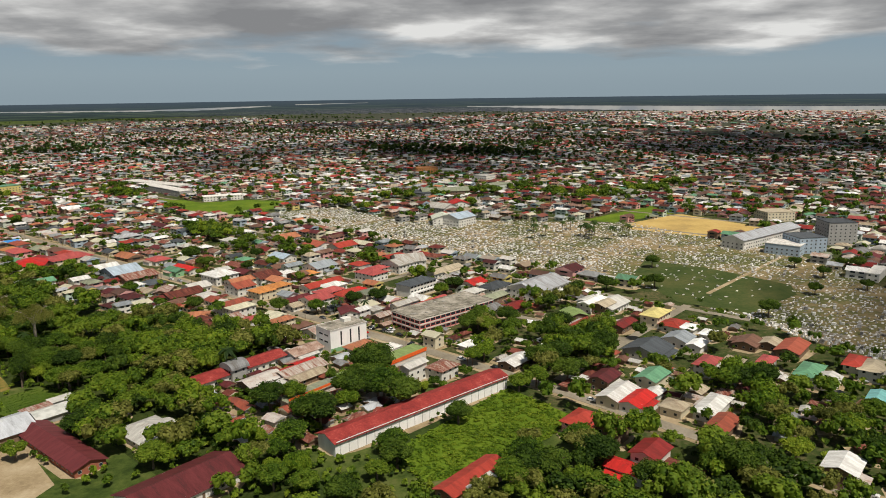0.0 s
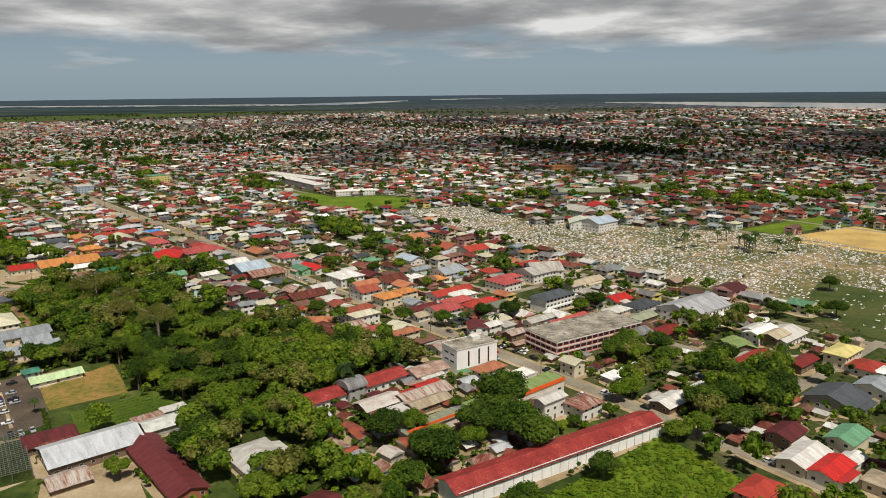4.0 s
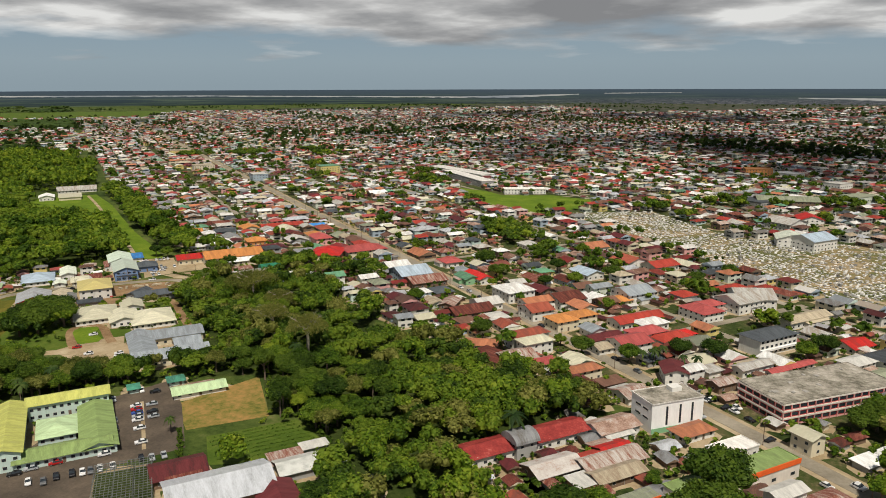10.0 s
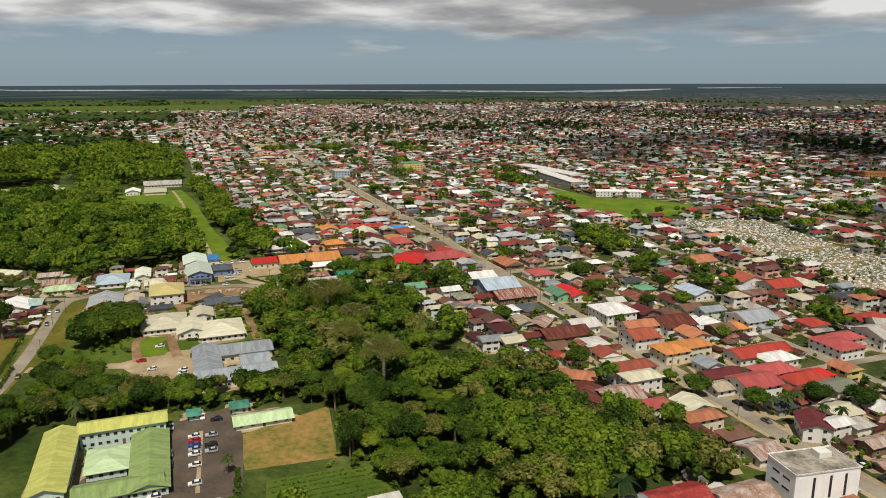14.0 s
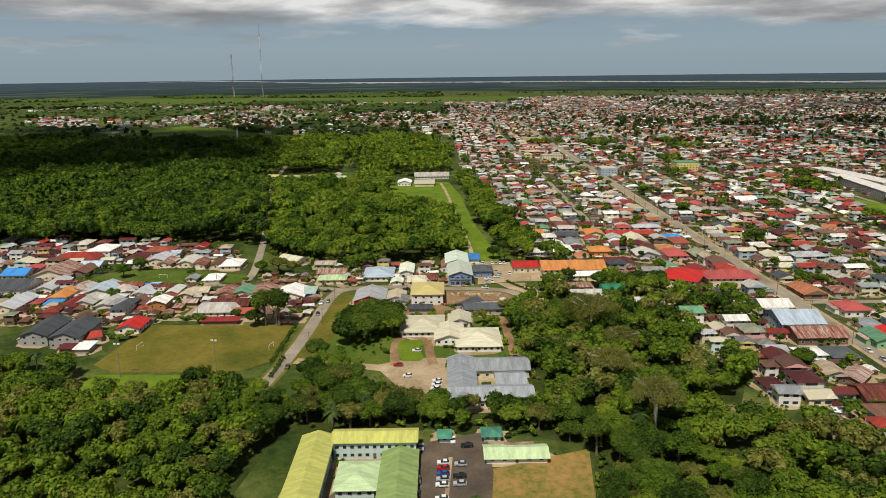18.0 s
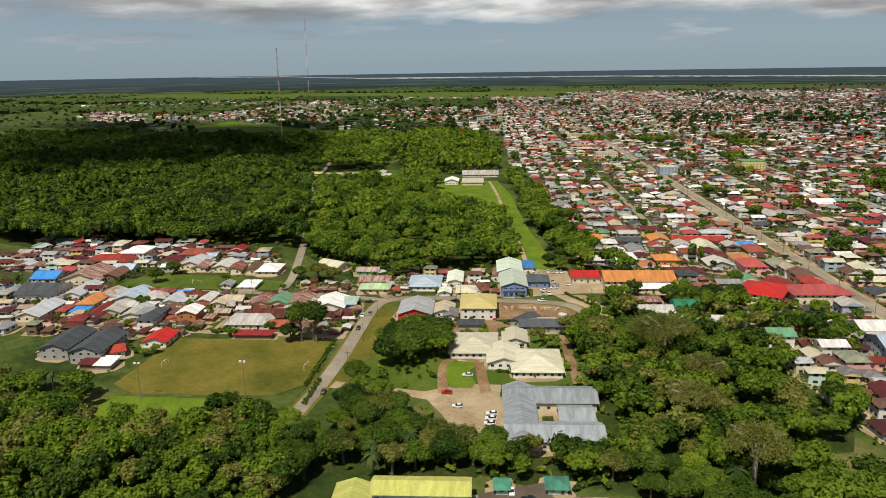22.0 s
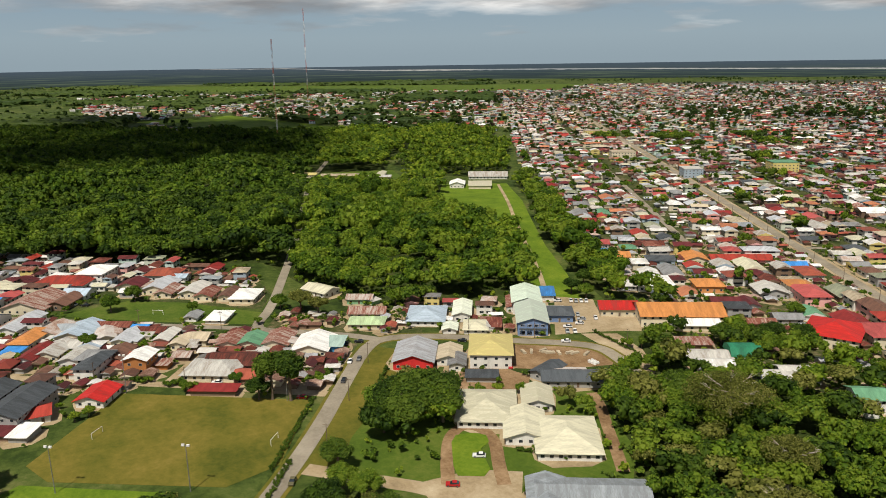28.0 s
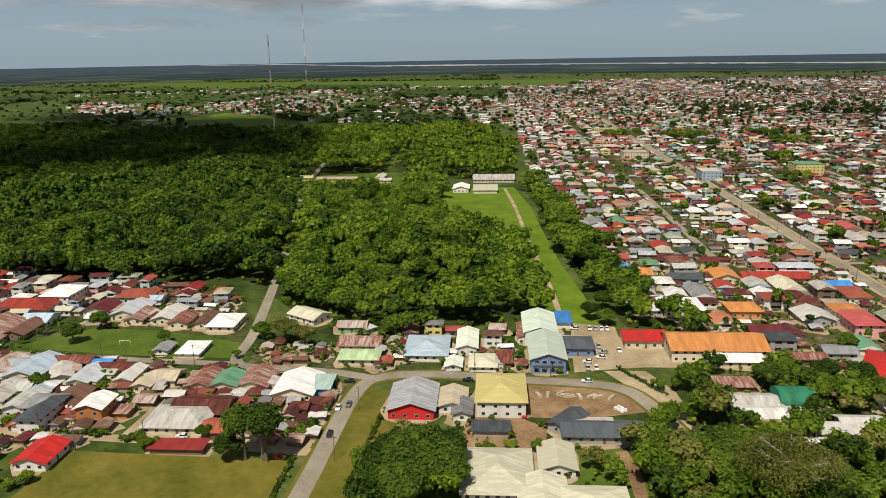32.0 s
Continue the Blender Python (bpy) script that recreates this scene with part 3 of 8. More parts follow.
# ------------------------------------------------------------------ roads
CLEAR = [[(-100, 285), (-62, 338), (-15, 312), (-10, 268), (-40, 240), (-72, 240)], [(-392, 372), (-345, 400), (-335, 445), (-400, 440)]]
main_line = [at_uv(u, v) for u, v in ((-60, 218), (20, 237), (90, 249), (200, 256), (420, 257), (1180, 259), (2300, 262))]
ribbon("main_verge", main_line, 11.0, 0.06, "dirt_pale", "pale sandy verge along the street", "verge")
ribbon("main_road", main_line, 6.5, 0.14, "asphalt", "long straight worn grey asphalt street", "road")
curve_line = [(-330, 262), (-345, 279), (-367, 301), (-394, 325), (-418, 347), (-425, 360), (-412, 381), (-388, 402), (-371, 420), (-358, 429), (-345, 426), (-328, 419), (-318, 413)]
ribbon("curved_verge", curve_line, 8.6, 0.07, "grass_pitch", "dry grass road verge", "verge")
ribbon("curved_road", curve_line, 6.0, 0.15, "asphalt", "grey asphalt road curving past the shop", "road")
ribbon("village_road", [(-424, 358), (-442, 346), (-460, 327), (-472, 318), (-492, 335), (-523, 353), (-590, 391), (-720, 460), (-849, 527), (-985, 616)], 5.0, 0.13, "asphalt", "narrow asphalt road into the woods", "road")
ribbon("village_street", [(-472, 318), (-495, 293), (-547, 240), (-640, 150)], 4.5, 0.12, "asphalt", "narrow village street", "road")
ribbon("pitch_street", [(-520, 178), (-463, 235), (-433, 269), (-388, 314)], 4.5, 0.12, "dirt_pale", "pale gravel street beside the pitch", "road")
for v, w in ((452, 4.0), (512, 3.0), (566, 3.0)):
    ribbon("cemetery_path", [at_uv(600 if v < 500 else 430, v), at_uv(220, v - 6)], w, 0.13, "dirt_pale", "pale sandy path between the tombs", "path")
for u in (150, 250, 345, 470):
    ribbon("cemetery_path", [at_uv(u, 436), at_uv(u - 6, 505 if u > 400 else 570)], 3.0, 0.125, "dirt_pale", "pale sandy path between the tombs", "path")
ribbon("village_lane", [(-474, 305), (-455, 288), (-434, 268)], 3.5, 0.11, "dirt_pale", "pale gravel lane", "lane")
ribbon("sandy_path", [(-712, 667), (-640, 618), (-586, 578), (-510, 523), (-457, 486), (-418, 455), (-398, 432)], 2.9, 0.12, "dirt_pale", "straight pale sandy path through the grass", "path")
ribbon("parking_median", [(-237.7, 283.6), (-222.0, 269.0), (-207.7, 255.4)], 1.3, 0.11, "dirt_pale", "low earth strip between the parked cars", "median")
ribbon("loop_drive", [(-312, 315), (-324, 323), (-335, 332), (-338, 340), (-332, 344), (-323, 342), (-312, 334), (-302, 328)], 4.2, 0.11, "dirt_red", "brown dirt drive looping round a lawn", "drive")
ribbon("dirt_track", [(-329, 393), (-321, 389), (-309, 379), (-296, 369), (-286, 361)], 4.0, 0.10, "dirt_red", "reddish dirt track behind the offices", "track")
ribbon("office_drive", [(-345, 285), (-328, 298), (-310, 312), (-295, 312)], 6.0, 0.10, "dirt_pale", "gravel drive to the offices", "drive")
for k, v in enumerate((328, 398, 470, 545, 620, 700, 780, 860, 940, 1020)):
    ribbon("back_street", [at_uv(330 if 400 < v < 520 else 60 + 4 * k, v) if v > 600 or v < 400 else at_uv(640, v), at_uv(1000, v), at_uv(2300, v)], 5.0, 0.12, "asphalt", "straight residential street", "road")
ribbon("back_street", [at_uv(700, 190), at_uv(1300, 188), at_uv(2300, 186)], 5.0, 0.12, "asphalt", "straight residential street", "road")
for u in (150, 330, 520, 720, 900, 1090, 1290, 1500, 1720, 1960):
    ribbon("cross_street", [at_uv(u, 262), at_uv(u, 392 if u < 640 else 700), at_uv(u, 405 if u < 640 else 1040)], 5.0, 0.13, "asphalt", "residential cross street", "road")

# ------------------------------------------------------------------ houses
rng = random.Random(7)
ROOFWORD = {"white": "white-painted sheet", "whiteflat": "pale flat", "lightgrey": "light grey sheet", "zinc": "pale zinc sheet", "grey": "grey sheet", "slate": "dark slate-grey sheet", "bluegrey": "blue-grey sheet", "red": "red sheet", "brightred": "bright red sheet", "pinkred": "pinkish red sheet", "darkred": "dark red sheet", "redbrown": "red-brown sheet", "maroon": "dark maroon sheet", "orange": "orange-tan sheet", "orangebrown": "orange-brown sheet", "brown": "brown sheet", "tan": "weathered tan sheet", "cream": "cream sheet", "yellow": "yellow sheet", "yellowgreen": "yellow-green sheet", "moss": "moss-green sheet", "mossgrey": "mossy grey sheet", "lightgreen": "pale green sheet", "whitegreen": "whitish green sheet", "mint": "pale mint sheet", "green": "green sheet", "greenroof": "green sheet", "darkgreen": "dark green sheet", "teal": "teal sheet", "tealgrey": "grey-teal sheet", "blue": "blue sheet", "lightblue": "pale blue-grey sheet", "rust": "rusty corrugated", "rustgrey": "streaky rusty grey", "redshed": "faded red sheet", "concrete": "stained concrete flat", "glasshouse": "translucent sheet"}
WALLWORD = {"white": "white walls", "whitepanel": "white panel walls", "whitegreen": "pale green walls", "cream": "cream walls", "pink": "pink walls", "brick": "red brick walls", "red": "red walls", "teal": "pale teal walls", "green": "green walls", "grey": "grey walls", "wood": "dark timber walls", "woodorange": "orange-brown timber walls", "orange": "orange walls", "orangewhite": "white and orange walls", "yellow": "yellow walls", "blue": "blue walls", "bluewall": "blue-grey walls", "shopblue": "blue shop walls"}
ROOF_SHAPE = {"gable": "gabled", "hip": "hipped", "flat": "flat", "mono": "single-pitch", "barrel": "barrel"}
SHARED = {}


def inset_panel(key, name, w, h, z, deep, rim, mats):
    """One piece: a rim that stands proud of the wall, with a recessed panel. It faces -y."""
    if key not in SHARED:
        a, f, g, t = w / 2, -0.07, 0.06, rim
        lo, hi = z - h / 2, z + h / 2
        vs = [(-a, g, lo), (a, g, lo), (a, g, hi), (-a, g, hi), (-a, f, lo), (a, f, lo), (a, f, hi), (-a, f, hi)]
        vs += [(-a + t, f, lo + t), (a - t, f, lo + t), (a - t, f, hi - t), (-a + t, f, hi - t)]
        vs += [(-a + t, f + deep, lo + t), (a - t, f + deep, lo + t), (a - t, f + deep, hi - t), (-a + t, f + deep, hi - t)]
        fs = []
        for k in range(4):
            n = (k + 1) % 4
            fs += [(k, n, 4 + n, 4 + k), (4 + k, 4 + n, 8 + n, 8 + k), (8 + k, 8 + n, 12 + n, 12 + k)]
        fs.append((12, 13, 14, 15))
        SHARED[key] = raw(name, vs, fs, mats, [0] * 12 + [1])
    return SHARED[key]


def pane_mesh(w, h):
    key = ("pane", round(w, 1), round(h, 1))
    if key not in SHARED:
        a, c = w / 2 - 0.1, h / 2 - 0.1
        vs = [(x, y, z) for y in (-0.045, -0.025) for x, z in ((-a, -c), (a, -c), (a, c), (-a, c))]
        SHARED[key] = raw("pane", vs, [(0, 1, 2, 3), (7, 6, 5, 4), (0, 4, 5, 1), (1, 5, 6, 2), (2, 6, 7, 3), (3, 7, 4, 0)], ["glass"])
    return SHARED[key]


def window_mesh(w, h):
    return inset_panel(("window", round(w, 1), round(h, 1)), "window", w, h, 0, 0.05, 0.09, ["trim_grey", "glass"])


def door_mesh(w, h, kind="shutter"):
    return inset_panel(("door", round(w, 1), round(h, 1), kind), "door", w, h, h / 2, 0.04, 0.08, ["trim_grey", kind])


def roof_shape(kind, w, d, rise, over, thick=0.12):
    """Roof skin with thickness, ridge along x, eaves at z = 0. Returns vertices and faces."""
    a, b = w / 2 + over, d / 2 + over
    drop = -over * rise / (d / 2) if kind in ("gable", "hip") else 0.0
    if kind in ("gable", "mono"):
        # sheets lap in strips: one skin whose strips step up and down a little
        n = max(2, int(w / 1.6))
        ys = [(-b, drop), (0, rise), (b, drop)] if kind == "gable" else [(-b, 0.0), (b, rise * 0.6)]
        vs, fs, m = [], [], len(ys)
        for dz in (0, -thick):
            for i in range(n + 1):
                x = -a + 2 * a * i / n
                for yy, zz in ys:
                    sag = 0.015 * math.sin(i * 2.3) + 0.02 * (i % 2)
                    vs.append((x, yy, zz + dz + sag))
        low = (n + 1) * m
        for i in range(n):
            for k in range(m - 1):
                p = i * m + k
                fs += [(p, p + m, p + m + 1, p + 1), (low + p + 1, low + p + m + 1, low + p + m, low + p)]
            for p, q in ((i * m, (i + 1) * m), ((i + 1) * m + m - 1, i * m + m - 1)):
                fs.append((p, low + p, low + q, q))
        for k in range(m - 1):
            for p, q in ((k + 1, k), (n * m + k, n * m + k + 1)):
                fs.append((p, low + p, low + q, q))
        return vs, fs
    if kind == "hip":
        r = max(0.3, a - b) if w > d else 0.3
        top = [(-r, 0, rise), (r, 0, rise)]
        low = [(-a, -b, drop), (a, -b, drop), (a, b, drop), (-a, b, drop)]
        vs = low + top + [(x, y, z - thick) for x, y, z in low]
        fs = [(0, 1, 5, 4), (1, 2, 5), (2, 3, 4, 5), (3, 0, 4), (0, 6, 7, 1), (1, 7, 8, 2), (2, 8, 9, 3), (3, 9, 6, 0), (9, 8, 7, 6)]
        return vs, fs
    if kind == "barrel":
        vs, fs, n = [], [], 10
        for i in range(n + 1):
            t = math.pi * i / n
            for x in (-a, a):
                vs.append((x, -b * math.cos(t), rise * 1.3 * math.sin(t)))
        for i in range(n):
            fs.append((2 * i, 2 * i + 1, 2 * i + 3, 2 * i + 2))
        fs += [tuple(range(0, 2 * n + 2, 2)), tuple(range(2 * n + 1, 0, -2))]
        return vs, fs
    # flat roof with a raised rim
    a, b, rim = w / 2 + 0.25, d / 2 + 0.25, 0.45
    bm = bmesh.new()
    box(bm, 0, 0, 0.05, 2 * a - 0.4, 2 * b - 0.4, 0.2)
    box(bm, 0, -b + 0.12, 0.15, 2 * a, 0.24, rim)
    box(bm, 0, b - 0.12, 0.15, 2 * a, 0.24, rim)
    box(bm, -a + 0.12, 0, 0.15, 0.24, 2 * b - 0.48, rim)
    box(bm, a - 0.12, 0, 0.15, 0.24, 2 * b - 0.48, rim)
    vs = [tuple(v.co) for v in bm.verts]
    bm.verts.index_update()
    fs = [tuple(v.index for v in f.verts) for f in bm.faces]
    bm.free()
    return vs, fs


def wall_shape(kind, w, d, h, rise):
    """Wall shell: four faces with thickness inward, gable triangles where the roof needs them."""
    a, b, t = w / 2, d / 2, 0.2
    vs = [(-a, -b, 0), (a, -b, 0), (a, b, 0), (-a, b, 0), (-a, -b, h), (a, -b, h), (a, b, h), (-a, b, h)]
    vs += [(-a + t, -b + t, h), (a - t, -b + t, h), (a - t, b - t, h), (-a + t, b - t, h)]
    fs = [(0, 1, 5, 4), (1, 2, 6, 5), (2, 3, 7, 6), (3, 0, 4, 7), (4, 5, 9, 8), (5, 6, 10, 9), (6, 7, 11, 10), (7, 4, 8, 11)]
    if kind == "gable":
        vs += [(-a, 0, h + rise - 0.12), (a, 0, h + rise - 0.12)]
        fs += [(7, 4, 12), (5, 6, 13)]
    elif kind == "mono":
        z = h + rise * 0.6 - 0.12
        vs += [(a, b, z), (-a, b, z)]
        fs += [(5, 6, 12), (7, 4, 13), (6, 7, 13, 12)]
    return vs, fs


def rise_of(kind, d):
    return {"gable": 0.165 * d, "hip": 0.17 * d, "mono": 0.11 * d, "barrel": 0.28 * d, "flat": 0.0}[kind]


def annex(base, w, d, h, roof, wall, r):
    """A lower lean-to on one side of a house: its own walls and roof."""
    side = r.choice((-1, 1))
    aw, ad, ah = w * r.uniform(0.4, 0.8), r.uniform(2.2, 3.6), min(h - 0.7, 2.7)
    off = r.uniform(-0.5, 0.5) * (w - aw)
    for name, shape, mat, z in (("lean_to_wall", wall_shape("flat", aw, ad, ah, 0), "w_" + wall, 0), ("lean_to_roof", roof_shape("mono", aw, ad, 1.4, 0.35), "r_" + roof, ah)):
        o = put(name, raw(name, *shape, [mat]), base)
        o.matrix_basis = pose(off, side * (d / 2 + ad / 2 - 0.02), z, 0, 0, 0 if side < 0 else 180)


def house(x, y, ang, w, d, h, kind, roof, wall, windows=True, label="", name="house", category="house", every=3.4, win=(1.3, 1.15)):
    """A building at its centre: wall shell, roof, windows and a door, all on one base."""
    if kind in ("gable", "hip", "barrel") and d > w * 1.08:
        w, d, ang = d, w, ang + 90
    rise = min(rise_of(kind, d), 4.0)
    base = empty(name, x, y, 0.0, ang)
    lead = "three-storey " if h >= 8 else "two-storey " if h >= 5.5 else "large " if w * d > 500 else "small " if w * d < 70 else ""
    tagged(base, label or f"{lead}{name.replace('_', ' ')} with {ROOF_SHAPE[kind] + ' ' if kind != 'flat' or 'flat' not in ROOFWORD[roof] else ''}{ROOFWORD[roof]} roof, {WALLWORD[wall]}", category)
    vs, fs = wall_shape(kind, w, d, h, rise)
    put("wall", raw("wall", vs, fs, ["w_" + wall]), base)
    vs, fs = roof_shape(kind, w, d, rise, 0.85 if kind != "flat" else 0.0)
    r = put("roof", raw("roof", vs, fs, ["r_" + roof]), base)
    r.location.z = h
    take(x, y, ang, w, d)
    rnd = random.Random(int(x * 7 + y * 13))
    if name == "house" and 90 < w * d < 330 and kind != "flat" and rnd.random() < 0.5:
        annex(base, w, d, h, rnd.choice([roof, "rust", "lightgrey", "rustgrey"]), wall, rnd)
    if windows:
        storeys = max(1, int(h / 2.7))
        sides = [(0, -d / 2, 0, w), (w / 2, 0, 90, d), (0, d / 2, 180, w), (-w / 2, 0, 270, d)]
        for sx, sy, turn, length in sides:
            # only the sides that can be seen from the flight
            way = math.radians(ang + turn - 90)
            if (math.cos(way) * (-60 - x) + math.sin(way) * (140 - y)) < 0:
                continue
            n = max(1, int(length / every))
            for s in range(storeys):
                for i in range(n):
                    off = (i + 0.5) / n * length - length / 2
                    c, q = math.cos(math.radians(turn)), math.sin(math.radians(turn))
                    px, py = sx + off * c, sy + off * q
                    ground_door = s == 0 and i == n // 2 and turn in (0, 90)
                    me = door_mesh(1.1, 2.1) if ground_door else window_mesh(*win)
                    o = put("door" if ground_door else "window", me, base)
                    o.matrix_basis = pose(px, py, 0.0 if ground_door else s * 2.8 + 1.55, 0, 0, turn)
                    if not ground_door and category in ("school", "office"):
                        put("pane", pane_mesh(*win), o)
    return base


# prominent buildings
house(-134.1, 236.4, 141, 46.6, 10.5, 3.1, "gable", "maroon", "brick", name="warehouse", category="warehouse")
house(-81.1, 209.6, 51, 34.3, 18.5, 3.5, "gable", "maroon", "white", name="warehouse", category="warehouse")
house(-107.1, 247.4, 51, 14.9, 18.0, 3.1, "hip", "lightgrey", "white")
house(-149.8, 266.9, 51, 19.9, 9.5, 3.1, "gable", "glasshouse", "grey", windows=False, name="plant_shed", category="shed")
house(-155.3, 277.8, 51, 8.0, 3.8, 2.3, "mono", "lightgrey", "grey", windows=False, name="shed", category="shed")
house(-165.3, 243.2, 51, 29.4, 18.0, 3.9, "gable", "zinc", "wood", name="warehouse", category="warehouse")
house(-184.9, 247.1, 51, 15.6, 11.1, 3.1, "gable", "maroon", "wood")
house(-160.0, 224.1, 51, 11.2, 9.9, 2.3, "gable", "rust", "wood", windows=False, name="shed", category="shed")
house(-126.6, 262.4, 51, 6.2, 6.8, 2.3, "mono", "grey", "wood", windows=False, name="shed", category="shed")
house(-158.7, 267.0, 51, 9.9, 6.9, 2.3, "mono", "rust", "grey", windows=False, name="shed", category="shed")
house(-252.0, 239.5, 51, 9.4, 41.2, 6.4, "gable", "yellowgreen", "teal", every=2.4, name="school_building", category="school")
house(-256.2, 266.9, 51, 26.7, 8.4, 6.4, "gable", "yellowgreen", "teal", every=2.4, name="school_building", category="school")
house(-232.9, 258.9, 51, 10.4, 38.3, 3.1, "gable", "moss", "teal", every=2.4, name="school_building", category="school")
house(-228.2, 241.6, 51, 28.0, 9.1, 3.1, "gable", "moss", "teal", every=2.4, name="school_building", category="school")
house(-244.2, 251.9, 51, 11.5, 15.6, 3.1, "hip", "lightgreen", "teal", every=2.4, name="school_building", category="school")
house(-224.0, 299.7, 51, 19.5, 8.0, 2.3, "gable", "lightgreen", "white")
house(-248.3, 289.8, 51, 3.5, 5.1, 2.3, "hip", "green", "teal", every=2.4, name="school_building", category="school")
house(-238.9, 302.9, 51, 5.7, 5.9, 2.3, "hip", "green", "teal", every=2.4, name="school_building", category="school")
house(-340.6, 352.4, 51, 19.9, 24.0, 3.1, "hip", "cream", "white", every=2.6, name="office_building", category="office")
house(-322.4, 353.9, 51, 12.9, 18.9, 3.1, "gable", "cream", "white", every=2.6, name="office_building", category="office")
house(-309.1, 360.0, 51, 19.6, 23.8, 3.1, "hip", "cream", "white", every=2.6, name="office_building", category="office")
house(-335.6, 371.6, 51, 10.1, 14.3, 3.1, "gable", "cream", "white", every=2.6, name="office_building", category="office")
house(-277.7, 323.2, 51, 10.2, 40.3, 3.9, "gable", "bluegrey", "cream")
house(-280.2, 341.2, 51, 30.3, 13.2, 3.9, "gable", "bluegrey", "cream")
house(-259.7, 321.9, 51, 31.3, 12.7, 3.9, "gable", "bluegrey", "cream")
house(-264.8, 337.4, 51, 10.9, 11.7, 3.6, "gable", "bluegrey", "cream")
blue_shop = house(-395.7, 423.5, 51, 13.4, 26.7, 6.4, "gable", "mint", "shopblue", windows=False)
house(-418.0, 440.0, 51, 13.5, 24.4, 6.4, "gable", "mint", "white")
house(-395.4, 440.7, 51, 12.7, 12.8, 3.9, "hip", "slate", "shopblue")
house(-422.1, 457.6, 51, 7.8, 12.8, 3.1, "mono", "blue", "white", windows=False, name="shed", category="shed")
house(-339.1, 395.4, 51, 26.1, 10.2, 3.1, "gable", "slate", "grey")
house(-350.9, 391.5, 12, 6.7, 13.8, 3.1, "gable", "slate", "grey")
house(-377.4, 384.4, 51, 16.7, 22.4, 6.4, "hip", "yellow", "white")
house(-363.0, 368.2, 51, 11.6, 5.9, 2.3, "mono", "slate", "grey", windows=False, name="shed", category="shed")
house(-383.7, 469.0, 51, 17.9, 12.8, 3.9, "gable", "brightred", "cream")
house(-359.0, 483.0, 51, 38.0, 20.0, 5.5, "gable", "orange", "cream", name="warehouse", category="warehouse")
house(-348.9, 480.5, 51, 21.3, 11.5, 3.1, "gable", "white", "cream")
house(-399.6, 515.2, 51, 18.6, 18.0, 3.9, "hip", "white", "white")
house(-407.1, 501.9, 51, 10.4, 10.0, 3.1, "gable", "lightgrey", "grey")
house(-379.1, 534.5, 51, 14.1, 13.2, 3.9, "hip", "orange", "orange")
house(-311.7, 448.6, 51, 20.1, 10.0, 3.1, "gable", "white", "grey")
house(-321.6, 452.1, 51, 17.0, 9.7, 3.1, "gable", "lightgrey", "grey")
house(-313.6, 464.8, 51, 11.0, 9.9, 3.1, "barrel", "darkgreen", "green")
house(-290.3, 458.7, 51, 21.4, 6.3, 3.1, "mono", "lightgrey", "grey", windows=False, name="shed", category="shed")
house(-291.3, 466.2, 51, 13.7, 7.8, 3.1, "gable", "lightgrey", "grey")
house(-292.1, 441.2, 51, 7.5, 7.4, 3.1, "gable", "white", "grey")
house(-302.1, 515.3, 19, 21.0, 24.2, 5.5, "hip", "brightred", "cream", name="warehouse", category="warehouse")
house(-284.3, 534.6, 51, 29.0, 17.0, 5.5, "hip", "pinkred", "cream", name="warehouse", category="warehouse")
house(-334.3, 461.1, 51, 13.8, 7.3, 2.3, "mono", "rust", "wood", windows=False, name="shed", category="shed")
house(-330.4, 504.5, 51, 12.1, 7.0, 3.1, "gable", "rust", "wood")
house(-326.6, 520.0, 51, 12.2, 8.0, 3.1, "gable", "grey", "grey")
house(-336.4, 558.2, 51, 12.5, 19.8, 5.5, "hip", "pinkred", "pink")
house(-347.3, 565.8, 51, 12.0, 10.7, 5.5, "hip", "orange", "cream")
house(-461.2, 542.7, 51, 9.6, 10.1, 3.1, "gable", "blue", "white")
house(-452.0, 541.4, 51, 20.0, 12.0, 3.1, "gable", "orange", "cream")
house(-417.8, 575.5, 51, 14.1, 16.6, 3.1, "gable", "orange", "cream")
house(-357.1, 516.5, 51, 13.2, 12.9, 3.1, "gable", "maroon", "wood")
house(-348.9, 524.1, 51, 8.1, 12.3, 3.1, "gable", "maroon", "white")
house(-354.2, 551.8, 51, 14.1, 15.4, 3.1, "gable", "lightgrey", "grey")
house(-399.8, 595.6, 51, 35.2, 11.4, 3.1, "gable", "red", "cream")
house(-371.1, 605.3, 51, 11.8, 11.2, 3.1, "gable", "blue", "white")
house(-358.5, 597.0, 51, 10.9, 17.1, 3.9, "hip", "redbrown", "white")
house(-433.1, 390.4, 51, 17.2, 21.7, 3.1, "hip", "lightblue", "white")
house(-427.0, 407.0, 51, 8.0, 20.5, 3.9, "gable", "whitegreen", "white")
house(-413.4, 389.6, 51, 6.1, 8.7, 2.3, "gable", "whitegreen", "white")
house(-407.0, 399.7, 51, 10.2, 12.6, 2.7, "hip", "cream", "white")
house(-404.3, 408.1, 51, 6.1, 10.1, 2.3, "mono", "rust", "wood", windows=False, name="shed", category="shed")
house(-394.7, 358.2, 51, 15.9, 21.0, 3.9, "gable", "zinc", "red")
house(-387.1, 370.1, 51, 9.3, 14.2, 3.1, "gable", "tan", "white")
house(-379.1, 368.3, 51, 6.1, 11.0, 3.1, "gable", "grey", "white")
house(-431.6, 330.2, 51, 14.8, 18.5, 3.1, "gable", "white", "cream")
house(-446.3, 320.1, 51, 11.8, 15.9, 3.1, "gable", "rust", "cream")
house(-451.5, 310.3, 51, 11.4, 12.6, 3.1, "gable", "greenroof", "cream")
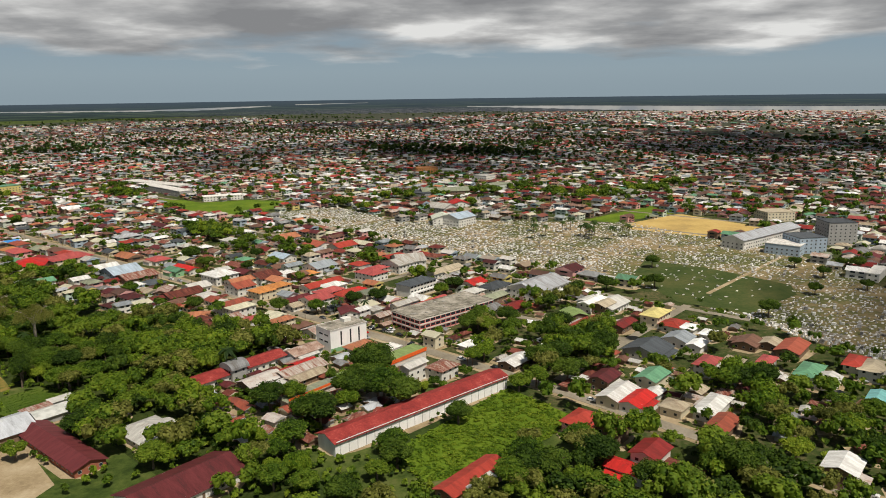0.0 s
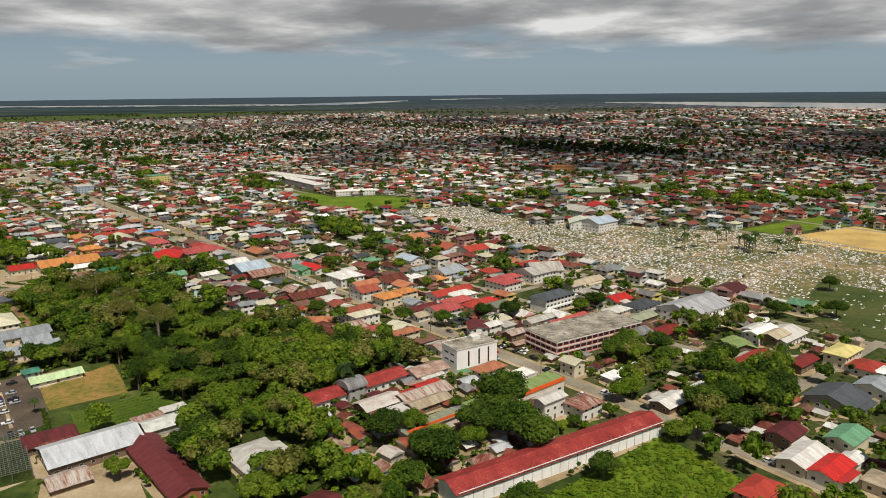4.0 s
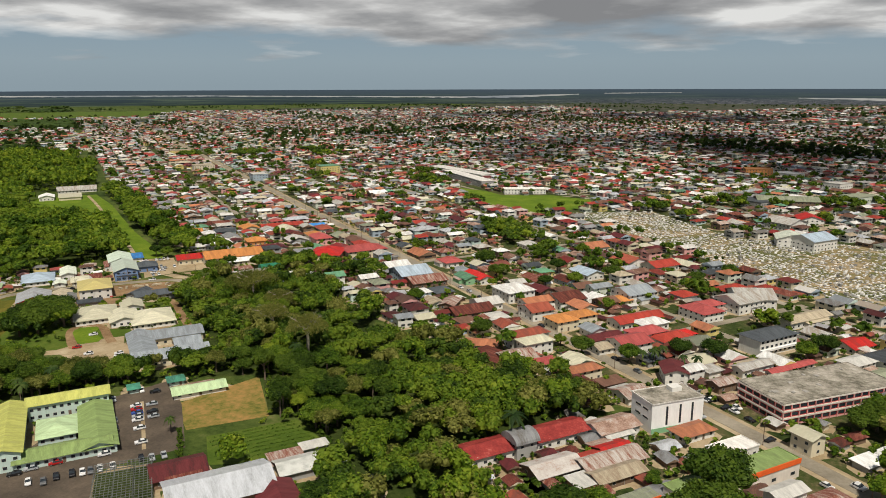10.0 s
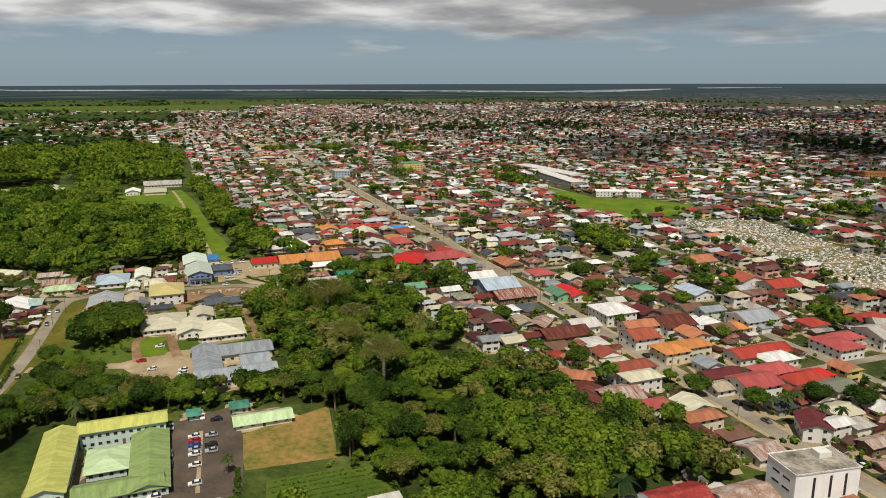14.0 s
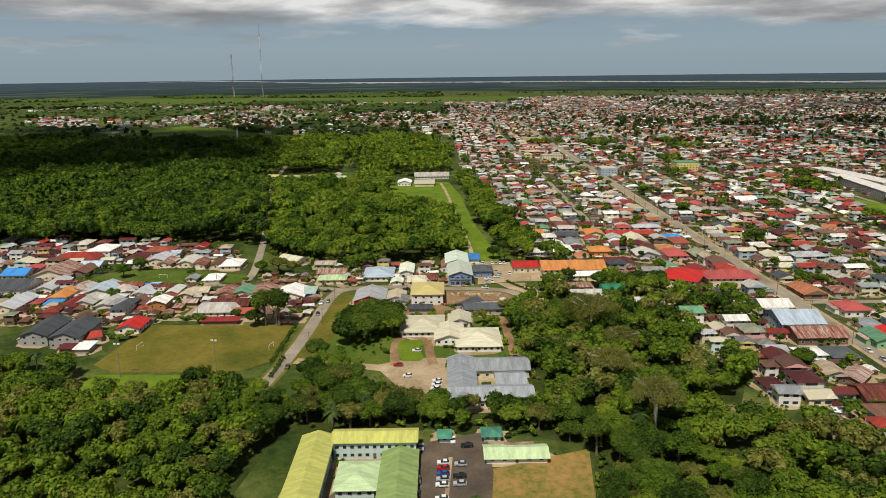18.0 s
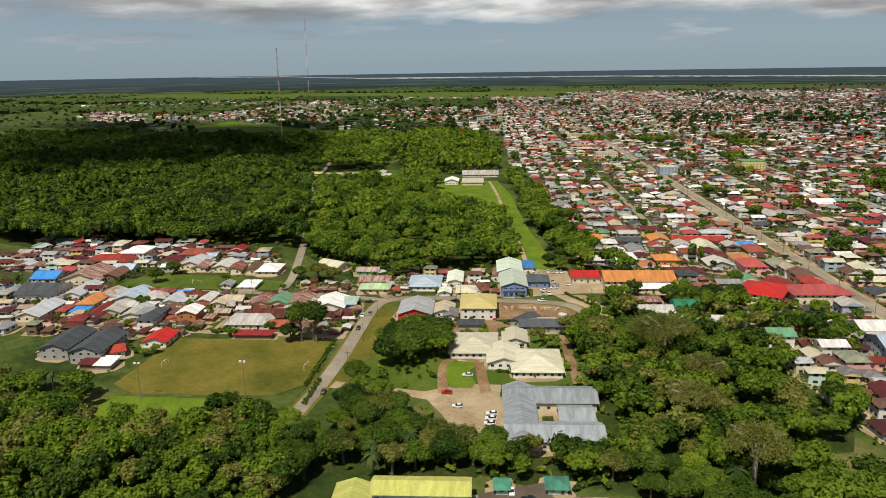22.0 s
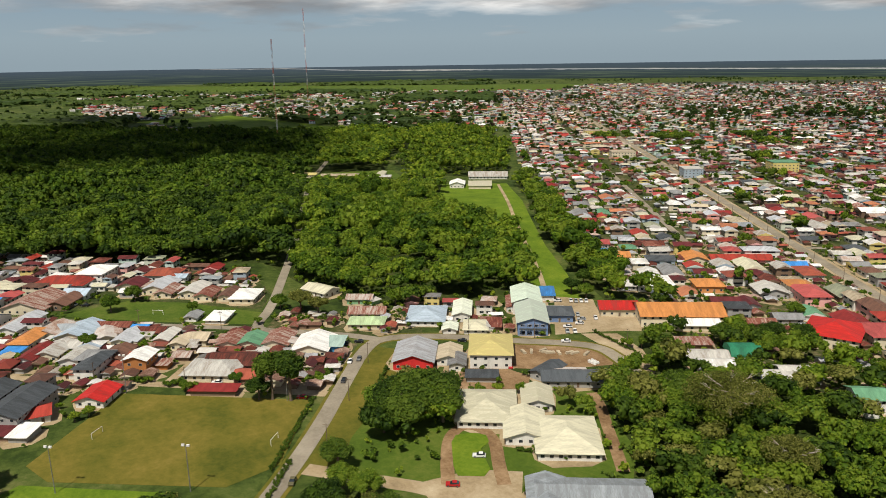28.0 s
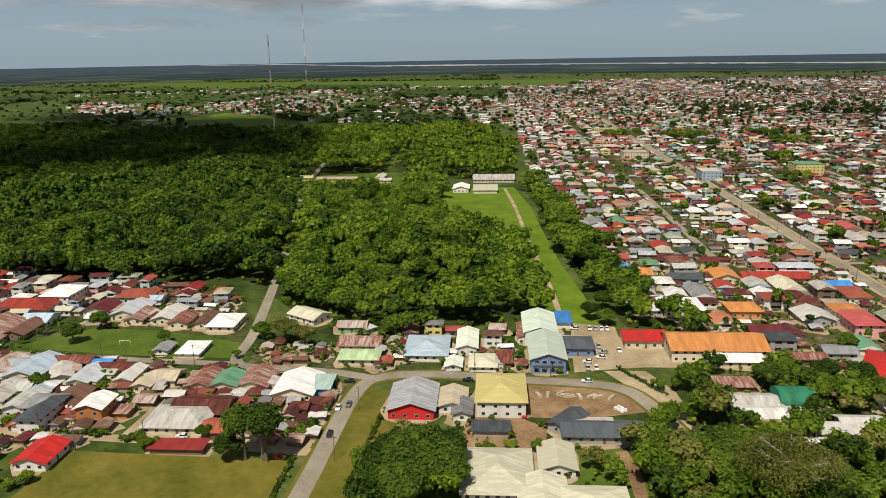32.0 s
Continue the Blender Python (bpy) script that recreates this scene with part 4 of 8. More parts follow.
house(-427.0, 337.3, 51, 8.5, 10.6, 3.1, "mono", "tealgrey", "blue", windows=False, name="shed", category="shed")
house(-457.8, 303.9, 51, 9.4, 14.4, 3.1, "gable", "rust", "cream")
house(-432.3, 286.9, 51, 21.2, 15.7, 3.1, "hip", "lightgrey", "cream")
house(-435.9, 295.8, 51, 19.6, 12.7, 3.1, "gable", "rust", "wood")
house(-417.7, 295.3, 51, 8.9, 9.0, 3.1, "gable", "redbrown", "wood")
house(-454.8, 264.3, 51, 9.2, 10.7, 6.4, "gable", "white", "woodorange")
house(-452.0, 271.1, 51, 7.4, 5.4, 2.3, "mono", "rust", "woodorange", windows=False, name="shed", category="shed")
house(-469.1, 249.8, 51, 11.5, 10.1, 5.5, "hip", "grey", "white")
house(-472.4, 258.9, 51, 9.5, 14.1, 3.1, "gable", "brown", "wood")
house(-465.3, 258.8, 51, 7.2, 11.7, 2.3, "mono", "redbrown", "wood", windows=False, name="shed", category="shed")
house(-499.7, 275.4, 51, 7.0, 4.6, 3.1, "gable", "blue", "white")
house(-491.9, 278.2, 51, 12.8, 7.5, 3.1, "gable", "rust", "cream")
house(-490.8, 267.7, 51, 8.3, 16.0, 3.1, "gable", "zinc", "cream")
house(-500.2, 260.0, 79, 7.7, 14.3, 3.1, "gable", "rustgrey", "cream")
house(-480.9, 281.7, 51, 6.4, 13.5, 3.1, "gable", "lightgrey", "cream")
house(-469.9, 284.9, 51, 6.8, 10.2, 3.1, "gable", "tan", "cream")
house(-470.3, 292.9, 51, 9.2, 9.8, 3.1, "gable", "tan", "cream")
house(-455.6, 281.4, 51, 6.7, 6.1, 2.3, "gable", "rust", "wood", windows=False, name="shed", category="shed")
house(-510.8, 265.5, 51, 17.2, 6.9, 3.1, "gable", "rust", "cream")
house(-517.8, 249.2, 51, 12.3, 9.5, 3.1, "gable", "bluegrey", "white")
house(-495.6, 245.6, 51, 9.9, 9.9, 3.1, "gable", "lightgrey", "cream")
house(-481.4, 247.6, 51, 8.3, 9.9, 3.9, "gable", "lightblue", "white")
house(-463.2, 240.8, 51, 4.8, 4.5, 2.3, "mono", "redbrown", "wood", windows=False, name="shed", category="shed")
house(-414.4, 280.8, 51, 17.0, 5.1, 2.3, "mono", "darkred", "wood", windows=False, name="shed", category="shed")
house(-435.0, 244.2, 51, 10.4, 13.2, 3.1, "gable", "brightred", "white")
house(-451.2, 208.9, 51, 12.6, 23.8, 5.5, "gable", "slate", "grey")
house(-438.8, 219.1, 51, 13.7, 24.1, 5.5, "gable", "slate", "grey")
house(-432.5, 223.4, 80, 8.7, 9.3, 3.1, "gable", "red", "white")
house(-424.6, 213.8, 51, 8.3, 7.7, 2.3, "mono", "maroon", "wood", windows=False, name="shed", category="shed")
house(-420.3, 218.3, 51, 6.2, 8.4, 2.3, "mono", "white", "grey", windows=False, name="shed", category="shed")
house(-561.9, 301.1, 51, 13.7, 19.2, 3.1, "gable", "zinc", "cream")
house(-551.6, 302.0, 51, 9.0, 15.6, 2.7, "gable", "rust", "cream")
house(-543.3, 314.0, 51, 10.4, 18.4, 3.1, "gable", "lightgrey", "cream")
house(-532.1, 316.9, 51, 9.2, 14.2, 3.1, "gable", "rust", "cream")
house(-525.2, 326.2, 51, 6.3, 15.6, 3.1, "gable", "brown", "cream")
house(-517.0, 332.4, 51, 12.6, 17.3, 3.1, "hip", "white", "cream")
house(-584.0, 309.1, 51, 18.0, 14.5, 3.9, "hip", "redbrown", "white")
house(-573.9, 313.2, 51, 12.2, 7.4, 3.1, "gable", "lightblue", "white")
house(-574.7, 289.2, 51, 12.6, 13.8, 3.1, "gable", "maroon", "cream")
house(-601.2, 259.2, 51, 29.2, 17.3, 3.9, "hip", "red", "white", name="warehouse", category="warehouse")
house(-604.6, 277.0, 51, 14.6, 18.3, 6.4, "hip", "white", "white")
house(-576.0, 261.9, 51, 13.0, 12.6, 3.1, "gable", "lightblue", "white")
house(-565.4, 253.7, 51, 10.6, 18.0, 3.1, "gable", "brown", "wood")
house(-494.5, 310.3, 51, 9.3, 13.6, 2.3, "hip", "white", "white")
house(-502.7, 300.2, 51, 6.0, 8.5, 2.3, "gable", "grey", "white")
house(-475.1, 377.4, 51, 12.6, 8.3, 3.1, "gable", "rust", "green")
house(-470.4, 381.4, 100, 4.5, 7.7, 2.3, "mono", "lightgrey", "green", windows=False, name="shed", category="shed")
house(-454.6, 370.1, 51, 17.3, 10.8, 3.1, "gable", "rust", "cream")
house(-442.0, 362.5, 51, 16.0, 10.3, 3.1, "hip", "lightgreen", "cream")
house(-500.9, 367.7, 18, 16.8, 11.4, 3.1, "gable", "cream", "white")
house(-552.3, 334.6, 141, 10.7, 3.5, 2.3, "gable", "brown", "wood", windows=False, name="shed", category="shed")
house(-551.7, 213.2, 51, 20.7, 21.9, 3.9, "gable", "slate", "white", name="warehouse", category="warehouse")
house(-538.8, 231.0, 51, 9.3, 24.0, 3.9, "gable", "zinc", "white")
house(-515.3, 232.4, 51, 8.9, 20.0, 3.9, "hip", "orange", "cream")
house(-504.5, 224.1, 51, 7.7, 10.4, 2.3, "mono", "blue", "white", windows=False, name="shed", category="shed")
house(-494.5, 231.1, 51, 7.6, 17.8, 3.1, "gable", "darkred", "white")
house(-493.8, 238.9, 51, 10.3, 16.4, 3.1, "gable", "lightgrey", "cream")
house(-515.9, 206.5, 51, 12.3, 24.2, 3.1, "gable", "zinc", "cream")
house(-477.7, 244.8, 51, 9.3, 13.9, 3.9, "gable", "lightgrey", "white")
house(-463.7, 248.8, 51, 7.8, 18.9, 5.5, "hip", "slate", "white")
house(-585.9, 221.0, 51, 14.6, 15.7, 3.1, "gable", "blue", "white")
house(-562.5, 207.3, 51, 8.2, 15.4, 3.1, "gable", "blue", "white")
house(-571.7, 240.9, 51, 23.1, 25.3, 3.1, "gable", "rust", "cream", name="warehouse", category="warehouse")
house(-591.4, 229.1, 51, 10.1, 14.1, 3.1, "gable", "pinkred", "white")
house(-522.0, 241.9, 51, 11.0, 15.2, 3.1, "gable", "rustgrey", "cream")
house(-511.9, 251.9, 51, 14.1, 19.6, 3.1, "gable", "lightblue", "cream")
white_block = house(-50.8, 345.6, 43, 21.3, 12.4, 11, "flat", "whiteflat", "whitepanel", windows=False)
house(-92.0, 307.6, 51, 46.0, 10.0, 3.9, "gable", "redshed", "white", name="warehouse", category="warehouse")
house(-67.1, 329.5, 51, 16.5, 9.8, 3.9, "gable", "rustgrey", "white")
house(-91.8, 303.5, 51, 7.6, 7.8, 5.5, "barrel", "grey", "grey")
house(-87.3, 372.6, 51, 14.4, 6.5, 5.5, "hip", "orangebrown", "cream")
house(-129.6, 373.1, 21, 13.7, 16.8, 3.1, "gable", "rust", "wood")
house(-119.7, 380.8, 51, 15.6, 13.4, 3.1, "gable", "rust", "wood")
house(-103.1, 375.3, 51, 8.7, 6.7, 5.5, "hip", "pinkred", "white")
house(-115.0, 395.3, 51, 14.5, 8.3, 6.4, "hip", "cream", "white")
house(-121.4, 403.3, 51, 19.3, 8.4, 6.4, "hip", "redbrown", "white")
house(-112.7, 433.7, 51, 12.3, 11.7, 5.5, "hip", "orange", "cream")
house(-105.4, 444.9, 51, 13.3, 9.3, 5.5, "hip", "orange", "cream")
house(-129.4, 445.0, 51, 12.8, 13.5, 5.5, "gable", "redbrown", "white")
house(-133.2, 459.3, 51, 18.3, 10.1, 5.5, "gable", "orangebrown", "white")
house(-151.3, 473.8, 51, 17.2, 17.9, 6.4, "hip", "white", "white")
house(-121.0, 470.9, 51, 16.6, 16.4, 5.5, "gable", "rust", "white")
house(-105.5, 485.8, 51, 9.1, 10.0, 3.1, "gable", "white", "white")
house(-94.4, 486.6, 51, 10.8, 10.2, 3.1, "hip", "orange", "cream")
house(-80.0, 458.9, 51, 28.5, 7.1, 3.1, "gable", "red", "wood")
house(-95.9, 428.7, 51, 8.3, 9.6, 3.9, "gable", "bluegrey", "white")
house(-72.1, 450.4, 51, 15.3, 10.2, 3.9, "hip", "white", "white")
house(-89.4, 421.6, 51, 17.4, 7.7, 3.1, "gable", "maroon", "wood")
house(-84.1, 411.9, 51, 18.5, 7.9, 3.1, "gable", "tan", "white")
house(-71.3, 430.9, 51, 17.4, 9.6, 5.5, "hip", "pinkred", "white")
house(-58.8, 434.6, 51, 21.2, 6.9, 3.9, "hip", "brightred", "white")
house(-27.4, 512.7, 20, 20.1, 21.0, 6.4, "gable", "lightgrey", "white", name="warehouse", category="warehouse")
house(-38.8, 526.7, 51, 18.7, 8.8, 5.5, "hip", "red", "white")
house(-47.2, 489.6, 51, 12.2, 9.2, 5.5, "hip", "pinkred", "white")
house(-53.3, 387.1, 18, 8.9, 12.1, 5.5, "gable", "maroon", "white")
house(-46.5, 390.6, 51, 8.2, 6.0, 5.5, "gable", "white", "white")
house(-39.7, 397.9, 51, 7.6, 5.8, 3.1, "mono", "lightgrey", "white", windows=False, name="shed", category="shed")
house(-75.5, 368.6, 51, 10.4, 5.8, 3.1, "mono", "brown", "wood", windows=False, name="shed", category="shed")
house(-224.2, 488.6, 51, 20.2, 21.1, 5.5, "gable", "lightblue", "bluewall", name="warehouse", category="warehouse")
house(-209.8, 479.9, 51, 22.4, 15.5, 3.9, "gable", "rust", "wood")
house(-243.8, 506.3, 51, 15.1, 14.1, 3.9, "gable", "white", "white")
house(-188.9, 495.9, 51, 9.1, 14.5, 3.9, "gable", "greenroof", "green")
house(-183.4, 501.0, 51, 9.3, 20.3, 3.9, "gable", "brightred", "white")
house(-215.3, 531.3, 51, 12.9, 14.2, 3.9, "hip", "pinkred", "white")
house(-178.3, 599.9, 51, 11.9, 24.3, 3.9, "hip", "lightgrey", "white")
house(-62.5, 508.6, 51, 10.7, 10.7, 3.9, "hip", "red", "white")
house(-123.5, 537.0, 51, 12.6, 16.9, 3.9, "gable", "lightblue", "white")
house(-88.8, 498.4, 51, 18.2, 16.1, 5.5, "gable", "bluegrey", "white")
house(-138.2, 613.0, 51, 18.6, 16.5, 3.9, "gable", "orangebrown", "white")
house(-104.9, 580.5, 51, 16.3, 17.8, 3.9, "gable", "redbrown", "white")
house(-84.4, 575.5, 51, 19.6, 14.8, 3.9, "gable", "red", "white")
house(-25.2, 506.7, 51, 15.7, 9.5, 3.1, "gable", "grey", "wood")
house(-24.6, 412.2, 51, 10.2, 6.3, 3.1, "hip", "tan", "white")
house(-34.4, 384.7, 51, 9.7, 5.8, 3.9, "gable", "rust", "wood")
house(-159.4, 450.7, 51, 13.7, 12.9, 3.9, "gable", "lightgrey", "white")
house(-163.3, 436.3, 51, 22.7, 14.2, 3.1, "gable", "rust", "wood")
house(-139.2, 391.0, 15, 14.2, 8.7, 3.1, "hip", "orangebrown", "cream")
house(-178.0, 444.2, 6, 7.9, 13.7, 3.1, "gable", "rust", "wood")
pink_block = house(-0.9, 385.2, 43, 53.9, 22.9, 8.5, "flat", "concrete", "pink", windows=False, name="warehouse", category="warehouse")
slate_block = house(-18.3, 441.1, 51, 24.0, 11.6, 8, "hip", "slate", "white", windows=False)
house(56.8, 436.8, 49, 34.1, 22.8, 6.4, "gable", "zinc", "white", name="warehouse", category="warehouse")
house(-5.4, 342.9, 51, 6.6, 7.9, 6.4, "gable", "cream", "cream")
house(12.2, 339.1, 51, 9.1, 5.3, 2.3, "mono", "white", "grey", windows=False, name="shed", category="shed")
house(20.0, 348.5, 51, 11.3, 4.8, 2.3, "mono", "white", "grey", windows=False, name="shed", category="shed")
orange_shop = house(-26.6, 307.5, 51, 48.0, 8.2, 6, "flat", "moss", "orangewhite", windows=False)
orange_store = house(-54.7, 279.7, 51, 24.8, 5.1, 3.9, "mono", "mossgrey", "orangewhite", windows=False, name="shed", category="shed")
house(-13.0, 299.1, 51, 11.4, 5.4, 8, "gable", "lightgrey", "white")
house(-0.6, 302.9, 51, 11.3, 8.8, 5.5, "hip", "rust", "white")
house(-63.2, 313.2, 51, 10.5, 8.8, 3.1, "gable", "brightred", "wood")
house(-68.8, 304.5, 51, 6.6, 6.7, 3.1, "gable", "red", "wood")
house(-59.8, 299.2, 51, 17.5, 7.0, 3.1, "gable", "tan", "wood")
house(-41.3, 338.3, 51, 13.9, 7.2, 3.1, "hip", "orangebrown", "white")
house(-27.9, 328.6, 51, 16.2, 7.3, 3.9, "flat", "whiteflat", "white")
house(32.4, 315.8, 51, 14.7, 8.7, 3.1, "gable", "white", "wood")
house(40.1, 321.0, 51, 5.6, 7.6, 3.1, "gable", "maroon", "wood")
house(46.6, 330.8, 51, 8.4, 6.9, 3.1, "gable", "white", "wood")
house(70.5, 363.9, 51, 27.4, 7.3, 3.9, "gable", "red", "wood")
house(81.4, 404.9, 51, 12.5, 7.2, 5.5, "gable", "lightgrey", "white")
house(88.6, 396.5, 51, 12.5, 8.2, 5.5, "gable", "tan", "wood")
house(70.8, 386.4, 14, 10.6, 12.4, 3.1, "gable", "moss", "wood")
house(24.4, 390.3, 51, 11.4, 9.6, 5.5, "gable", "grey", "wood")
house(38.9, 401.9, 51, 15.5, 8.9, 3.1, "gable", "darkred", "wood")
house(70.1, 429.0, 51, 19.0, 7.6, 3.1, "hip", "white", "white")
house(30.1, 438.9, 51, 20.2, 11.2, 5.5, "hip", "slate", "white")
house(16.0, 426.2, 51, 13.9, 8.2, 5.5, "hip", "lightgrey", "white")
house(-1.9, 488.6, 51, 30.4, 9.2, 3.9, "gable", "tan", "white")
house(17.4, 456.5, 51, 13.8, 11.2, 3.1, "gable", "brightred", "white")
house(-33.2, 502.2, 51, 18.4, 17.1, 6.4, "gable", "lightgrey", "white")
house(-50.4, 477.7, 51, 13.8, 17.5, 5.5, "hip", "pinkred", "white")
house(-80.1, 453.6, 51, 27.0, 10.8, 3.9, "gable", "red", "white")
house(-76.1, 414.1, 51, 16.0, 13.0, 5.5, "gable", "pinkred", "white")
house(-59.8, 432.2, 51, 18.1, 10.1, 3.9, "hip", "red", "white")
house(-23.7, 408.5, 51, 18.3, 5.7, 3.9, "gable", "lightgrey", "white")
house(-9.3, 414.5, 51, 26.2, 3.5, 3.1, "gable", "pinkred", "white")
house(28.0, 422.3, 51, 19.4, 7.7, 3.1, "gable", "mossgrey", "wood")
long_shed = house(-8.4, 264.0, 43, 85.9, 10.6, 5.5, "gable", "redshed", "whitepanel", windows=False, name="warehouse", category="warehouse")
house(50.4, 249.9, 51, 13.2, 7.9, 5.5, "hip", "red", "pink")
house(60.2, 242.6, 51, 8.9, 9.1, 5.5, "gable", "rust", "wood")
house(68.8, 223.2, 51, 11.4, 8.8, 6.4, "gable", "darkred", "white")
house(59.7, 216.4, 51, 6.7, 12.3, 3.9, "gable", "brightred", "white")
house(54.0, 212.0, 51, 6.6, 6.8, 2.3, "mono", "brightred", "white", windows=False, name="shed", category="shed")
house(76.6, 216.1, 51, 8.7, 11.2, 2.3, "mono", "rust", "wood", windows=False, name="shed", category="shed")
house(69.8, 276.3, 51, 17.6, 9.3, 3.9, "gable", "white", "cream")
house(76.0, 269.6, 51, 14.6, 8.0, 3.9, "gable", "brightred", "white")
house(85.4, 279.0, 51, 6.8, 5.2, 3.1, "gable", "white", "white")
house(89.0, 264.0, 51, 8.7, 8.2, 3.9, "hip", "tan", "cream")
house(103.5, 264.3, 51, 20.1, 7.6, 3.9, "hip", "white", "white")
house(101.2, 247.8, 51, 14.2, 7.3, 3.9, "gable", "redbrown", "wood")
house(87.3, 290.3, 51, 13.9, 8.6, 5.5, "gable", "greenroof", "cream")
house(67.5, 289.7, 51, 11.7, 8.2, 5.5, "gable", "maroon", "wood")
house(115.8, 305.9, 51, 14.3, 7.2, 5.5, "hip", "pinkred", "white")
house(95.5, 328.0, 51, 17.2, 17.5, 3.9, "gable", "slate", "grey")
house(120.3, 333.4, 51, 9.6, 6.3, 3.9, "gable", "white", "white")
house(114.3, 342.5, 51, 11.6, 11.6, 3.9, "gable", "bluegrey", "white")
house(112.1, 375.8, 51, 17.0, 9.4, 6.4, "hip", "yellow", "cream")
house(119.0, 364.9, 51, 13.4, 9.0, 3.9, "hip", "red", "white")
house(124.7, 359.1, 51, 9.3, 7.2, 3.9, "hip", "white", "white")
house(130.9, 349.6, 51, 9.2, 5.4, 3.9, "hip", "white", "white")
house(92.8, 402.4, 51, 21.3, 14.9, 3.9, "gable", "lightgrey", "white")
house(83.5, 402.2, 51, 18.3, 7.4, 5.5, "gable", "white", "white")
house(70.6, 362.0, 51, 26.8, 10.2, 3.9, "gable", "red", "wood")
house(92.9, 365.8, 51, 15.8, 6.4, 3.9, "gable", "darkred", "wood")
house(126.0, 212.8, 51, 12.0, 9.4, 6.4, "gable", "white", "wood")
house(156.8, 298.5, 51, 18.1, 8.2, 3.9, "hip", "greenroof", "white")
house(159.2, 287.9, 51, 12.7, 7.4, 3.9, "gable", "lightgrey", "white")
house(162.6, 327.7, 51, 19.3, 10.0, 3.9, "gable", "redbrown", "wood")
house(179.5, 304.3, 51, 15.6, 7.2, 5.5, "hip", "red", "cream")
house(183.7, 298.6, 51, 16.2, 8.3, 5.5, "hip", "tan", "white")
house(146.1, 337.7, 51, 13.1, 10.4, 3.1, "gable", "brown", "wood")
house(156.1, 336.1, 51, 9.8, 9.0, 3.1, "gable", "tan", "wood")
house(142.2, 307.1, 51, 10.5, 5.2, 5.5, "hip", "pinkred", "white")
house(129.4, 311.5, 51, 8.2, 7.1, 3.1, "mono", "tan", "wood", windows=False, name="shed", category="shed")
house(280.2, 466.5, 51, 26.8, 7.2, 5.5, "flat", "whiteflat", "white")
house(103.0, 280.0, 51, 7.8, 5.2, 3.1, "gable", "tan", "wood")
house(52.4, 288.9, 51, 7.3, 3.5, 2.3, "mono", "rust", "wood", windows=False, name="shed", category="shed")
house(171.0, 271.9, 51, 9.8, 6.1, 3.1, "gable", "teal", "white")
house(9.5, 213.3, 51, 26.6, 7.4, 3.1, "gable", "red", "wood")
house(256.9, 589.4, 39, 88.9, 18.5, 8, "gable", "zinc", "white")
house(256.9, 545.7, 141, 24.6, 22.0, 8, "flat", "whiteflat", "bluewall")
house(273.4, 552.2, 9, 22.3, 22.0, 12, "flat", "slate", "bluewall")
house(311.8, 581.0, 180, 22.4, 22.0, 18, "flat", "slate", "grey")
house(310.0, 689.9, 11, 28.2, 22.0, 9, "flat", "tan", "cream")
house(-5.0, 890.1, 12, 57.3, 22.0, 6.4, "gable", "mossgrey", "wood")
house(-33.6, 874.0, 141, 33.0, 22.0, 6.4, "flat", "slate", "grey")
house(-4.9, 691.0, 5, 20.2, 22.0, 6.4, "gable", "whitegreen", "white")
house(9.9, 685.4, 51, 25.9, 22.0, 8, "gable", "lightblue", "white")
house(-7.1, 759.7, 141, 25.4, 22.0, 6.4, "gable", "lightgrey", "white")
house(63.0, 935.6, 51, 34.3, 22.0, 8, "flat", "mossgrey", "whitegreen")
house(11.6, 790.4, 12, 19.2, 22.0, 5.5, "gable", "brightred", "white")
house(50.2, 1038.9, 141, 22.8, 22.0, 8, "flat", "lightgrey", "white")
house(1.3, 1124.2, 141, 28.6, 22.0, 8, "flat", "white", "white")
house(-36.2, 1152.1, 11, 33.3, 22.0, 9, "flat", "orange", "orange")
house(-272.0, 872.0, 25, 46.0, 16.0, 5.6, "flat", "whiteflat", "white")
house(-372.0, 948.0, 135, 128.0, 17.0, 7.5, "flat", "whiteflat", "grey")
house(-406.2, 1009.0, 146, 128.0, 22.0, 6.4, "flat", "whiteflat", "white")
house(-571.9, 936.4, 51, 26.3, 22.0, 13, "flat", "greenroof", "yellow")
house(-763.6, 908.8, 51, 28.5, 22.0, 9, "flat", "tan", "cream")
house(-973.5, 1084.6, 51, 32.6, 22.0, 9, "flat", "tan", "yellow")
house(-621.8, 851.6, 51, 18.9, 22.0, 9, "flat", "lightgrey", "bluewall")
house(-711.6, 643.7, 51, 21.4, 22.0, 3.1, "mono", "cream", "cream", windows=False, name="shed", category="shed")
house(-729.5, 629.4, 51, 14.0, 22.0, 3.9, "gable", "white", "white")
house(-752.8, 687.1, 51, 39.9, 22.0, 3.1, "gable", "lightgrey", "white")
house(-854.0, 566.0, 51, 40.0, 9.0, 3.3, "gable", "tan", "yellow", name="school_building", category="school")
house(-822.0, 590.0, 51, 34.0, 9.0, 3.3, "gable", "lightgrey", "yellow", name="school_building", category="school")
house(-836.0, 606.0, 141, 26.0, 8.0, 3.3, "gable", "cream", "cream", name="school_building", category="school")
house(-886.2, 540.0, 51, 26.0, 10.0, 3.1, "gable", "yellow", "cream")
house(-931.3, 454.6, 51, 19.4, 20.9, 3.1, "gable", "brown", "wood")
house(-78.5, 295.2, 51, 16.6, 9.6, 3.1, "gable", "rustgrey", "wood")
house(-63.8, 306.9, 51, 22.4, 10.4, 3.1, "gable", "rust", "wood")
house(-62.7, 297.1, 51, 24.1, 6.2, 2.7, "mono", "lightgrey", "wood", windows=False, name="shed", category="shed")
house(-45.8, 293.0, 51, 11.0, 6.5, 3.1, "gable", "grey", "wood")


# ------------------------------------------------------------------ trees


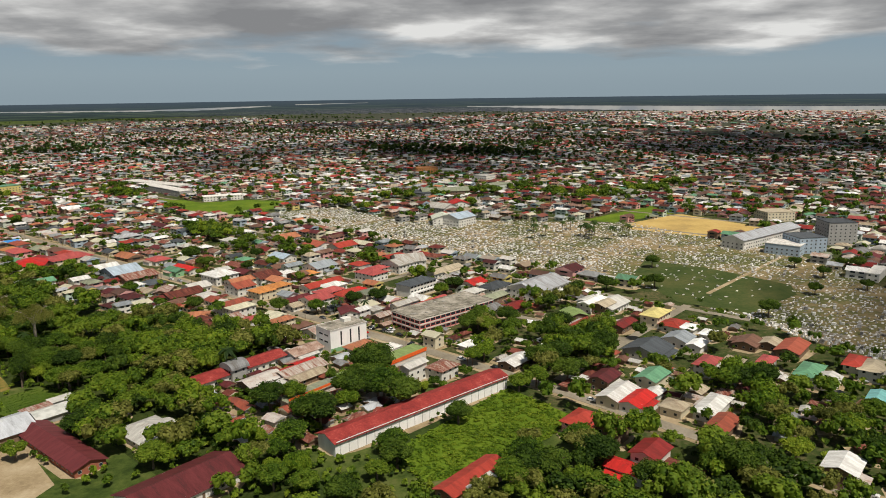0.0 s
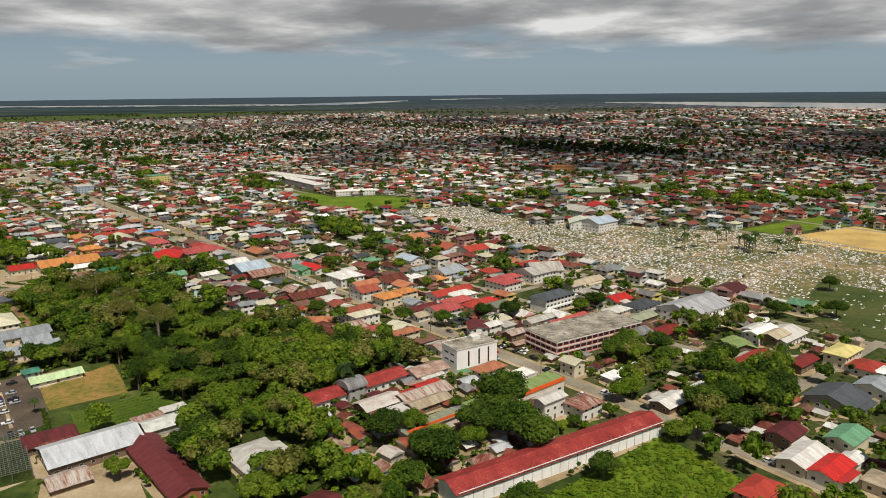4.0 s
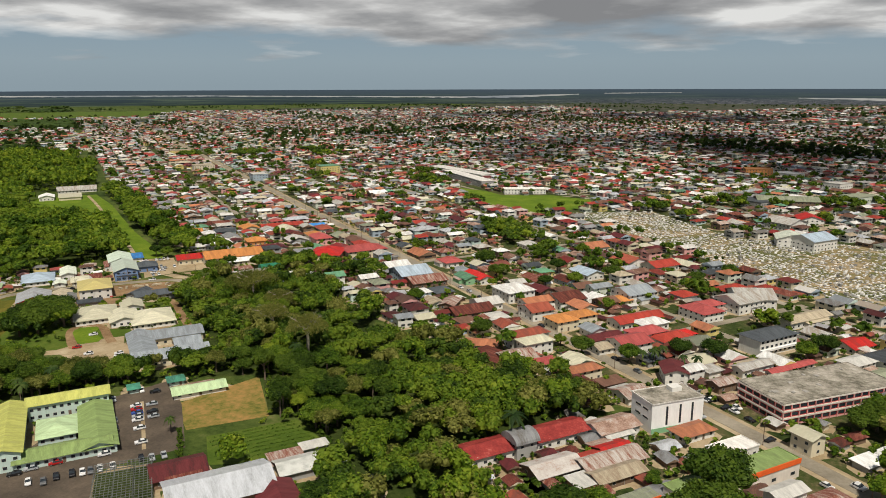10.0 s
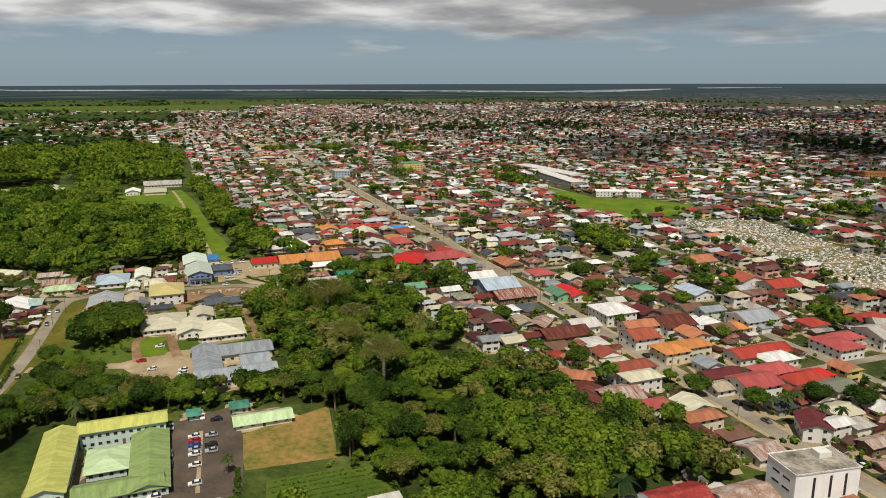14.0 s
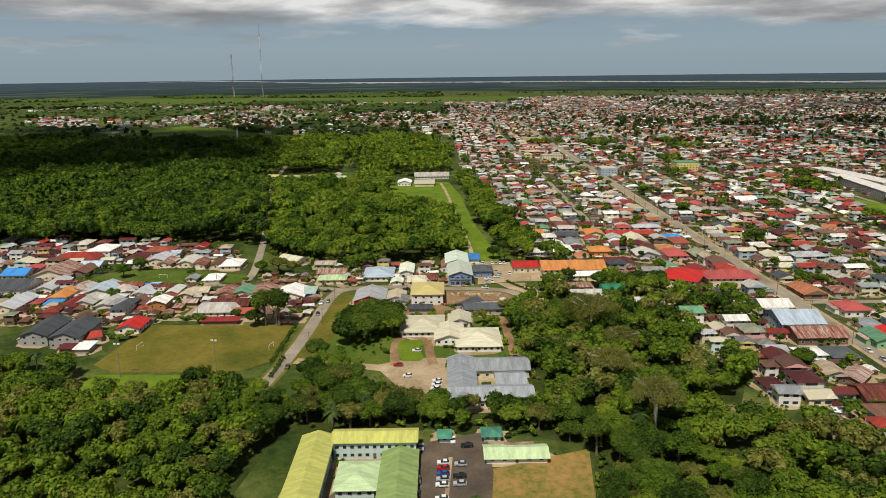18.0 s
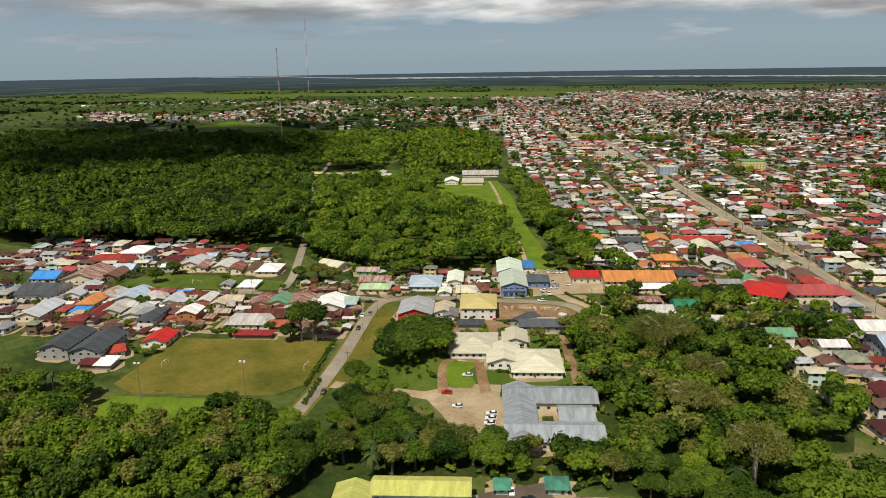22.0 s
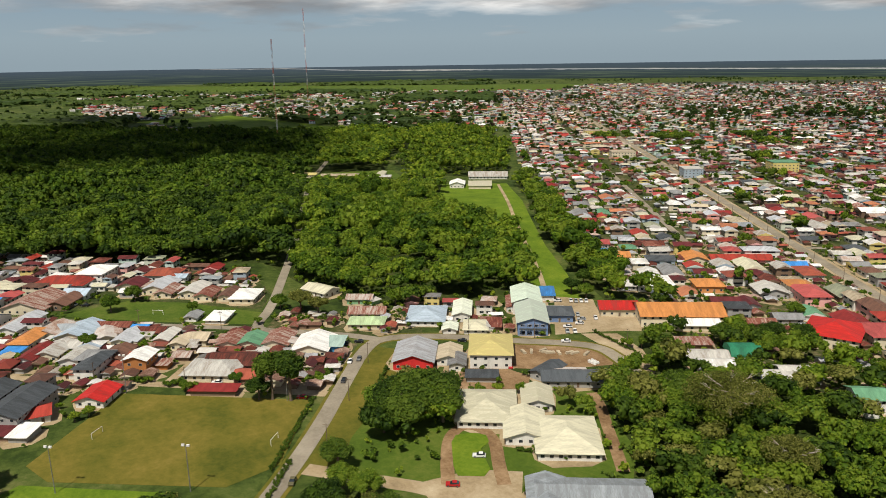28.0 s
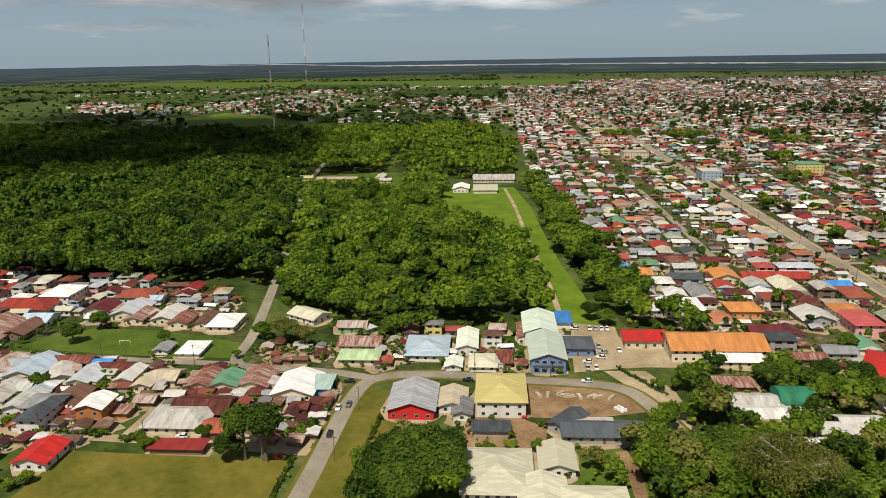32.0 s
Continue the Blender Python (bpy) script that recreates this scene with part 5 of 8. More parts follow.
def crown_shape(seed, radius, height, lobes, leaves, leaf, core=True, droop=0.0, coarse=False, lobe=(0.27, 0.46)):
    """Leaf clumps scattered over several lobes round dark inner masses. z = 0 is the crown's lower edge."""
    g = np.random.default_rng(seed)
    cs, rs = [], []
    for i in range(lobes):
        a = g.uniform(0, 2 * math.pi)
        k = math.sqrt(g.uniform(0, 1)) * radius * 0.70
        r = radius * g.uniform(*lobe)
        z = height * (0.30 + 0.45 * (1 - k / radius) * g.uniform(0.5, 1.25))
        cs.append((k * math.cos(a), k * math.sin(a), z))
        rs.append(r)
    cs, rs = np.array(cs), np.array(rs)
    vs, fs, slots = [], [], []
    n = leaves
    pick = g.choice(lobes, n, p=rs**2 / (rs**2).sum())
    d = g.normal(size=(n, 3))
    d /= np.linalg.norm(d, axis=1)[:, None]
    d[:, 2] = np.where(d[:, 2] < -0.25, -d[:, 2], d[:, 2])
    flat = np.array([1, 1, height / (2.2 * radius) + 0.35])
    p = cs[pick] + d * rs[pick, None] * g.uniform(0.80, 1.16, (n, 1)) * flat
    normal = d + g.normal(scale=0.42, size=(n, 3)) + np.array([0, 0, 0.55])
    normal /= np.linalg.norm(normal, axis=1)[:, None]
    tang = np.cross(normal, g.normal(size=(n, 3)))
    tang /= np.linalg.norm(tang, axis=1)[:, None] + 1e-9
    bit = np.cross(normal, tang)
    size = leaf * g.uniform(0.55, 1.35, (n, 1))
    q = [p + tang * size, p + bit * size * 0.8, p - tang * size * 0.9, p - bit * size * 0.75]
    for j in (0, 2):
        q[j] = q[j] - normal * size * 0.35
    if droop:
        q[2] = q[2] - np.array([0, 0, droop]) * size
    verts = np.stack(q, 1).reshape(-1, 3)
    faces = np.arange(4 * n).reshape(-1, 4).tolist()
    verts = verts.tolist()
    if core:
        for c, r in zip(cs, rs):
            k = len(verts)
            lats, lons = ((-0.75, -0.2, 0.35, 0.8), 7) if not coarse else ((-0.6, 0.15, 0.75), 5)
            for lat in lats:
                for lon in range(lons):
                    a = 2 * math.pi * lon / lons + lat
                    rr = r * 0.80 * math.sqrt(1 - lat * lat) * g.uniform(0.85, 1.1)
                    verts.append([c[0] + rr * math.cos(a), c[1] + rr * math.sin(a), c[2] + r * 0.86 * lat * flat[2]])
            for b in range(len(lats) - 1):
                for lon in range(lons):
                    e = (lon + 1) % lons
                    faces.append((k + b * lons + lon, k + b * lons + e, k + (b + 1) * lons + e, k + (b + 1) * lons + lon))
            t = k + (len(lats) - 1) * lons
            faces.append((t, t + 1, t + 2, t + 3))
            if not coarse:
                faces.append((t, t + 3, t + 4, t + 6))
    return verts, faces


def trunk_shape(height, radius, limbs, spread, seed):
    g = random.Random(seed)
    bm = bmesh.new()
    rod(bm, (0, 0, -0.2), (0.1, 0.05, height), radius, 7, 0, radius * 0.6)
    for i in range(limbs):
        a = 2 * math.pi * i / limbs + g.uniform(-0.4, 0.4)
        z = height * g.uniform(0.6, 0.98)
        tip = (spread * math.cos(a), spread * math.sin(a), z + spread * g.uniform(0.5, 0.9))
        rod(bm, (0, 0, z), tip, radius * 0.42, 5, 0, radius * 0.15)
    return bm


TREES = {}


def tree_kind(key, material, seed, radius, height, trunk, lobes=8, leaves=420, leaf=0.62, droop=0.0, core=True, bark="bark", limbs=4):
    vs, fs = crown_shape(seed, radius, height, lobes, leaves, leaf, core, droop)
    bm = trunk_shape(trunk + height * 0.35, 0.06 * radius + 0.12, limbs, radius * 0.6, seed)
    me = bpy.data.meshes.new("trunk")
    bm.to_mesh(me)
    bm.free()
    me.materials.append(MATS[bark])
    TREES[key] = (raw("crown", vs, fs, [material]), me, trunk, radius, height)


tree_kind("broad_a", "leaf_mid", 1, 5.2, 6.0, 3.0, 17, 1500, 0.31)
tree_kind("broad_b", "leaf_deep", 2, 5.8, 6.5, 3.5, 18, 1650, 0.32)
tree_kind("broad_c", "leaf_fresh", 3, 4.4, 5.5, 2.6, 15, 1250, 0.29)
tree_kind("round_a", "leaf_mid", 4, 3.6, 5.0, 2.0, 12, 1000, 0.27)
tree_kind("round_b", "leaf_fresh", 5, 2.9, 3.8, 1.4, 10, 720, 0.25)
tree_kind("bamboo", "leaf_fresh", 6, 4.2, 8.0, 0.6, 20, 1700, 0.30, 2.2)
tree_kind("olive", "leaf_olive", 7, 4.8, 6.0, 3.5, 17, 1300, 0.28)
tree_kind("tall", "leaf_deep", 8, 4.5, 9.0, 5.0, 17, 1500, 0.31)
tree_kind("bush", "leaf_mid", 9, 2.0, 2.0, 0.2, 6, 300, 0.27, limbs=2)
TREE_LABEL = {"broad_a": "broad green mango-like tree with a dense crown", "broad_b": "large dark green broadleaf tree", "broad_c": "bright green leafy tree", "round_a": "rounded green garden tree", "round_b": "small bright green yard tree", "bamboo": "feathery yellow-green bamboo clump", "olive": "olive-brown tree with thin dry foliage", "tall": "tall dark green forest tree", "bush": "low green garden shrub with small leaves", "palm": "coconut palm with drooping fronds"}


def palm_kind():
    g = random.Random(3)
    bm = bmesh.new()
    last = Vector((0, 0, -0.2))
    for i in range(5):
        nxt = Vector((0.12 * i, 0.05 * i, 1.7 * (i + 1)))
        rod(bm, last, nxt, 0.22 - 0.02 * i, 6)
        last = nxt
    tm = bpy.data.meshes.new("trunk")
    bm.to_mesh(tm)
    bm.free()
    tm.materials.append(MATS["bark"])
    vs, fs = [], []
    for i in range(17):
        a = 2 * math.pi * i / 17 + g.uniform(-0.15, 0.15)
        rise = g.uniform(-0.1, 1.0)
        length = g.uniform(2.6, 3.6)
        prev = None
        for s in range(7):
            t = s / 6
            c = Vector((math.cos(a), math.sin(a), 0)) * length * t + Vector((0, 0, rise * length * t * 0.9 - 1.9 * t * t * length * 0.55))
            n = Vector((-math.sin(a), math.cos(a), 0))
            wide = 0.55 * math.sin(math.pi * min(1, t * 0.9 + 0.1)) + 0.03
            k = len(vs)
            vs += [tuple(c + n * wide - Vector((0, 0, 0.3 * wide))), tuple(c), tuple(c - n * wide - Vector((0, 0, 0.3 * wide)))]
            if prev is not None:
                fs += [(prev, prev + 1, k + 1, k), (prev + 1, prev + 2, k + 2, k + 1)]
            prev = k
    TREES["palm"] = (raw("crown", vs, fs, ["leaf_palm"]), tm, 8.4, 3.0, 2.0)


palm_kind()


def tree(key, x, y, scale=1.0, turn=0.0, label="", group="", tall=1.0):
    crown, stem, trunk, radius, height = TREES[key]
    base = empty("palm_tree" if key == "palm" else "shrub" if key == "bush" else "bamboo_clump" if key == "bamboo" else "tree", x, y, 0.0, turn)
    base.scale = (scale, scale, scale * tall)
    tagged(base, label or TREE_LABEL[key], "palm" if key == "palm" else "shrub" if key == "bush" else "bamboo" if key == "bamboo" else "tree", group)
    c = put("crown", crown, base)
    c.location.z = trunk
    put("trunk", stem, base)
    return base


def joined_trees(name, spots, label, material="leaf_far", leaves=70, leaf=1.25, kinds=5, low=False, lobes=5, coarse=True, squash=1.0):
    """Many trees that cannot be told apart, as one mesh. spots: x, y, radius."""
    forms = []
    for k in range(kinds):
        vs, fs = crown_shape(50 + k, 1.0, 1.25, lobes, leaves, leaf / 5.0, True, 0.0, coarse)
        forms.append((np.array(vs), np.array(fs)))
    allv, allf, count = [], [], 0
    g = np.random.default_rng(11)
    for i, (x, y, r) in enumerate(spots):
        vs, fs = forms[i % kinds]
        a = g.uniform(0, 6.28)
        c, s = math.cos(a), math.sin(a)
        k = r * g.uniform(0.9, 1.15)
        h = k * g.uniform(0.85, 1.3) * squash
        allv.append(np.stack([x + k * (vs[:, 0] * c - vs[:, 1] * s), y + k * (vs[:, 0] * s + vs[:, 1] * c), (0.15 if low else 0.6) * k * squash + h * vs[:, 2]], 1))
        allf.append(fs + count)
        count += len(vs)
    return tagged(put(name, quads(name, np.concatenate(allv), np.concatenate(allf), material)), label, "trees", "", "stuff")


# ------------------------------------------------------------------ woodland
WOODS = [
    [(-346, 455), (-300, 487), (-250, 442), (-198, 372), (-160, 392), (-121, 361), (-72, 348), (-24, 300), (-22, 262), (-50, 240), (-40, 205), (-75, 205), (-100, 225), (-140, 262), (-152, 284), (-176, 297), (-186, 294), (-212, 324), (-240, 308), (-260, 338), (-282, 350), (-320, 385), (-343, 418)],
    [(-470, 150), (-412, 188), (-372, 190), (-340, 205), (-330, 225), (-326, 255), (-312, 262), (-312, 285), (-290, 285), (-262, 300), (-258, 288), (-290, 250), (-250, 205), (-330, 100), (-440, 100)],
    [(-440, 440), (-428, 456), (-510, 515), (-584, 556), (-652, 570), (-745, 622), (-800, 640), (-830, 612), (-905, 650), (-960, 690), (-1020, 760), (-1010, 900), (-1120, 1000), (-1240, 860), (-1290, 770), (-1500, 560), (-1750, 360), (-1500, 60), (-1000, 60), (-690, 222), (-612, 318), (-578, 368), (-505, 366), (-452, 378)],
    [(-400, 478), (-446, 503), (-502, 539), (-578, 594), (-632, 634), (-706, 684), (-720, 722), (-770, 745), (-640, 662), (-560, 606), (-455, 538), (-385, 492)],
]
WOODS += [
    [(-236, 302), (-232, 318), (-250, 330), (-264, 308), (-280, 292), (-306, 294), (-316, 282), (-290, 266), (-262, 288)],
    [(-333, 375), (-329, 395), (-327, 412), (-295, 388), (-306, 371)],
    [(-740, 690), (-800, 655), (-900, 660), (-1010, 760), (-1000, 900), (-930, 870), (-850, 790), (-780, 740)],
    [(32, 293), (55, 344), (87, 363), (72, 300), (46, 285)],
    [(-372, 337), (-352, 352), (-336, 338), (-338, 318), (-350, 308), (-364, 318)],
    [(60, 250), (88, 232), (130, 205), (160, 180), (100, 150), (50, 180), (20, 196), (40, 225)],
    [(30, 300), (45, 290), (100, 345), (70, 395), (40, 345)],
    [(-422, 183), (-396, 205), (-368, 200), (-348, 215), (-339, 229), (-344, 239), (-340, 251), (-327, 262), (-295, 248), (-348, 178)],
    [(-226, 408), (-218, 438), (-197, 392), (-207, 374)],
    [(-136, 340), (-114, 366), (-93, 365), (-83, 343), (-102, 323), (-119, 308)],
]
YARDS = [
    [(95, 225), (80, 300), (110, 350), (170, 290), (240, 330), (250, 180), (160, 170)],
    [(-40, 205), (-50, 240), (-22, 262), (-16, 236), (-2, 210), (30, 240), (40, 215), (20, 170), (-60, 170)],
    [(9, 365), (30, 377), (39, 343), (8, 324)],
    [(-310, 440), (-245, 470), (-240, 520), (-300, 500), (-400, 500), (-390, 470)],
    [(37, 414), (62, 414), (85, 432), (76, 395), (55, 385), (42, 372), (36, 386)],
    [(7, 394), (29, 408), (47, 402), (56, 382), (33, 364), (17, 371)],
    [(-200, 330), (-100, 240), (-140, 220), (-170, 250)],
]
for k, poly in enumerate(WOODS):
    sheet("forest_floor", poly, 0.004 + 0.001 * k, "forest_floor", "dark leaf litter and creepers under the trees", "soil")
NEAR_SPOTS, MID_SPOTS = [], []
wood = random.Random(21)


def plant(poly, step, keep, near_limit):
    xs, ys = [p[0] for p in poly], [p[1] for p in poly]
    x = min(xs)
    while x < max(xs):
        y = min(ys)
        while y < max(ys):
            px, py = x + wood.uniform(-0.45, 0.45) * step, y + wood.uniform(-0.45, 0.45) * step
            if wood.random() < keep and inside(px, py, poly) and not is_taken(px, py, 3.2) and not is_open(px, py) and not near_road(px, py, 1.6) and not any(inside(px, py, p) for p in CLEAR):
                (NEAR_SPOTS if math.hypot(px + 110, py - 170) < near_limit else MID_SPOTS).append((px, py))
            y += step
        x += step


for k, poly in enumerate(WOODS):
    plant(poly, (7.6, 7.6, 9.4, 8.0, 7.0, 8.0, 12.0, 6.5, 6.5, 8.5, 8.0, 7.5, 8.0, 6.8)[k], 0.93, 420)
for poly in YARDS:
    plant(poly, 9.0, 0.55, 420)
# the nearest trees stand singly, the rest of each wood is one mass
NEAR_SPOTS.sort(key=lambda p: min(math.hypot(p[0] + 20, p[1] - 240), math.hypot(p[0] + 190, p[1] - 300), math.hypot(p[0] + 300, p[1] - 290)))
SINGLE = NEAR_SPOTS[:130]
for px, py in SINGLE:
    u, v = to_uv(px, py)
    bamboo = -140 < px < -10 and 200 < py < 330
    kinds = ["bamboo", "bamboo", "broad_c", "broad_a"] if bamboo and wood.random() < 0.75 else ["broad_a", "broad_b", "broad_c", "broad_a", "round_a", "olive", "tall", "broad_b", "palm"]
    key = wood.choice(kinds)
    if key == "palm" and wood.random() < 0.5:
        key = "broad_a"
    tree(key, px, py, wood.uniform(0.75, 1.2), wood.uniform(0, 360), group="woodland trees")
rest = [(x, y, wood.uniform(4.2, 6.6)) for x, y in NEAR_SPOTS[130:]]
for k, m in enumerate(("leaf_mid", "leaf_deep", "leaf_fresh", "leaf_mid", "leaf_olive")):
    if rest[k::5]:
        joined_trees("woodland", rest[k::5], "dense green woodland canopy", m, 330, 0.44, lobes=10)
def crown_size(x, y):
    k = math.sin(x * 0.031 + 2.0 * math.sin(y * 0.019)) + math.sin(y * 0.043 + 1.5 * math.sin(x * 0.027))
    return (9.8 if k > 0.55 else 8.0 if k > -0.4 else 6.8) * wood.uniform(0.85, 1.2)


far = [(x, y, crown_size(x, y)) for x, y in MID_SPOTS]
# old dark forest south of the woods road, younger and lighter growth north of it
for north, leaves in ((True, ("leaf_mid", "leaf_fresh", "leaf_mid", "leaf_fresh")), (False, ("leaf_deep", "leaf_mid", "leaf_deep", "leaf_mid"))):
    side = [p for p in far if ((p[0] + 590) * 0.48 + (p[1] - 391) * 0.87 > 0) == north]
    close = [(x, y, r * (0.95 if north else 1.12)) for x, y, r in side if math.hypot(x + 190, y - 230) < 620]
    beyond = [p for p in side if math.hypot(p[0] + 190, p[1] - 230) >= 620]
    for k, m in enumerate(leaves):
        if close[k::4]:
            joined_trees("woodland", close[k::4], "tall green forest with domed crowns", m, 230, 0.52, lobes=8)
        if beyond[k::4]:
            joined_trees("woodland", beyond[k::4], "wide dark green forest canopy", m, 44, 0.95, lobes=3)

# ------------------------------------------------------------------ the rest of the town
town = random.Random(5)
ROOFS = ["white", "lightgrey", "cream", "zinc", "tan", "red", "red", "redbrown", "rust", "rust", "rust", "rustgrey", "rustgrey", "lightgrey", "grey", "white", "zinc", "maroon", "maroon", "darkred", "darkred", "orangebrown", "tan", "brown", "brown", "pinkred", "cream", "greenroof", "bluegrey", "mossgrey", "slate", "grey", "orangebrown", "white", "white", "lightgrey", "rust", "brown", "red", "maroon"]
WALLS = ["white", "white", "white", "cream", "cream", "wood", "wood", "grey", "pink", "teal", "yellow", "bluewall", "whitegreen"]
MIDDLE = [(-100, 330), (-300, 450), (-150, 480), (50, 330)]
GENERIC, FAR_HOUSES, TOWN_TREES = [], [], []
# clumps of large trees between the houses: x, y, radius
GROVES = [(-212, 645, 22), (-196, 622, 18), (-228, 668, 16), (-170, 585, 12), (-120, 560, 13), (-150, 620, 10), (-330, 640, 12), (-250, 560, 10), (-420, 690, 12), (-500, 760, 14), (-420, 930, 20), (-395, 900, 18), (-455, 985, 14), (-120, 800, 16), (-90, 770, 12), (-60, 860, 20), (-20, 880, 22), (40, 900, 24), (90, 930, 22), (-300, 780, 10), (-560, 900, 12), (-630, 860, 10), (-640, 1010, 18), (-720, 1180, 30), (-800, 1240, 26), (-120, 680, 10), (-75, 640, 9), (-60, 520, 10), (-95, 505, 12), (-20, 470, 9), (-150, 470, 9), (-250, 505, 12), (-230, 530, 10), (-340, 700, 9), (-450, 610, 9), (-540, 690, 10), (20, 790, 14), (180, 860, 26), (240, 900, 24), (300, 960, 22), (130, 880, 14), (-860, 1130, 34), (-930, 1080, 30), (-780, 1060, 24)]


def in_grove(x, y, k=1.0):
    return any(math.hypot(x - gx, y - gy) < r * k for gx, gy, r in GROVES)




def lots():
    u = -100.0
    while u < 2500:
        v = 100.0
        while v < 1900:
            yield u + town.uniform(-2.5, 2.5), v + town.uniform(-2.0, 2.0)
            v += 15.5 if v < 900 else 22.0
        u += 13.5 if u < 1300 else 19.0


for u, v in lots():
    x, y = at_uv(u, v)
    if not inside(x, y, TOWN) or is_open(x, y):
        continue
    if town.random() < 0.13:
        TOWN_TREES.append((x, y))
        continue
    w, d = town.uniform(8, 12.5), town.uniform(7.5, 11)
    if town.random() < 0.06:
        w, d = w * 1.8, d * 1.2
    if near_road(x, y, 4.5) or is_taken(x, y, 5.2) or in_grove(x, y):
        continue
    if u < 250 and v < 420 or any(inside(x, y, p) for p in WOODS + YARDS):
        if town.random() < 0.75:
            TOWN_TREES.append((x, y))
        continue
    spec = (x, y, GRID + (90 if town.random() < 0.4 else 0) + town.uniform(-3, 3), w, d, town.choice([2.9, 3.2, 3.4, 5.4, 5.7]), town.choice(["gable", "gable", "hip"]), town.choice(ROOFS), town.choice(WALLS))
    r = min(math.hypot(x - a, y - b) for a, b in MIDDLE)
    (GENERIC if r < 330 else FAR_HOUSES).append(spec)
    if r > 330 and town.random() < 0.55:
        # a wing, a raised middle or a porch joined to the house
        ang, off = math.radians(spec[2]), town.choice((-1, 1)) * d * 0.42
        FAR_HOUSES.append((x - off * math.sin(ang), y + off * math.cos(ang), spec[2] + town.choice((0, 90)), w * town.uniform(0.4, 0.7), d * town.uniform(0.4, 0.75), max(2.3, spec[5] - town.uniform(0.4, 2.2)), "gable", spec[7] if town.random() < 0.5 else town.choice(ROOFS), spec[8]))
    if r < 420:
        take(x, y, spec[2], w, d)
    if town.random() < 0.56:
        TOWN_TREES.append((x + town.uniform(6, 9), y + town.uniform(-6, 6)))
GENERIC.sort(key=lambda s: min(math.hypot(s[0] - a, s[1] - b) for a, b in MIDDLE))
for n, spec in enumerate(GENERIC):
    if n < 24:
        house(*spec, every=4.5)
    else:
        FAR_HOUSES.append(spec)


def joined_houses(name, specs, label):
    """Distant houses as one mesh: walls, roof, and dark window strips proud of the walls."""
    names = sorted({"w_" + s[8] for s in specs} | {"r_" + s[7] for s in specs} | {"glass"})
    slot = {n: i for i, n in enumerate(names)}
    allv, allf, slots, count = [], [], [], 0
    for x, y, ang, w, d, h, kind, roof, wall in specs:
        if d > w:
            w, d, ang = d, w, ang + 90
        rise = rise_of(kind, d)
        a, b, o = w / 2, d / 2, 0.7
        zd = h - o * rise / b
        rr = a + o if kind == "gable" else max(0.3, a - b)
        vs = [(-a, -b, 0), (a, -b, 0), (a, b, 0), (-a, b, 0), (-a, -b, h), (a, -b, h), (a, b, h), (-a, b, h), (-a - o, -b - o, zd), (a + o, -b - o, zd), (a + o, b + o, zd), (-a - o, b + o, zd), (-rr, 0, h + rise), (rr, 0, h + rise)]
        fs = [(0, 1, 5, 4), (1, 2, 6, 5), (2, 3, 7, 6), (3, 0, 4, 7), (8, 9, 13, 12), (10, 11, 12, 13), (9, 10, 13), (11, 8, 12)]
        ss = [slot["w_" + wall]] * 4 + [slot["r_" + roof]] * 4
        if kind == "gable":
            vs[12:14] = [(-a - o, 0, h + rise), (a + o, 0, h + rise)]
            ss[6:8] = [slot["w_" + wall]] * 2
        for z in (1.0, 3.8)[: 2 if h > 5 else 1 if h > 2.6 else 0]:
            for k in range(2):
                for sy in (-b - 0.06, b + 0.06):
                    x0 = -a * 0.75 + k * a * 0.85
                    i = len(vs)
                    vs += [(x0, sy, z), (x0 + a * 0.5, sy, z), (x0 + a * 0.5, sy, z + 1.1), (x0, sy, z + 1.1)]
                    fs.append((i, i + 1, i + 2, i + 3))
                    ss.append(slot["glass"])
            for sx in (-a - 0.06, a + 0.06):
                i = len(vs)
                vs += [(sx, -b * 0.5, z), (sx, b * 0.4, z), (sx, b * 0.4, z + 1.1), (sx, -b * 0.5, z + 1.1)]
                fs.append((i, i + 1, i + 2, i + 3))
                ss.append(slot["glass"])
        c, s = math.cos(math.radians(ang)), math.sin(math.radians(ang))
        p = np.array(vs)
        allv.append(np.stack([x + p[:, 0] * c - p[:, 1] * s, y + p[:, 0] * s + p[:, 1] * c, p[:, 2]], 1))
        allf += [tuple(j + count for j in f) for f in fs]
        slots += ss
        count += len(vs)
    return tagged(put(name, raw(name, np.concatenate(allv), allf, names, slots)), label, "houses", "", "stuff")


def scattered(poly, n, lo=8, hi=14):
    xs, ys = [p[0] for p in poly], [p[1] for p in poly]
    made = 0
    while made < n:
        x, y = town.uniform(min(xs), max(xs)), town.uniform(min(ys), max(ys))
        made += 1
        if inside(x, y, poly) and not is_open(x, y) and not is_taken(x, y, lo * 0.55) and not near_road(x, y, lo * 0.55):
            spec = (x, y, GRID + 90 * town.randint(0, 1) + town.uniform(-6, 6), town.uniform(lo, hi), town.uniform(lo - 1, hi - 2), town.choice([2.8, 3.2, 5.4]), town.choice(["gable", "hip"]), town.choice(ROOFS), town.choice(WALLS))
            FAR_HOUSES.append(spec)
            if n < 1600:
                take(x, y, spec[2], spec[3], spec[4])


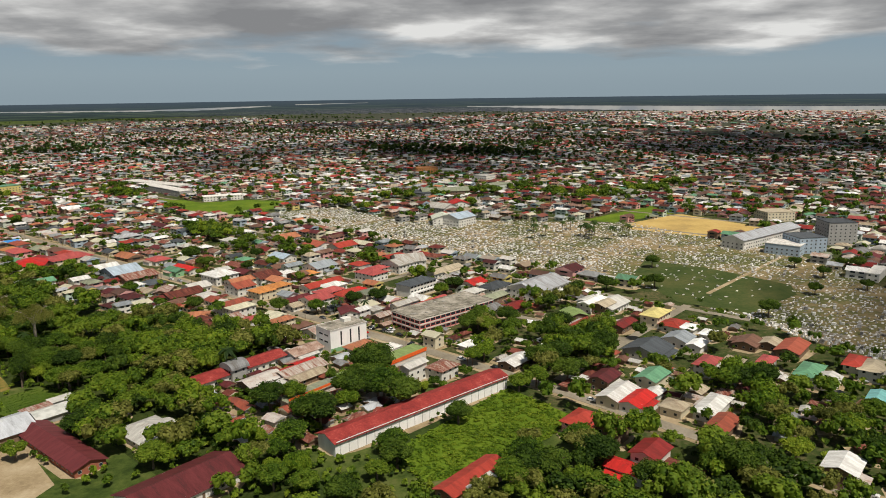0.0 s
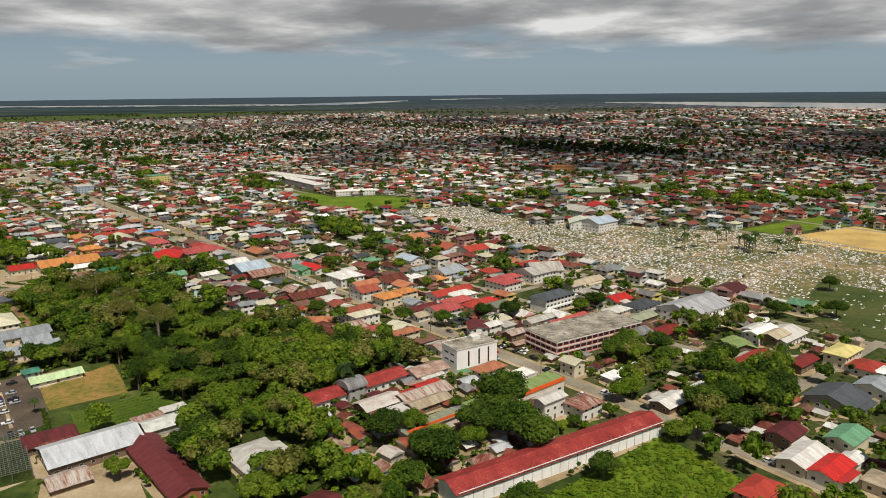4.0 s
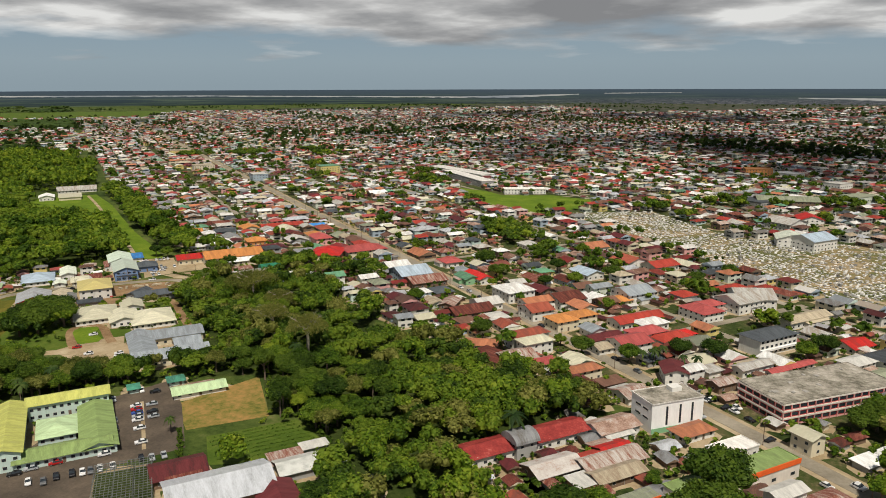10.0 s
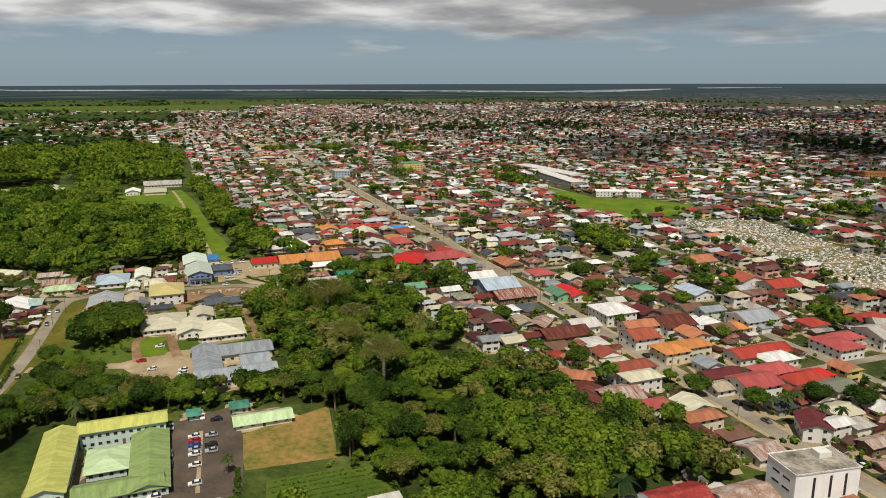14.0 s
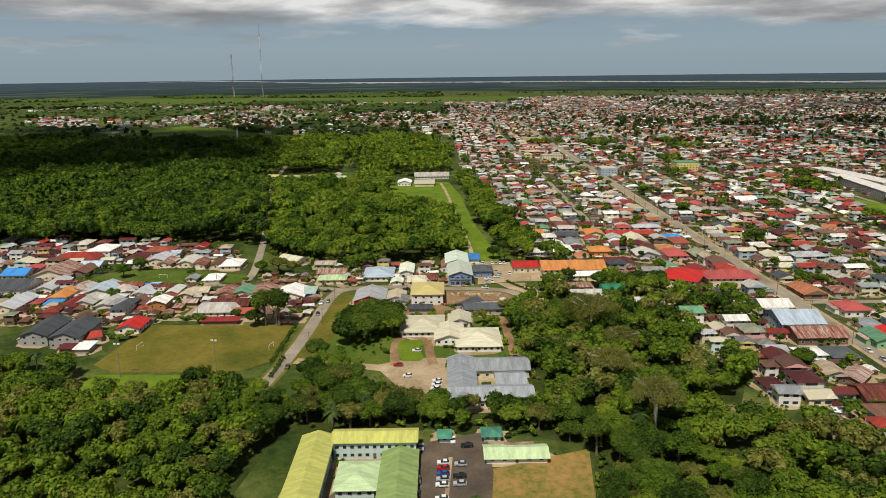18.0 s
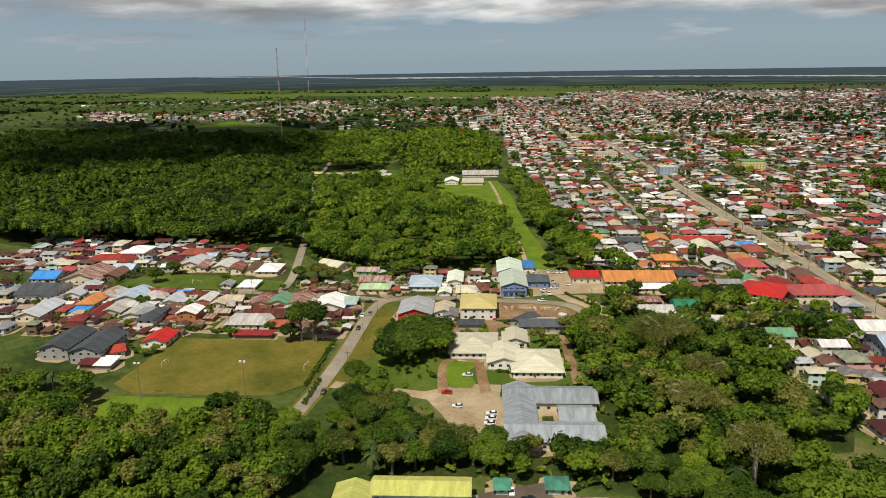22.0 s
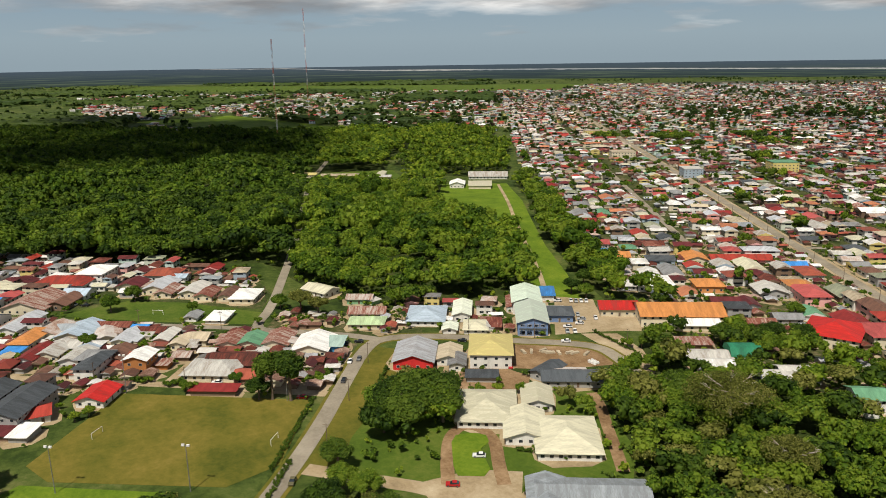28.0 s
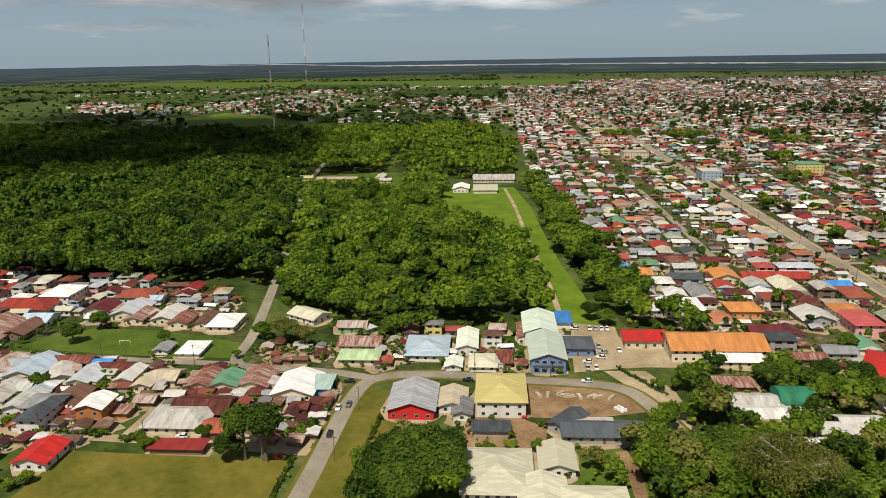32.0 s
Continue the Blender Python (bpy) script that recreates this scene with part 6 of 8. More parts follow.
scattered([(-480, 200), (-430, 262), (-480, 310), (-540, 240), (-620, 150), (-560, 110)], 700, 5.5, 10)
scattered([(-555, 290), (-525, 320), (-560, 350), (-620, 310), (-700, 240), (-640, 180)], 500, 6, 11)
scattered([(-440, 385), (-390, 440), (-420, 450), (-470, 400)], 60, 6, 9)
scattered([(-250, 440), (-180, 395), (-120, 375), (-160, 440), (-240, 500)], 160, 6, 10)
scattered([(-1150, 1040), (-1300, 880), (-1600, 900), (-2000, 800), (-2300, 950), (-2000, 1500), (-1700, 1700), (-1300, 1350)], 1500, 9, 16)
scattered([(-2000, 560), (-3200, 700), (-3400, 1100), (-2300, 1300)], 520, 9, 18)
scattered([(-3150, 1150), (-2900, 1080), (-2450, 1500), (-2300, 1750), (-2600, 1680)], 700, 9, 18)
scattered([(-1950, 560), (-1900, 640), (-2500, 700), (-2500, 560)], 260, 9, 18)
scattered(uvp([(1500, -600), (2600, -900), (3600, 0), (3400, 1400), (2500, 1500), (2500, 92), (1600, 92)]), 1700, 9, 17)
scattered(uvp([(2400, 92), (3800, 92), (3600, 2600), (2400, 2200)]), 3200, 10, 20)
scattered(uvp([(-700, 1800), (2600, 1850), (2500, 4000), (900, 4600), (-1500, 4250)]), 8500, 11, 22)
scattered(uvp([(-500, 900), (-60, 800), (100, 1900), (-800, 1900)]), 500, 10, 18)
def shacks(poly, n, lo=2.8, hi=6.0):
    """Low lean-tos and sheds squeezed between the houses."""
    xs, ys = [p[0] for p in poly], [p[1] for p in poly]
    for _ in range(n):
        x, y = town.uniform(min(xs), max(xs)), town.uniform(min(ys), max(ys))
        if inside(x, y, poly) and not is_open(x, y) and not is_taken(x, y, 1.4) and not near_road(x, y, 2.0):
            w, d = town.uniform(lo, hi), town.uniform(lo, hi * 0.8)
            FAR_HOUSES.append((x, y, GRID + 90 * town.randint(0, 1) + town.uniform(-8, 8), w, d, town.uniform(1.9, 2.5), "gable", town.choice(["rust", "rust", "rustgrey", "brown", "zinc", "lightgrey", "redbrown", "maroon", "white", "grey"]), town.choice(["wood", "wood", "grey", "cream"])))
            take(x, y, 0, w, d)


shacks([(-480, 200), (-430, 262), (-480, 312), (-545, 240), (-630, 150), (-560, 110)], 900)
shacks([(-555, 290), (-500, 335), (-560, 352), (-620, 310), (-700, 240), (-640, 180)], 700)
shacks([(-470, 320), (-420, 360), (-380, 440), (-440, 400), (-480, 340)], 200)
shacks([(-476, 304), (-462, 316), (-425, 346), (-392, 316), (-434, 270)], 420, 3.0, 7.5)
shacks(CLEAR[0], 200, 3.0, 7.5)
shacks(uvp([(260, 208), (260, 420), (640, 440), (900, 300), (900, 120), (640, 135), (480, 200)]), 2600)
shacks(uvp([(640, 120), (640, 720), (1500, 720), (1500, 95)]), 4200, 3.5, 7.5)
shacks(uvp([(300, 640), (300, 1000), (1500, 1000), (1500, 720), (640, 720), (620, 560), (480, 540)]), 3000, 4.0, 8.0)
shacks(uvp([(20, 245), (260, 262), (260, 420), (110, 390), (30, 300)]), 260)
FAR_HOUSES.sort(key=lambda s: s[0] - s[1])
step = 2500
for k in range(0, len(FAR_HOUSES), step):
    joined_houses("distant_houses", FAR_HOUSES[k : k + step], "crowded low houses with red, rusty, grey and white sheet roofs")

grove_spots = []
for gx, gy, r in GROVES:
    for _ in range(int(r * r / 9)):
        a, k = town.uniform(0, 6.28), math.sqrt(town.random()) * r
        px, py = gx + k * math.cos(a), gy + k * math.sin(a)
        if not is_taken(px, py, 1.5) and not is_open(px, py) and not near_road(px, py, 2.0):
            grove_spots.append((px, py, town.uniform(3.6, 6.4)))
# small yard trees wherever the houses leave room
for _ in range(4200):
    px, py = at_uv(town.uniform(-20, 1100), town.uniform(110, 760))
    if inside(px, py, TOWN) and not is_taken(px, py, 0.4) and not is_open(px, py) and not near_road(px, py, 1.0):
        grove_spots.append((px, py, town.choice((1.4, 1.8, 2.2, 2.8, 3.4))))
for k, m in enumerate(("leaf_mid", "leaf_deep", "leaf_fresh", "leaf_deep")):
    joined_trees("town_trees", [p for p in grove_spots[k::4] if p[2] > 3.5], "clumps of garden trees among the houses", m, 80, 0.8, lobes=5)
    joined_trees("town_trees", [p for p in grove_spots[k::4] if p[2] <= 3.5], "small yard trees among the houses", m, 30, 1.15, lobes=2)
for px, py in TOWN_TREES[:]:
    if is_taken(px, py, 2.0) or is_open(px, py) or near_road(px, py, 2.0):
        TOWN_TREES.remove((px, py))
TOWN_TREES.sort(key=lambda p: min(math.hypot(p[0] - a, p[1] - b) for a, b in MIDDLE))
for px, py in TOWN_TREES[:20]:
    tree(town.choice(["round_a", "round_b", "broad_c", "broad_a", "round_a", "palm", "bush", "broad_b"]), px, py, town.uniform(0.7, 1.15), town.uniform(0, 360), group="garden trees in the town")
joined_trees("town_trees", [(x, y, town.uniform(2.8, 6.2)) for x, y in TOWN_TREES[20:1000]], "green garden trees between the houses", "leaf_mid", 60, 1.05, lobes=4)
joined_trees("town_trees", [(x, y, town.uniform(3.0, 5.5)) for x, y in TOWN_TREES[1000:]], "green garden trees between distant houses", "leaf_deep", 22, 1.7, lobes=2)
belt = []


def patch(x, y):
    return math.sin(x * 0.0061 + 1.7 * math.sin(y * 0.0047)) + math.sin(y * 0.0083 + 1.3 * math.sin(x * 0.0052 + 2.0)) + 0.6 * math.sin((x + y) * 0.017)


for _ in range(30000):
    r, a = 1250 + 3400 * town.random() ** 1.2, town.uniform(-60, 125)
    x, y = -100 - r * math.sin(math.radians(a)), 150 + r * math.cos(math.radians(a))
    u, v = to_uv(x, y)
    open_country = v < 92
    if is_open(x, y) or (not open_country and (patch(x, y) < 1.1 and town.random() < 0.94)) or (open_country and patch(x, y) < -0.35 and town.random() < 0.85):
        continue
    if is_taken(x, y, 3):
        continue
    belt.append((x, y, town.uniform(6, 11)))


def far_woods():
    """Far woods as rough canopy masses with gaps for the fields."""
    g5 = np.random.default_rng(15)
    step, x0, y0 = 24.0, -4640.0, -300.0
    nx, ny = 150, 180
    meadow = [p for p in OPEN if min(q[0] for q in p) < -1700]
    high = np.zeros((nx, ny))
    for i in range(nx):
        for j in range(ny):
            x, y = x0 + i * step, y0 + j * step
            r = math.hypot(x + 100, y - 150)
            if not 1350 < r < 4700 or to_uv(x, y)[1] > 70 or patch(x, y) < -0.25 + 0.5 * g5.random():
                continue
            if is_taken(x, y, 8) or any(inside(x, y, p) for p in meadow):
                continue
            high[i, j] = g5.uniform(5, 14)
    at, vs, fs = {}, [], []

    def corner(i, j):
        if (i, j) not in at:
            at[(i, j)] = len(vs)
            vs.append((x0 + (i + g5.uniform(-0.4, 0.4)) * step, y0 + (j + g5.uniform(-0.4, 0.4)) * step, high[i, j] if high[i, j] else -0.5))
        return at[(i, j)]

    for i in range(nx - 1):
        for j in range(ny - 1):
            if (high[i : i + 2, j : j + 2] > 0).sum() >= 3:
                fs.append((corner(i, j), corner(i + 1, j), corner(i + 1, j + 1), corner(i, j + 1)))
    return tagged(put("far_woods", raw("far_woods", vs, fs, ["leaf_far"])), "far dark green woods between the fields", "woods", "", "stuff")


far_woods()
joined_trees("far_trees", belt, "far belts of dark green trees in the plain", "leaf_far", 10, 2.4, low=True, lobes=1)

# ------------------------------------------------------------------ cemetery
g = np.random.default_rng(4)
tv, tf, ts = [], [], []


def block(x, y, z0, sx, sy, sz, ang, slot):
    c, s = math.cos(ang), math.sin(ang)
    k = len(tv)
    for dz in (z0, z0 + sz):
        for dx, dy in ((-1, -1), (1, -1), (1, 1), (-1, 1)):
            px, py = dx * sx / 2, dy * sy / 2
            tv.append((x + px * c - py * s, y + px * s + py * c, dz))
    tf.extend([(k, k + 1, k + 5, k + 4), (k + 1, k + 2, k + 6, k + 5), (k + 2, k + 3, k + 7, k + 6), (k + 3, k, k + 4, k + 7), (k + 4, k + 5, k + 6, k + 7)])
    ts.extend([slot] * 5)


for iu in range(0, 251):
    for iv in range(0, 94):
        u, v = 25 + iu * 2.45 + g.uniform(-1.1, 1.1), 366 + iv * 2.9 + g.uniform(-1.1, 1.1)
        x, y = at_uv(u, v)
        if not inside(x, y, CEMETERY):
            continue
        thin = 0.07 if inside(x, y, LAWN) else 0.55 if 60 < u < 235 and v > 440 else 0.62 if 500 < v and 215 < u < 420 else 0.88
        if abs((v - 366) % 62) < 3 or abs((u - 25) % 95) < 2.5 or g.random() > thin:
            continue
        ang = math.radians(GRID) + (math.pi / 2 if g.random() < 0.75 else 0)
        block(x, y, 0.05, g.uniform(1.4, 2.2), g.uniform(0.7, 1.1), g.uniform(0.12, 0.45), ang, 0)
        if g.random() < 0.4:
            block(x + 1.0 * math.cos(ang), y + 1.0 * math.sin(ang), 0.05, 0.16, 0.55, g.uniform(0.5, 1.0), ang, 0)
        if g.random() < 0.04:
            block(x, y, 0.05, 2.0, 1.3, g.uniform(1.2, 1.9), ang, 0)
tagged(put("tombs", raw("tombs", tv, tf, ["tomb"], ts)), "crowded white and grey tombs and headstones", "tombs", "", "stuff")

# the tombs along the near edge, each one by itself
TOMB_SLAB = TOMB_HEAD = None
for n in range(90):
    ang = GRID + (90 if g.random() < 0.75 else 0)
    x, y = at_uv(34 + (n % 30) * 3.1 + g.uniform(-0.4, 0.4), 372 + (n // 30) * 4.0 + 0.26 * (n % 30) * 3.1 + g.uniform(-0.4, 0.4))
    if not inside(x, y, CEMETERY):
        continue
    if TOMB_SLAB is None:
        bm = bmesh.new()
        box(bm, 0, 0, 0.1, 2.3, 1.3, 0.2)
        box(bm, 0, 0, 0.45, 2.0, 1.0, 0.5)
        TOMB_SLAB = bpy.data.meshes.new("slab")
        bm.to_mesh(TOMB_SLAB)
        bm.free()
        TOMB_SLAB.materials.append(MATS["tomb_single"])
        bm = bmesh.new()
        box(bm, 1.0, 0, 0.7, 0.2, 0.9, 1.4)
        bmesh.ops.bevel(bm, geom=bm.edges[:], offset=0.08, segments=1, affect="EDGES")
        TOMB_HEAD = bpy.data.meshes.new("headstone")
        bm.to_mesh(TOMB_HEAD)
        bm.free()
        TOMB_HEAD.materials.append(MATS["tomb_single"])
    base = empty("tomb", x, y, 0.06, ang)
    tagged(base, "white weathered tomb slab with a low headstone", "tomb", "tombs of the cemetery")
    put("slab", TOMB_SLAB, base)
    put("headstone", TOMB_HEAD, base)

# ------------------------------------------------------------------ horizon
RING = 4820.0


def far_land_glow():
    """The plain beyond the ring, spread with distance: fields, woods and the last roofs, with haze painted in."""
    m = bpy.data.materials.new("far_land_glow")
    m.use_nodes = True
    t = m.node_tree
    t.nodes.remove(t.nodes["Principled BSDF"])
    geo = t.nodes.new("ShaderNodeNewGeometry")
    sep = t.nodes.new("ShaderNodeSeparateXYZ")
    t.links.new(geo.outputs["Position"], sep.inputs[0])
    left = t.nodes.new("ShaderNodeMath")
    left.operation = "SUBTRACT"
    left.inputs[0].default_value = 95.0
    t.links.new(sep.outputs["Z"], left.inputs[1])
    times = t.nodes.new("ShaderNodeMath")
    times.operation = "DIVIDE"
    times.inputs[0].default_value = 95.0
    t.links.new(left.outputs[0], times.inputs[1])
    spread = t.nodes.new("ShaderNodeVectorMath")
    spread.operation = "SCALE"
    t.links.new(geo.outputs["Position"], spread.inputs[0])
    t.links.new(times.outputs[0], spread.inputs["Scale"])
    flat = t.nodes.new("ShaderNodeMapping")
    flat.inputs["Scale"].default_value = (1, 1, 0)
    t.links.new(spread.outputs[0], flat.inputs[0])
    plots = node(t, "ShaderNodeTexNoise", Scale=0.0011, Detail=6.0, Roughness=0.62)
    roofs = node(t, "ShaderNodeTexNoise", Scale=0.016, Detail=3.0, Roughness=0.6)
    for n in (plots, roofs):
        t.links.new(flat.outputs[0], n.inputs["Vector"])
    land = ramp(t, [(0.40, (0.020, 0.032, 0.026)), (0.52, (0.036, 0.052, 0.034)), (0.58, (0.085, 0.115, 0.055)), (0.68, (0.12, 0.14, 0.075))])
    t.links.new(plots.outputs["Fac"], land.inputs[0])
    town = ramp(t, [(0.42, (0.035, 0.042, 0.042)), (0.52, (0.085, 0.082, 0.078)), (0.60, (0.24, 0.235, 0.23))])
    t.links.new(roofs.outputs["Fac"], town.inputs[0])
    # the city lies to the north and north-east only
    east = t.nodes.new("ShaderNodeMath")
    east.operation = "DIVIDE"
    t.links.new(sep.outputs["X"], east.inputs[0])
    east.inputs[1].default_value = RING
    side = ramp(t, [(0.28, (0, 0, 0)), (0.46, (1, 1, 1))])
    half = t.nodes.new("ShaderNodeMath")
    half.operation = "MULTIPLY_ADD"
    half.inputs[1].default_value = 0.5
    half.inputs[2].default_value = 0.5
    t.links.new(east.outputs[0], half.inputs[0])
    t.links.new(half.outputs[0], side.inputs[0])
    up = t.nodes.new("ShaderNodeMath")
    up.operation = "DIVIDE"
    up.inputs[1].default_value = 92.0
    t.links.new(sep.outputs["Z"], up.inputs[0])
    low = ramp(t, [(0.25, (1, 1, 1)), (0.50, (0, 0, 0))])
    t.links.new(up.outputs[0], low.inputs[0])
    where = t.nodes.new("ShaderNodeMath")
    where.operation = "MULTIPLY"
    t.links.new(side.outputs[0], where.inputs[0])
    t.links.new(low.outputs[0], where.inputs[1])
    mix = t.nodes.new("ShaderNodeMixRGB")
    t.links.new(where.outputs[0], mix.inputs[0])
    t.links.new(land.outputs[0], mix.inputs[1])
    t.links.new(town.outputs[0], mix.inputs[2])
    # painted haze and cloud dimness: colours fade to blue-grey with height
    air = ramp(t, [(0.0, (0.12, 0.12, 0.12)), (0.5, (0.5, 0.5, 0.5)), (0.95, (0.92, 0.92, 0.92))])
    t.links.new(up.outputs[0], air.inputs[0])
    painted_haze = t.nodes.new("ShaderNodeMixRGB")
    painted_haze.inputs[2].default_value = (0.066, 0.090, 0.115, 1)
    t.links.new(air.outputs[0], painted_haze.inputs[0])
    t.links.new(mix.outputs[0], painted_haze.inputs[1])
    # the land's brightness is emitted, not lit by sun or sky
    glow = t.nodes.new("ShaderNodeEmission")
    t.links.new(painted_haze.outputs[0], glow.inputs["Color"])
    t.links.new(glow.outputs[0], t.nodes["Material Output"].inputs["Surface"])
    MATS["far_land_glow"] = m


def far_river_glow():
    m = bpy.data.materials.new("far_river_glow")
    m.use_nodes = True
    t = m.node_tree
    t.nodes.remove(t.nodes["Principled BSDF"])
    geo = t.nodes.new("ShaderNodeNewGeometry")
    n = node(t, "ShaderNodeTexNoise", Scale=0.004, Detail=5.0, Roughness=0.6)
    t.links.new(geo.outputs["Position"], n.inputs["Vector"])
    # the water's pale shine is put into an emitted colour
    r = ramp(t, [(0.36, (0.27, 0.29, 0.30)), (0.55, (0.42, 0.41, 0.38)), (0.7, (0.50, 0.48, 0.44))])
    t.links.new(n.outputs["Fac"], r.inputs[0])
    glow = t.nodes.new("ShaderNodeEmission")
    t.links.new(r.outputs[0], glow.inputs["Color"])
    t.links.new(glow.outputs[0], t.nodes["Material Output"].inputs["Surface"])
    MATS["far_river_glow"] = m


far_land_glow()
far_river_glow()


def on_ring(bearing, z, r=RING):
    a = math.radians(bearing)
    return -100 + r * math.sin(a), 150 + r * math.cos(a), z


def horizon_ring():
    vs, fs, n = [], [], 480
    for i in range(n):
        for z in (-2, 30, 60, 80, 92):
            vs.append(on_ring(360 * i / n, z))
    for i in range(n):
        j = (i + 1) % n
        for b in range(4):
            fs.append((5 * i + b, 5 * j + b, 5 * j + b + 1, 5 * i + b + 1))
    return raw("backdrop", vs, fs, ["far_land_glow"])


def river_strip(reach):
    """One reach of the far river: bearing, lower and upper edge, with ragged banks."""
    vs, fs = [], []
    bank = random.Random(int(abs(reach[0][0]) * 10))
    for (b0, l0, u0), (b1, l1, u1) in zip(reach, reach[1:]):
        n = max(2, int((b1 - b0) / 0.35))
        for i in range(n):
            k = i / n
            lo, hi = l0 + (l1 - l0) * k, u0 + (u1 - u0) * k
            ragged = min(2.2, (hi - lo) * 0.3)
            vs += [on_ring(b0 + (b1 - b0) * k, lo + bank.uniform(-1, 1) * ragged, RING - 6), on_ring(b0 + (b1 - b0) * k, hi + bank.uniform(-0.5, 0.5) * ragged * 0.5, RING - 6)]
    for i in range(len(vs) // 2 - 1):
        fs.append((2 * i, 2 * i + 2, 2 * i + 3, 2 * i + 1))
    return tagged(put("water", raw("water", vs, fs, ["far_river_glow"])), "self-lit far reach of the wide pale river", "water", "", "structure")


tagged(put("backdrop", horizon_ring()), "self-lit far plain of woods with painted haze and a pale river", "horizon", "", "structure")
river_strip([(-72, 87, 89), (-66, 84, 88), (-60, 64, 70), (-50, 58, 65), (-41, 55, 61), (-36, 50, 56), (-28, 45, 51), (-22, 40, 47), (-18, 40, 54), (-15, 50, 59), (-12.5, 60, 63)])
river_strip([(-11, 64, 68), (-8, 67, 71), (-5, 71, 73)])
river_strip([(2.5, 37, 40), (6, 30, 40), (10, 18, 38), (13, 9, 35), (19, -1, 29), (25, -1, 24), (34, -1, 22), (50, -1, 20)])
sheet("water", [(700, 4700), (1250, 3900), (1650, 3250), (2300, 2500), (4600, 1500), (4600, 4700)], 0.4, "water", "wide pale brown river beyond the city", "water")

# ------------------------------------------------------------------ fittings of the prominent buildings


def fitted(base, name, me, x, y, z, turn=0.0):
    o = put(name, me, base)
    o.matrix_basis = pose(x, y, z, 0, 0, turn)
    return o


def slab(base, name, x, y, z, sx, sy, sz, material, label=""):
    bm = bmesh.new()
    box(bm, 0, 0, 0, sx, sy, sz)
    o = part(name, bm, material, base, label)
    o.location = (x, y, z)
    return o


# white block: narrow slit windows, green base, roof hut
slit = inset_panel(("slit",), "slit_window", 0.9, 7.0, 0, 0.05, 0.06, ["concrete", "glass"])
strip = inset_panel(("strip",), "strip_window", 3.2, 0.8, 0, 0.05, 0.06, ["concrete", "glass"])
for x in (-4.5, 1.0, 6.0):
    fitted(white_block, "slit_window", slit, x, -6.2, 6.2)
for z in (5.0, 8.2):
    for y in (-2.5, 2.0):
        fitted(white_block, "strip_window", strip, -10.65, y, z, 270)
slab(white_block, "base_band", 0, -6.26, 1.0, 21.2, 0.14, 2.0, "w_green", "pale green ground-floor band")
slab(white_block, "roof_tiles", 0, 0, 11.22, 20.6, 11.7, 0.16, "r_concrete", "pinkish tan flat roof covering")
slab(white_block, "roof_hut", 4.0, 2.0, 12.1, 4.2, 3.6, 1.7, "w_white", "small white roof hut")
# pink block: bays of wide windows between piers, pale ledges
bay = inset_panel(("bay",), "bay_window", 3.1, 1.5, 0, 0.06, 0.10, ["w_red", "glass"])
for k in range(15):
    x = -25.1 + k * 3.59
    for z in (1.6, 4.3, 7.1):
        fitted(pink_block, "bay_window", bay, x, -11.5, z)
    slab(pink_block, "pier", x - 1.8, -11.6, 4.3, 0.3, 0.35, 8.5, "w_pink")
for k in range(6):
    for z in (1.6, 4.3, 7.1):
        fitted(pink_block, "bay_window", bay, -26.98, -9.5 + k * 3.7, z, 270)
for z in (2.95, 5.75, 8.3):
    slab(pink_block, "ledge", 0, -11.6, z, 54.3, 0.5, 0.55, "w_orangewhite", "pale pinkish white ledge")
    slab(pink_block, "side_ledge", -27.1, 0, z, 0.5, 22.8, 0.55, "w_orangewhite", "pale pinkish white ledge")
clutter = random.Random(9)
for k in range(9):
    slab(pink_block, "roof_rubble", clutter.uniform(-24, 24), clutter.uniform(-9, 9), 8.75, clutter.uniform(0.8, 3), clutter.uniform(0.6, 2), clutter.uniform(0.2, 0.6), "concrete")
# slate-roofed block: two full rows of windows and a pale balcony
for k in range(8):
    for z in (1.5, 4.2, 6.7):
        fitted(slate_block, "window", window_mesh(1.7, 1.2), -10.4 + k * 2.97, -5.8, z)
slab(slate_block, "balcony", 0, -6.3, 2.9, 23.5, 1.2, 0.9, "w_whitepanel", "white balcony parapet")
# long shed: joints between the wall panels
for k in range(23):
    slab(long_shed, "panel_joint", -41 + k * 3.72, -5.33, 3.0, 0.16, 0.08, 6.0, "w_grey")
slab(long_shed, "gutter", 0, -6.1, 5.8, 86, 0.2, 0.2, "trim_white")
fitted(long_shed, "door", door_mesh(3.0, 3.6, "shutter"), 42.76, -1.2, 0, 90)
# orange fascias
SHOP_W, SHOP_D = 48.0, 8.2
slab(orange_shop, "fascia", 0, -SHOP_D / 2 - 0.2, 5.7, SHOP_W, 0.25, 1.7, "fascia_orange", "bright orange fascia")
for k in range(6):
    fitted(orange_shop, "window", window_mesh(2.0, 1.2), -SHOP_W / 2 + 3 + k * (SHOP_W - 6) / 5, -SHOP_D / 2, 2.0)
slab(orange_store, "fascia", 0, -2.8, 4.3, 24.4, 0.25, 1.3, "fascia_orange", "bright orange fascia")
# blue shop: glazed front, dark signboard without lettering
for k in range(4):
    fitted(blue_shop, "shop_window", window_mesh(2.4, 2.0), -13.33, -4.6 + k * 3.05, 1.4, 270)
    fitted(blue_shop, "window", window_mesh(2.0, 1.2), -13.33, -4.6 + k * 3.05, 4.8, 270)
slab(blue_shop, "signboard", -13.5, 0, 3.2, 0.2, 12.0, 0.7, "r_slate", "dark plain signboard")

# ------------------------------------------------------------------ vehicles
CARS = {}


